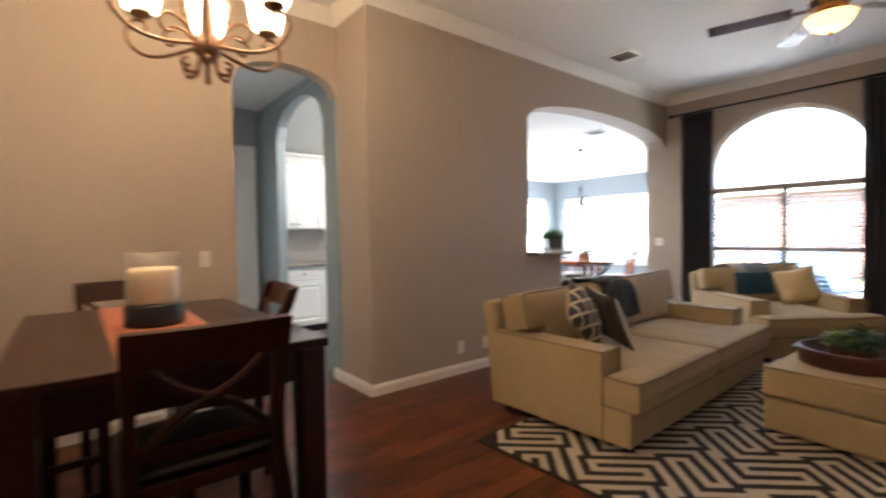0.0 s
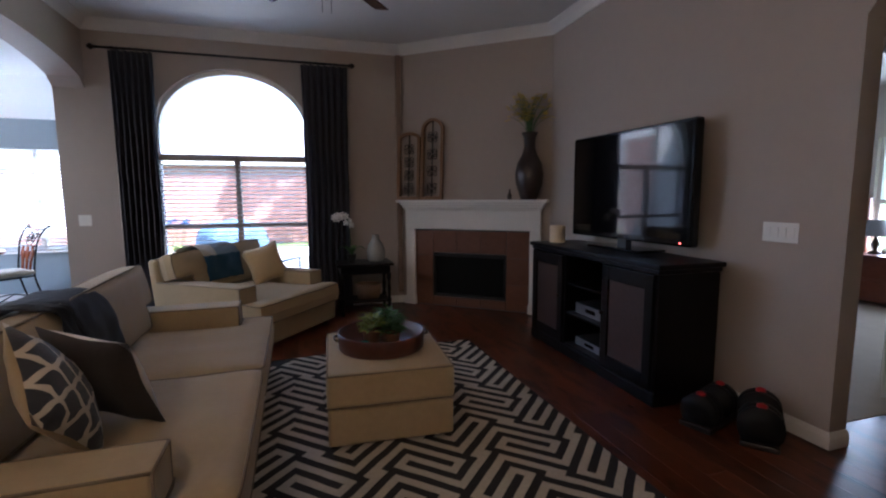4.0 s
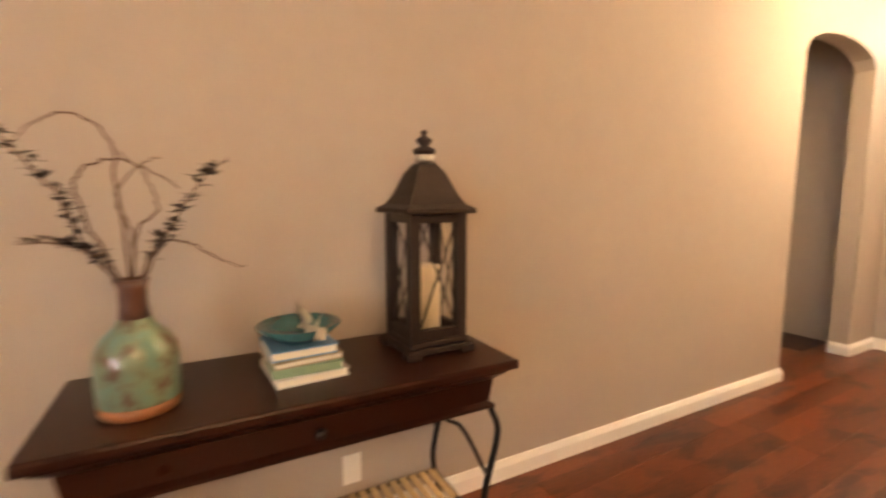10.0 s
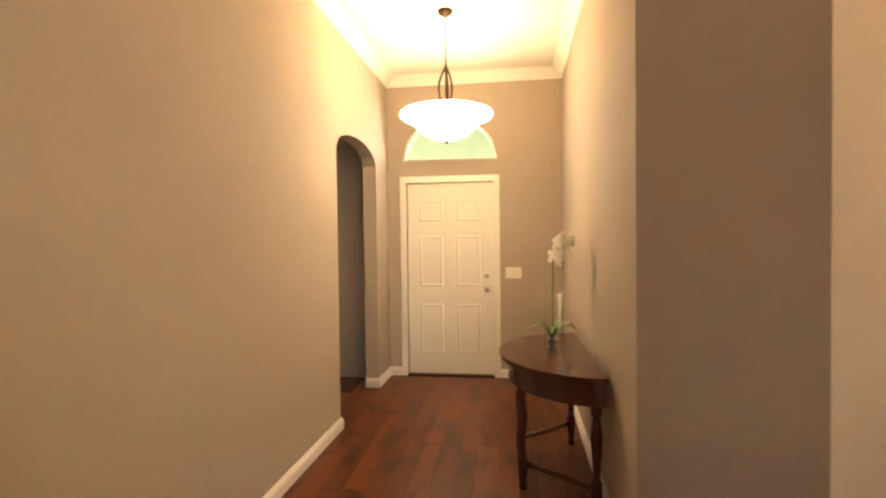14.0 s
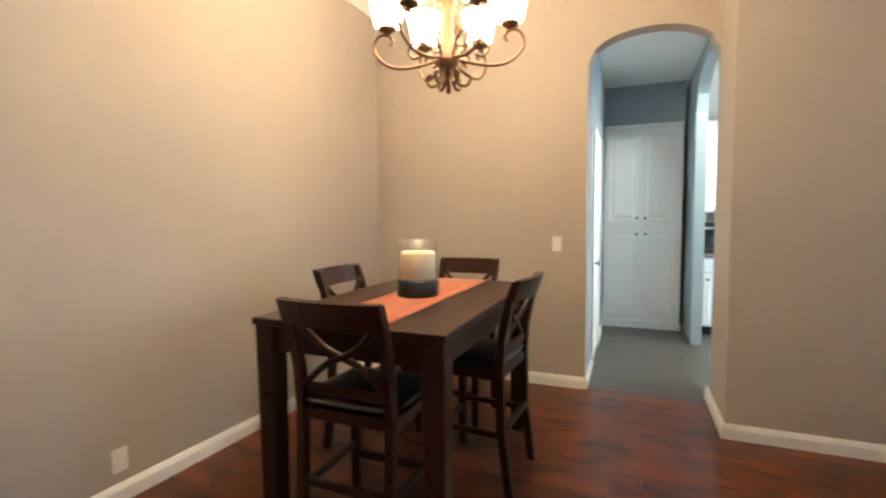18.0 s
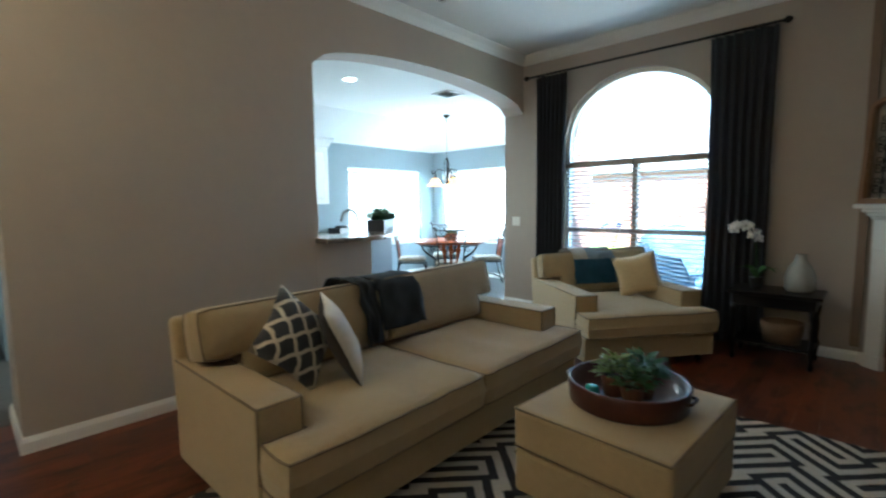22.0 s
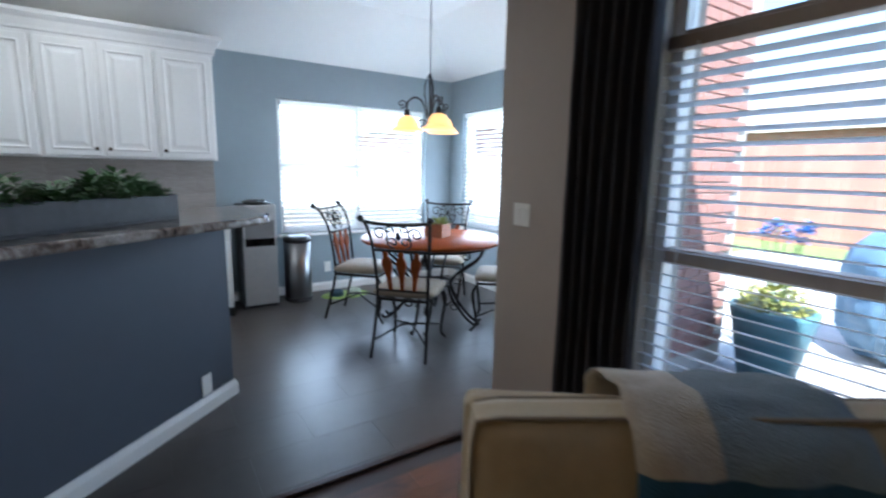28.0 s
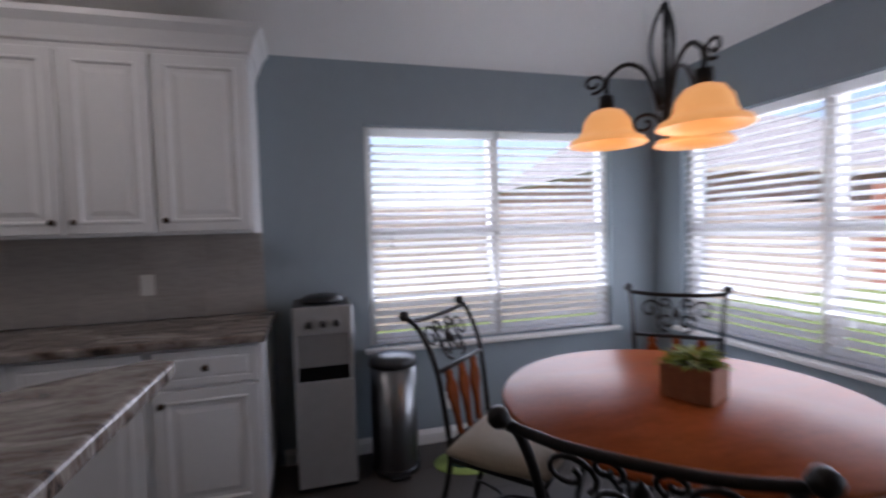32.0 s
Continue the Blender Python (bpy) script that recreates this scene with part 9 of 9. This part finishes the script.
def many_boxes(name, quads, z0, z1, material):
    """Many flat pieces joined in one mesh."""
    v, f = [], []
    for a, b2, c, d in quads:
        n = len(v)
        v += [(a, c, z0), (b2, c, z0), (b2, d, z0), (a, d, z0), (a, c, z1), (b2, c, z1), (b2, d, z1), (a, d, z1)]
        f += [(n + 4, n + 5, n + 6, n + 7), (n, n + 1, n + 5, n + 4), (n + 1, n + 2, n + 6, n + 5), (n + 2, n + 3, n + 7, n + 6), (n + 3, n, n + 4, n + 7)]
    me3 = bpy.data.meshes.new(name)
    me3.from_pydata(v, [], f)
    me3.materials.append(material)
    return me3


def island_copy(source, name):
    """The same surface, varied piece by piece where the pieces are joined in one mesh."""
    m = source.copy()
    m.name = name
    n, li = m.node_tree.nodes, m.node_tree.links
    info = [k for k in n if k.bl_idname == "ShaderNodeObjectInfo"][0]
    geo = n.new("ShaderNodeNewGeometry")
    for link in [k for k in li if k.from_node == info]:
        li.new(geo.outputs["Random Per Island"], link.to_socket)
    return m


far_planks = new("planks_far", many_boxes("planks_far", rest, -0.012, 0.0, island_copy(M_FLOOR, "dark_walnut_floor_joined")))
far_planks.parent = floor
tagged(far_planks, "dark walnut planks", kind="stuff")
# staggered grey floor tiles
TWD, TLN = 0.305, 0.61
rest_t, cnt = [], 0
met = mesh_from("tile", bmbox(0.0004, TWD - 0.0004, 0.0004, TLN - 0.0004, -0.008, 0.0, 0.0004, seg=1), M_TILE)
row = 0
for i in range(11):
    x0 = -6.02 + i * TWD
    for j in range(-1, 14):
        y0 = 0.5 + j * TLN + (i % 2) * TLN / 2
        a, b2, c, d = x0, min(x0 + TWD, -2.932), max(y0, 0.5), min(y0 + TLN, 8.02)
        if c < YA:
            b2 = min(b2, XD - 0.004)
        if b2 - a < 0.03 or d - c < 0.05:
            continue
        if abs(b2 - a - TWD) < 1e-3 and abs(d - c - TLN) < 1e-3 and y0 > 3.6:
            shared("tile", met, floor_tile, pose(x0, y0, 0.0))
        else:
            rest_t.append((a + 0.001, b2 - 0.001, c + 0.001, d - 0.001))
far_t = new("tiles_far", many_boxes("tiles_far", rest_t, -0.008, 0.0, island_copy(M_TILE, "grey_floor_tile_joined")))
far_t.parent = floor_tile
tagged(far_t, "grey floor tiles", kind="stuff")
setting("floor_threshold", bmbox(-2.95, -2.915, 3.87, 6.33, -0.004, 0.006, 0.003), M_ESPRESSO, "dark wooden threshold strip", "trim")
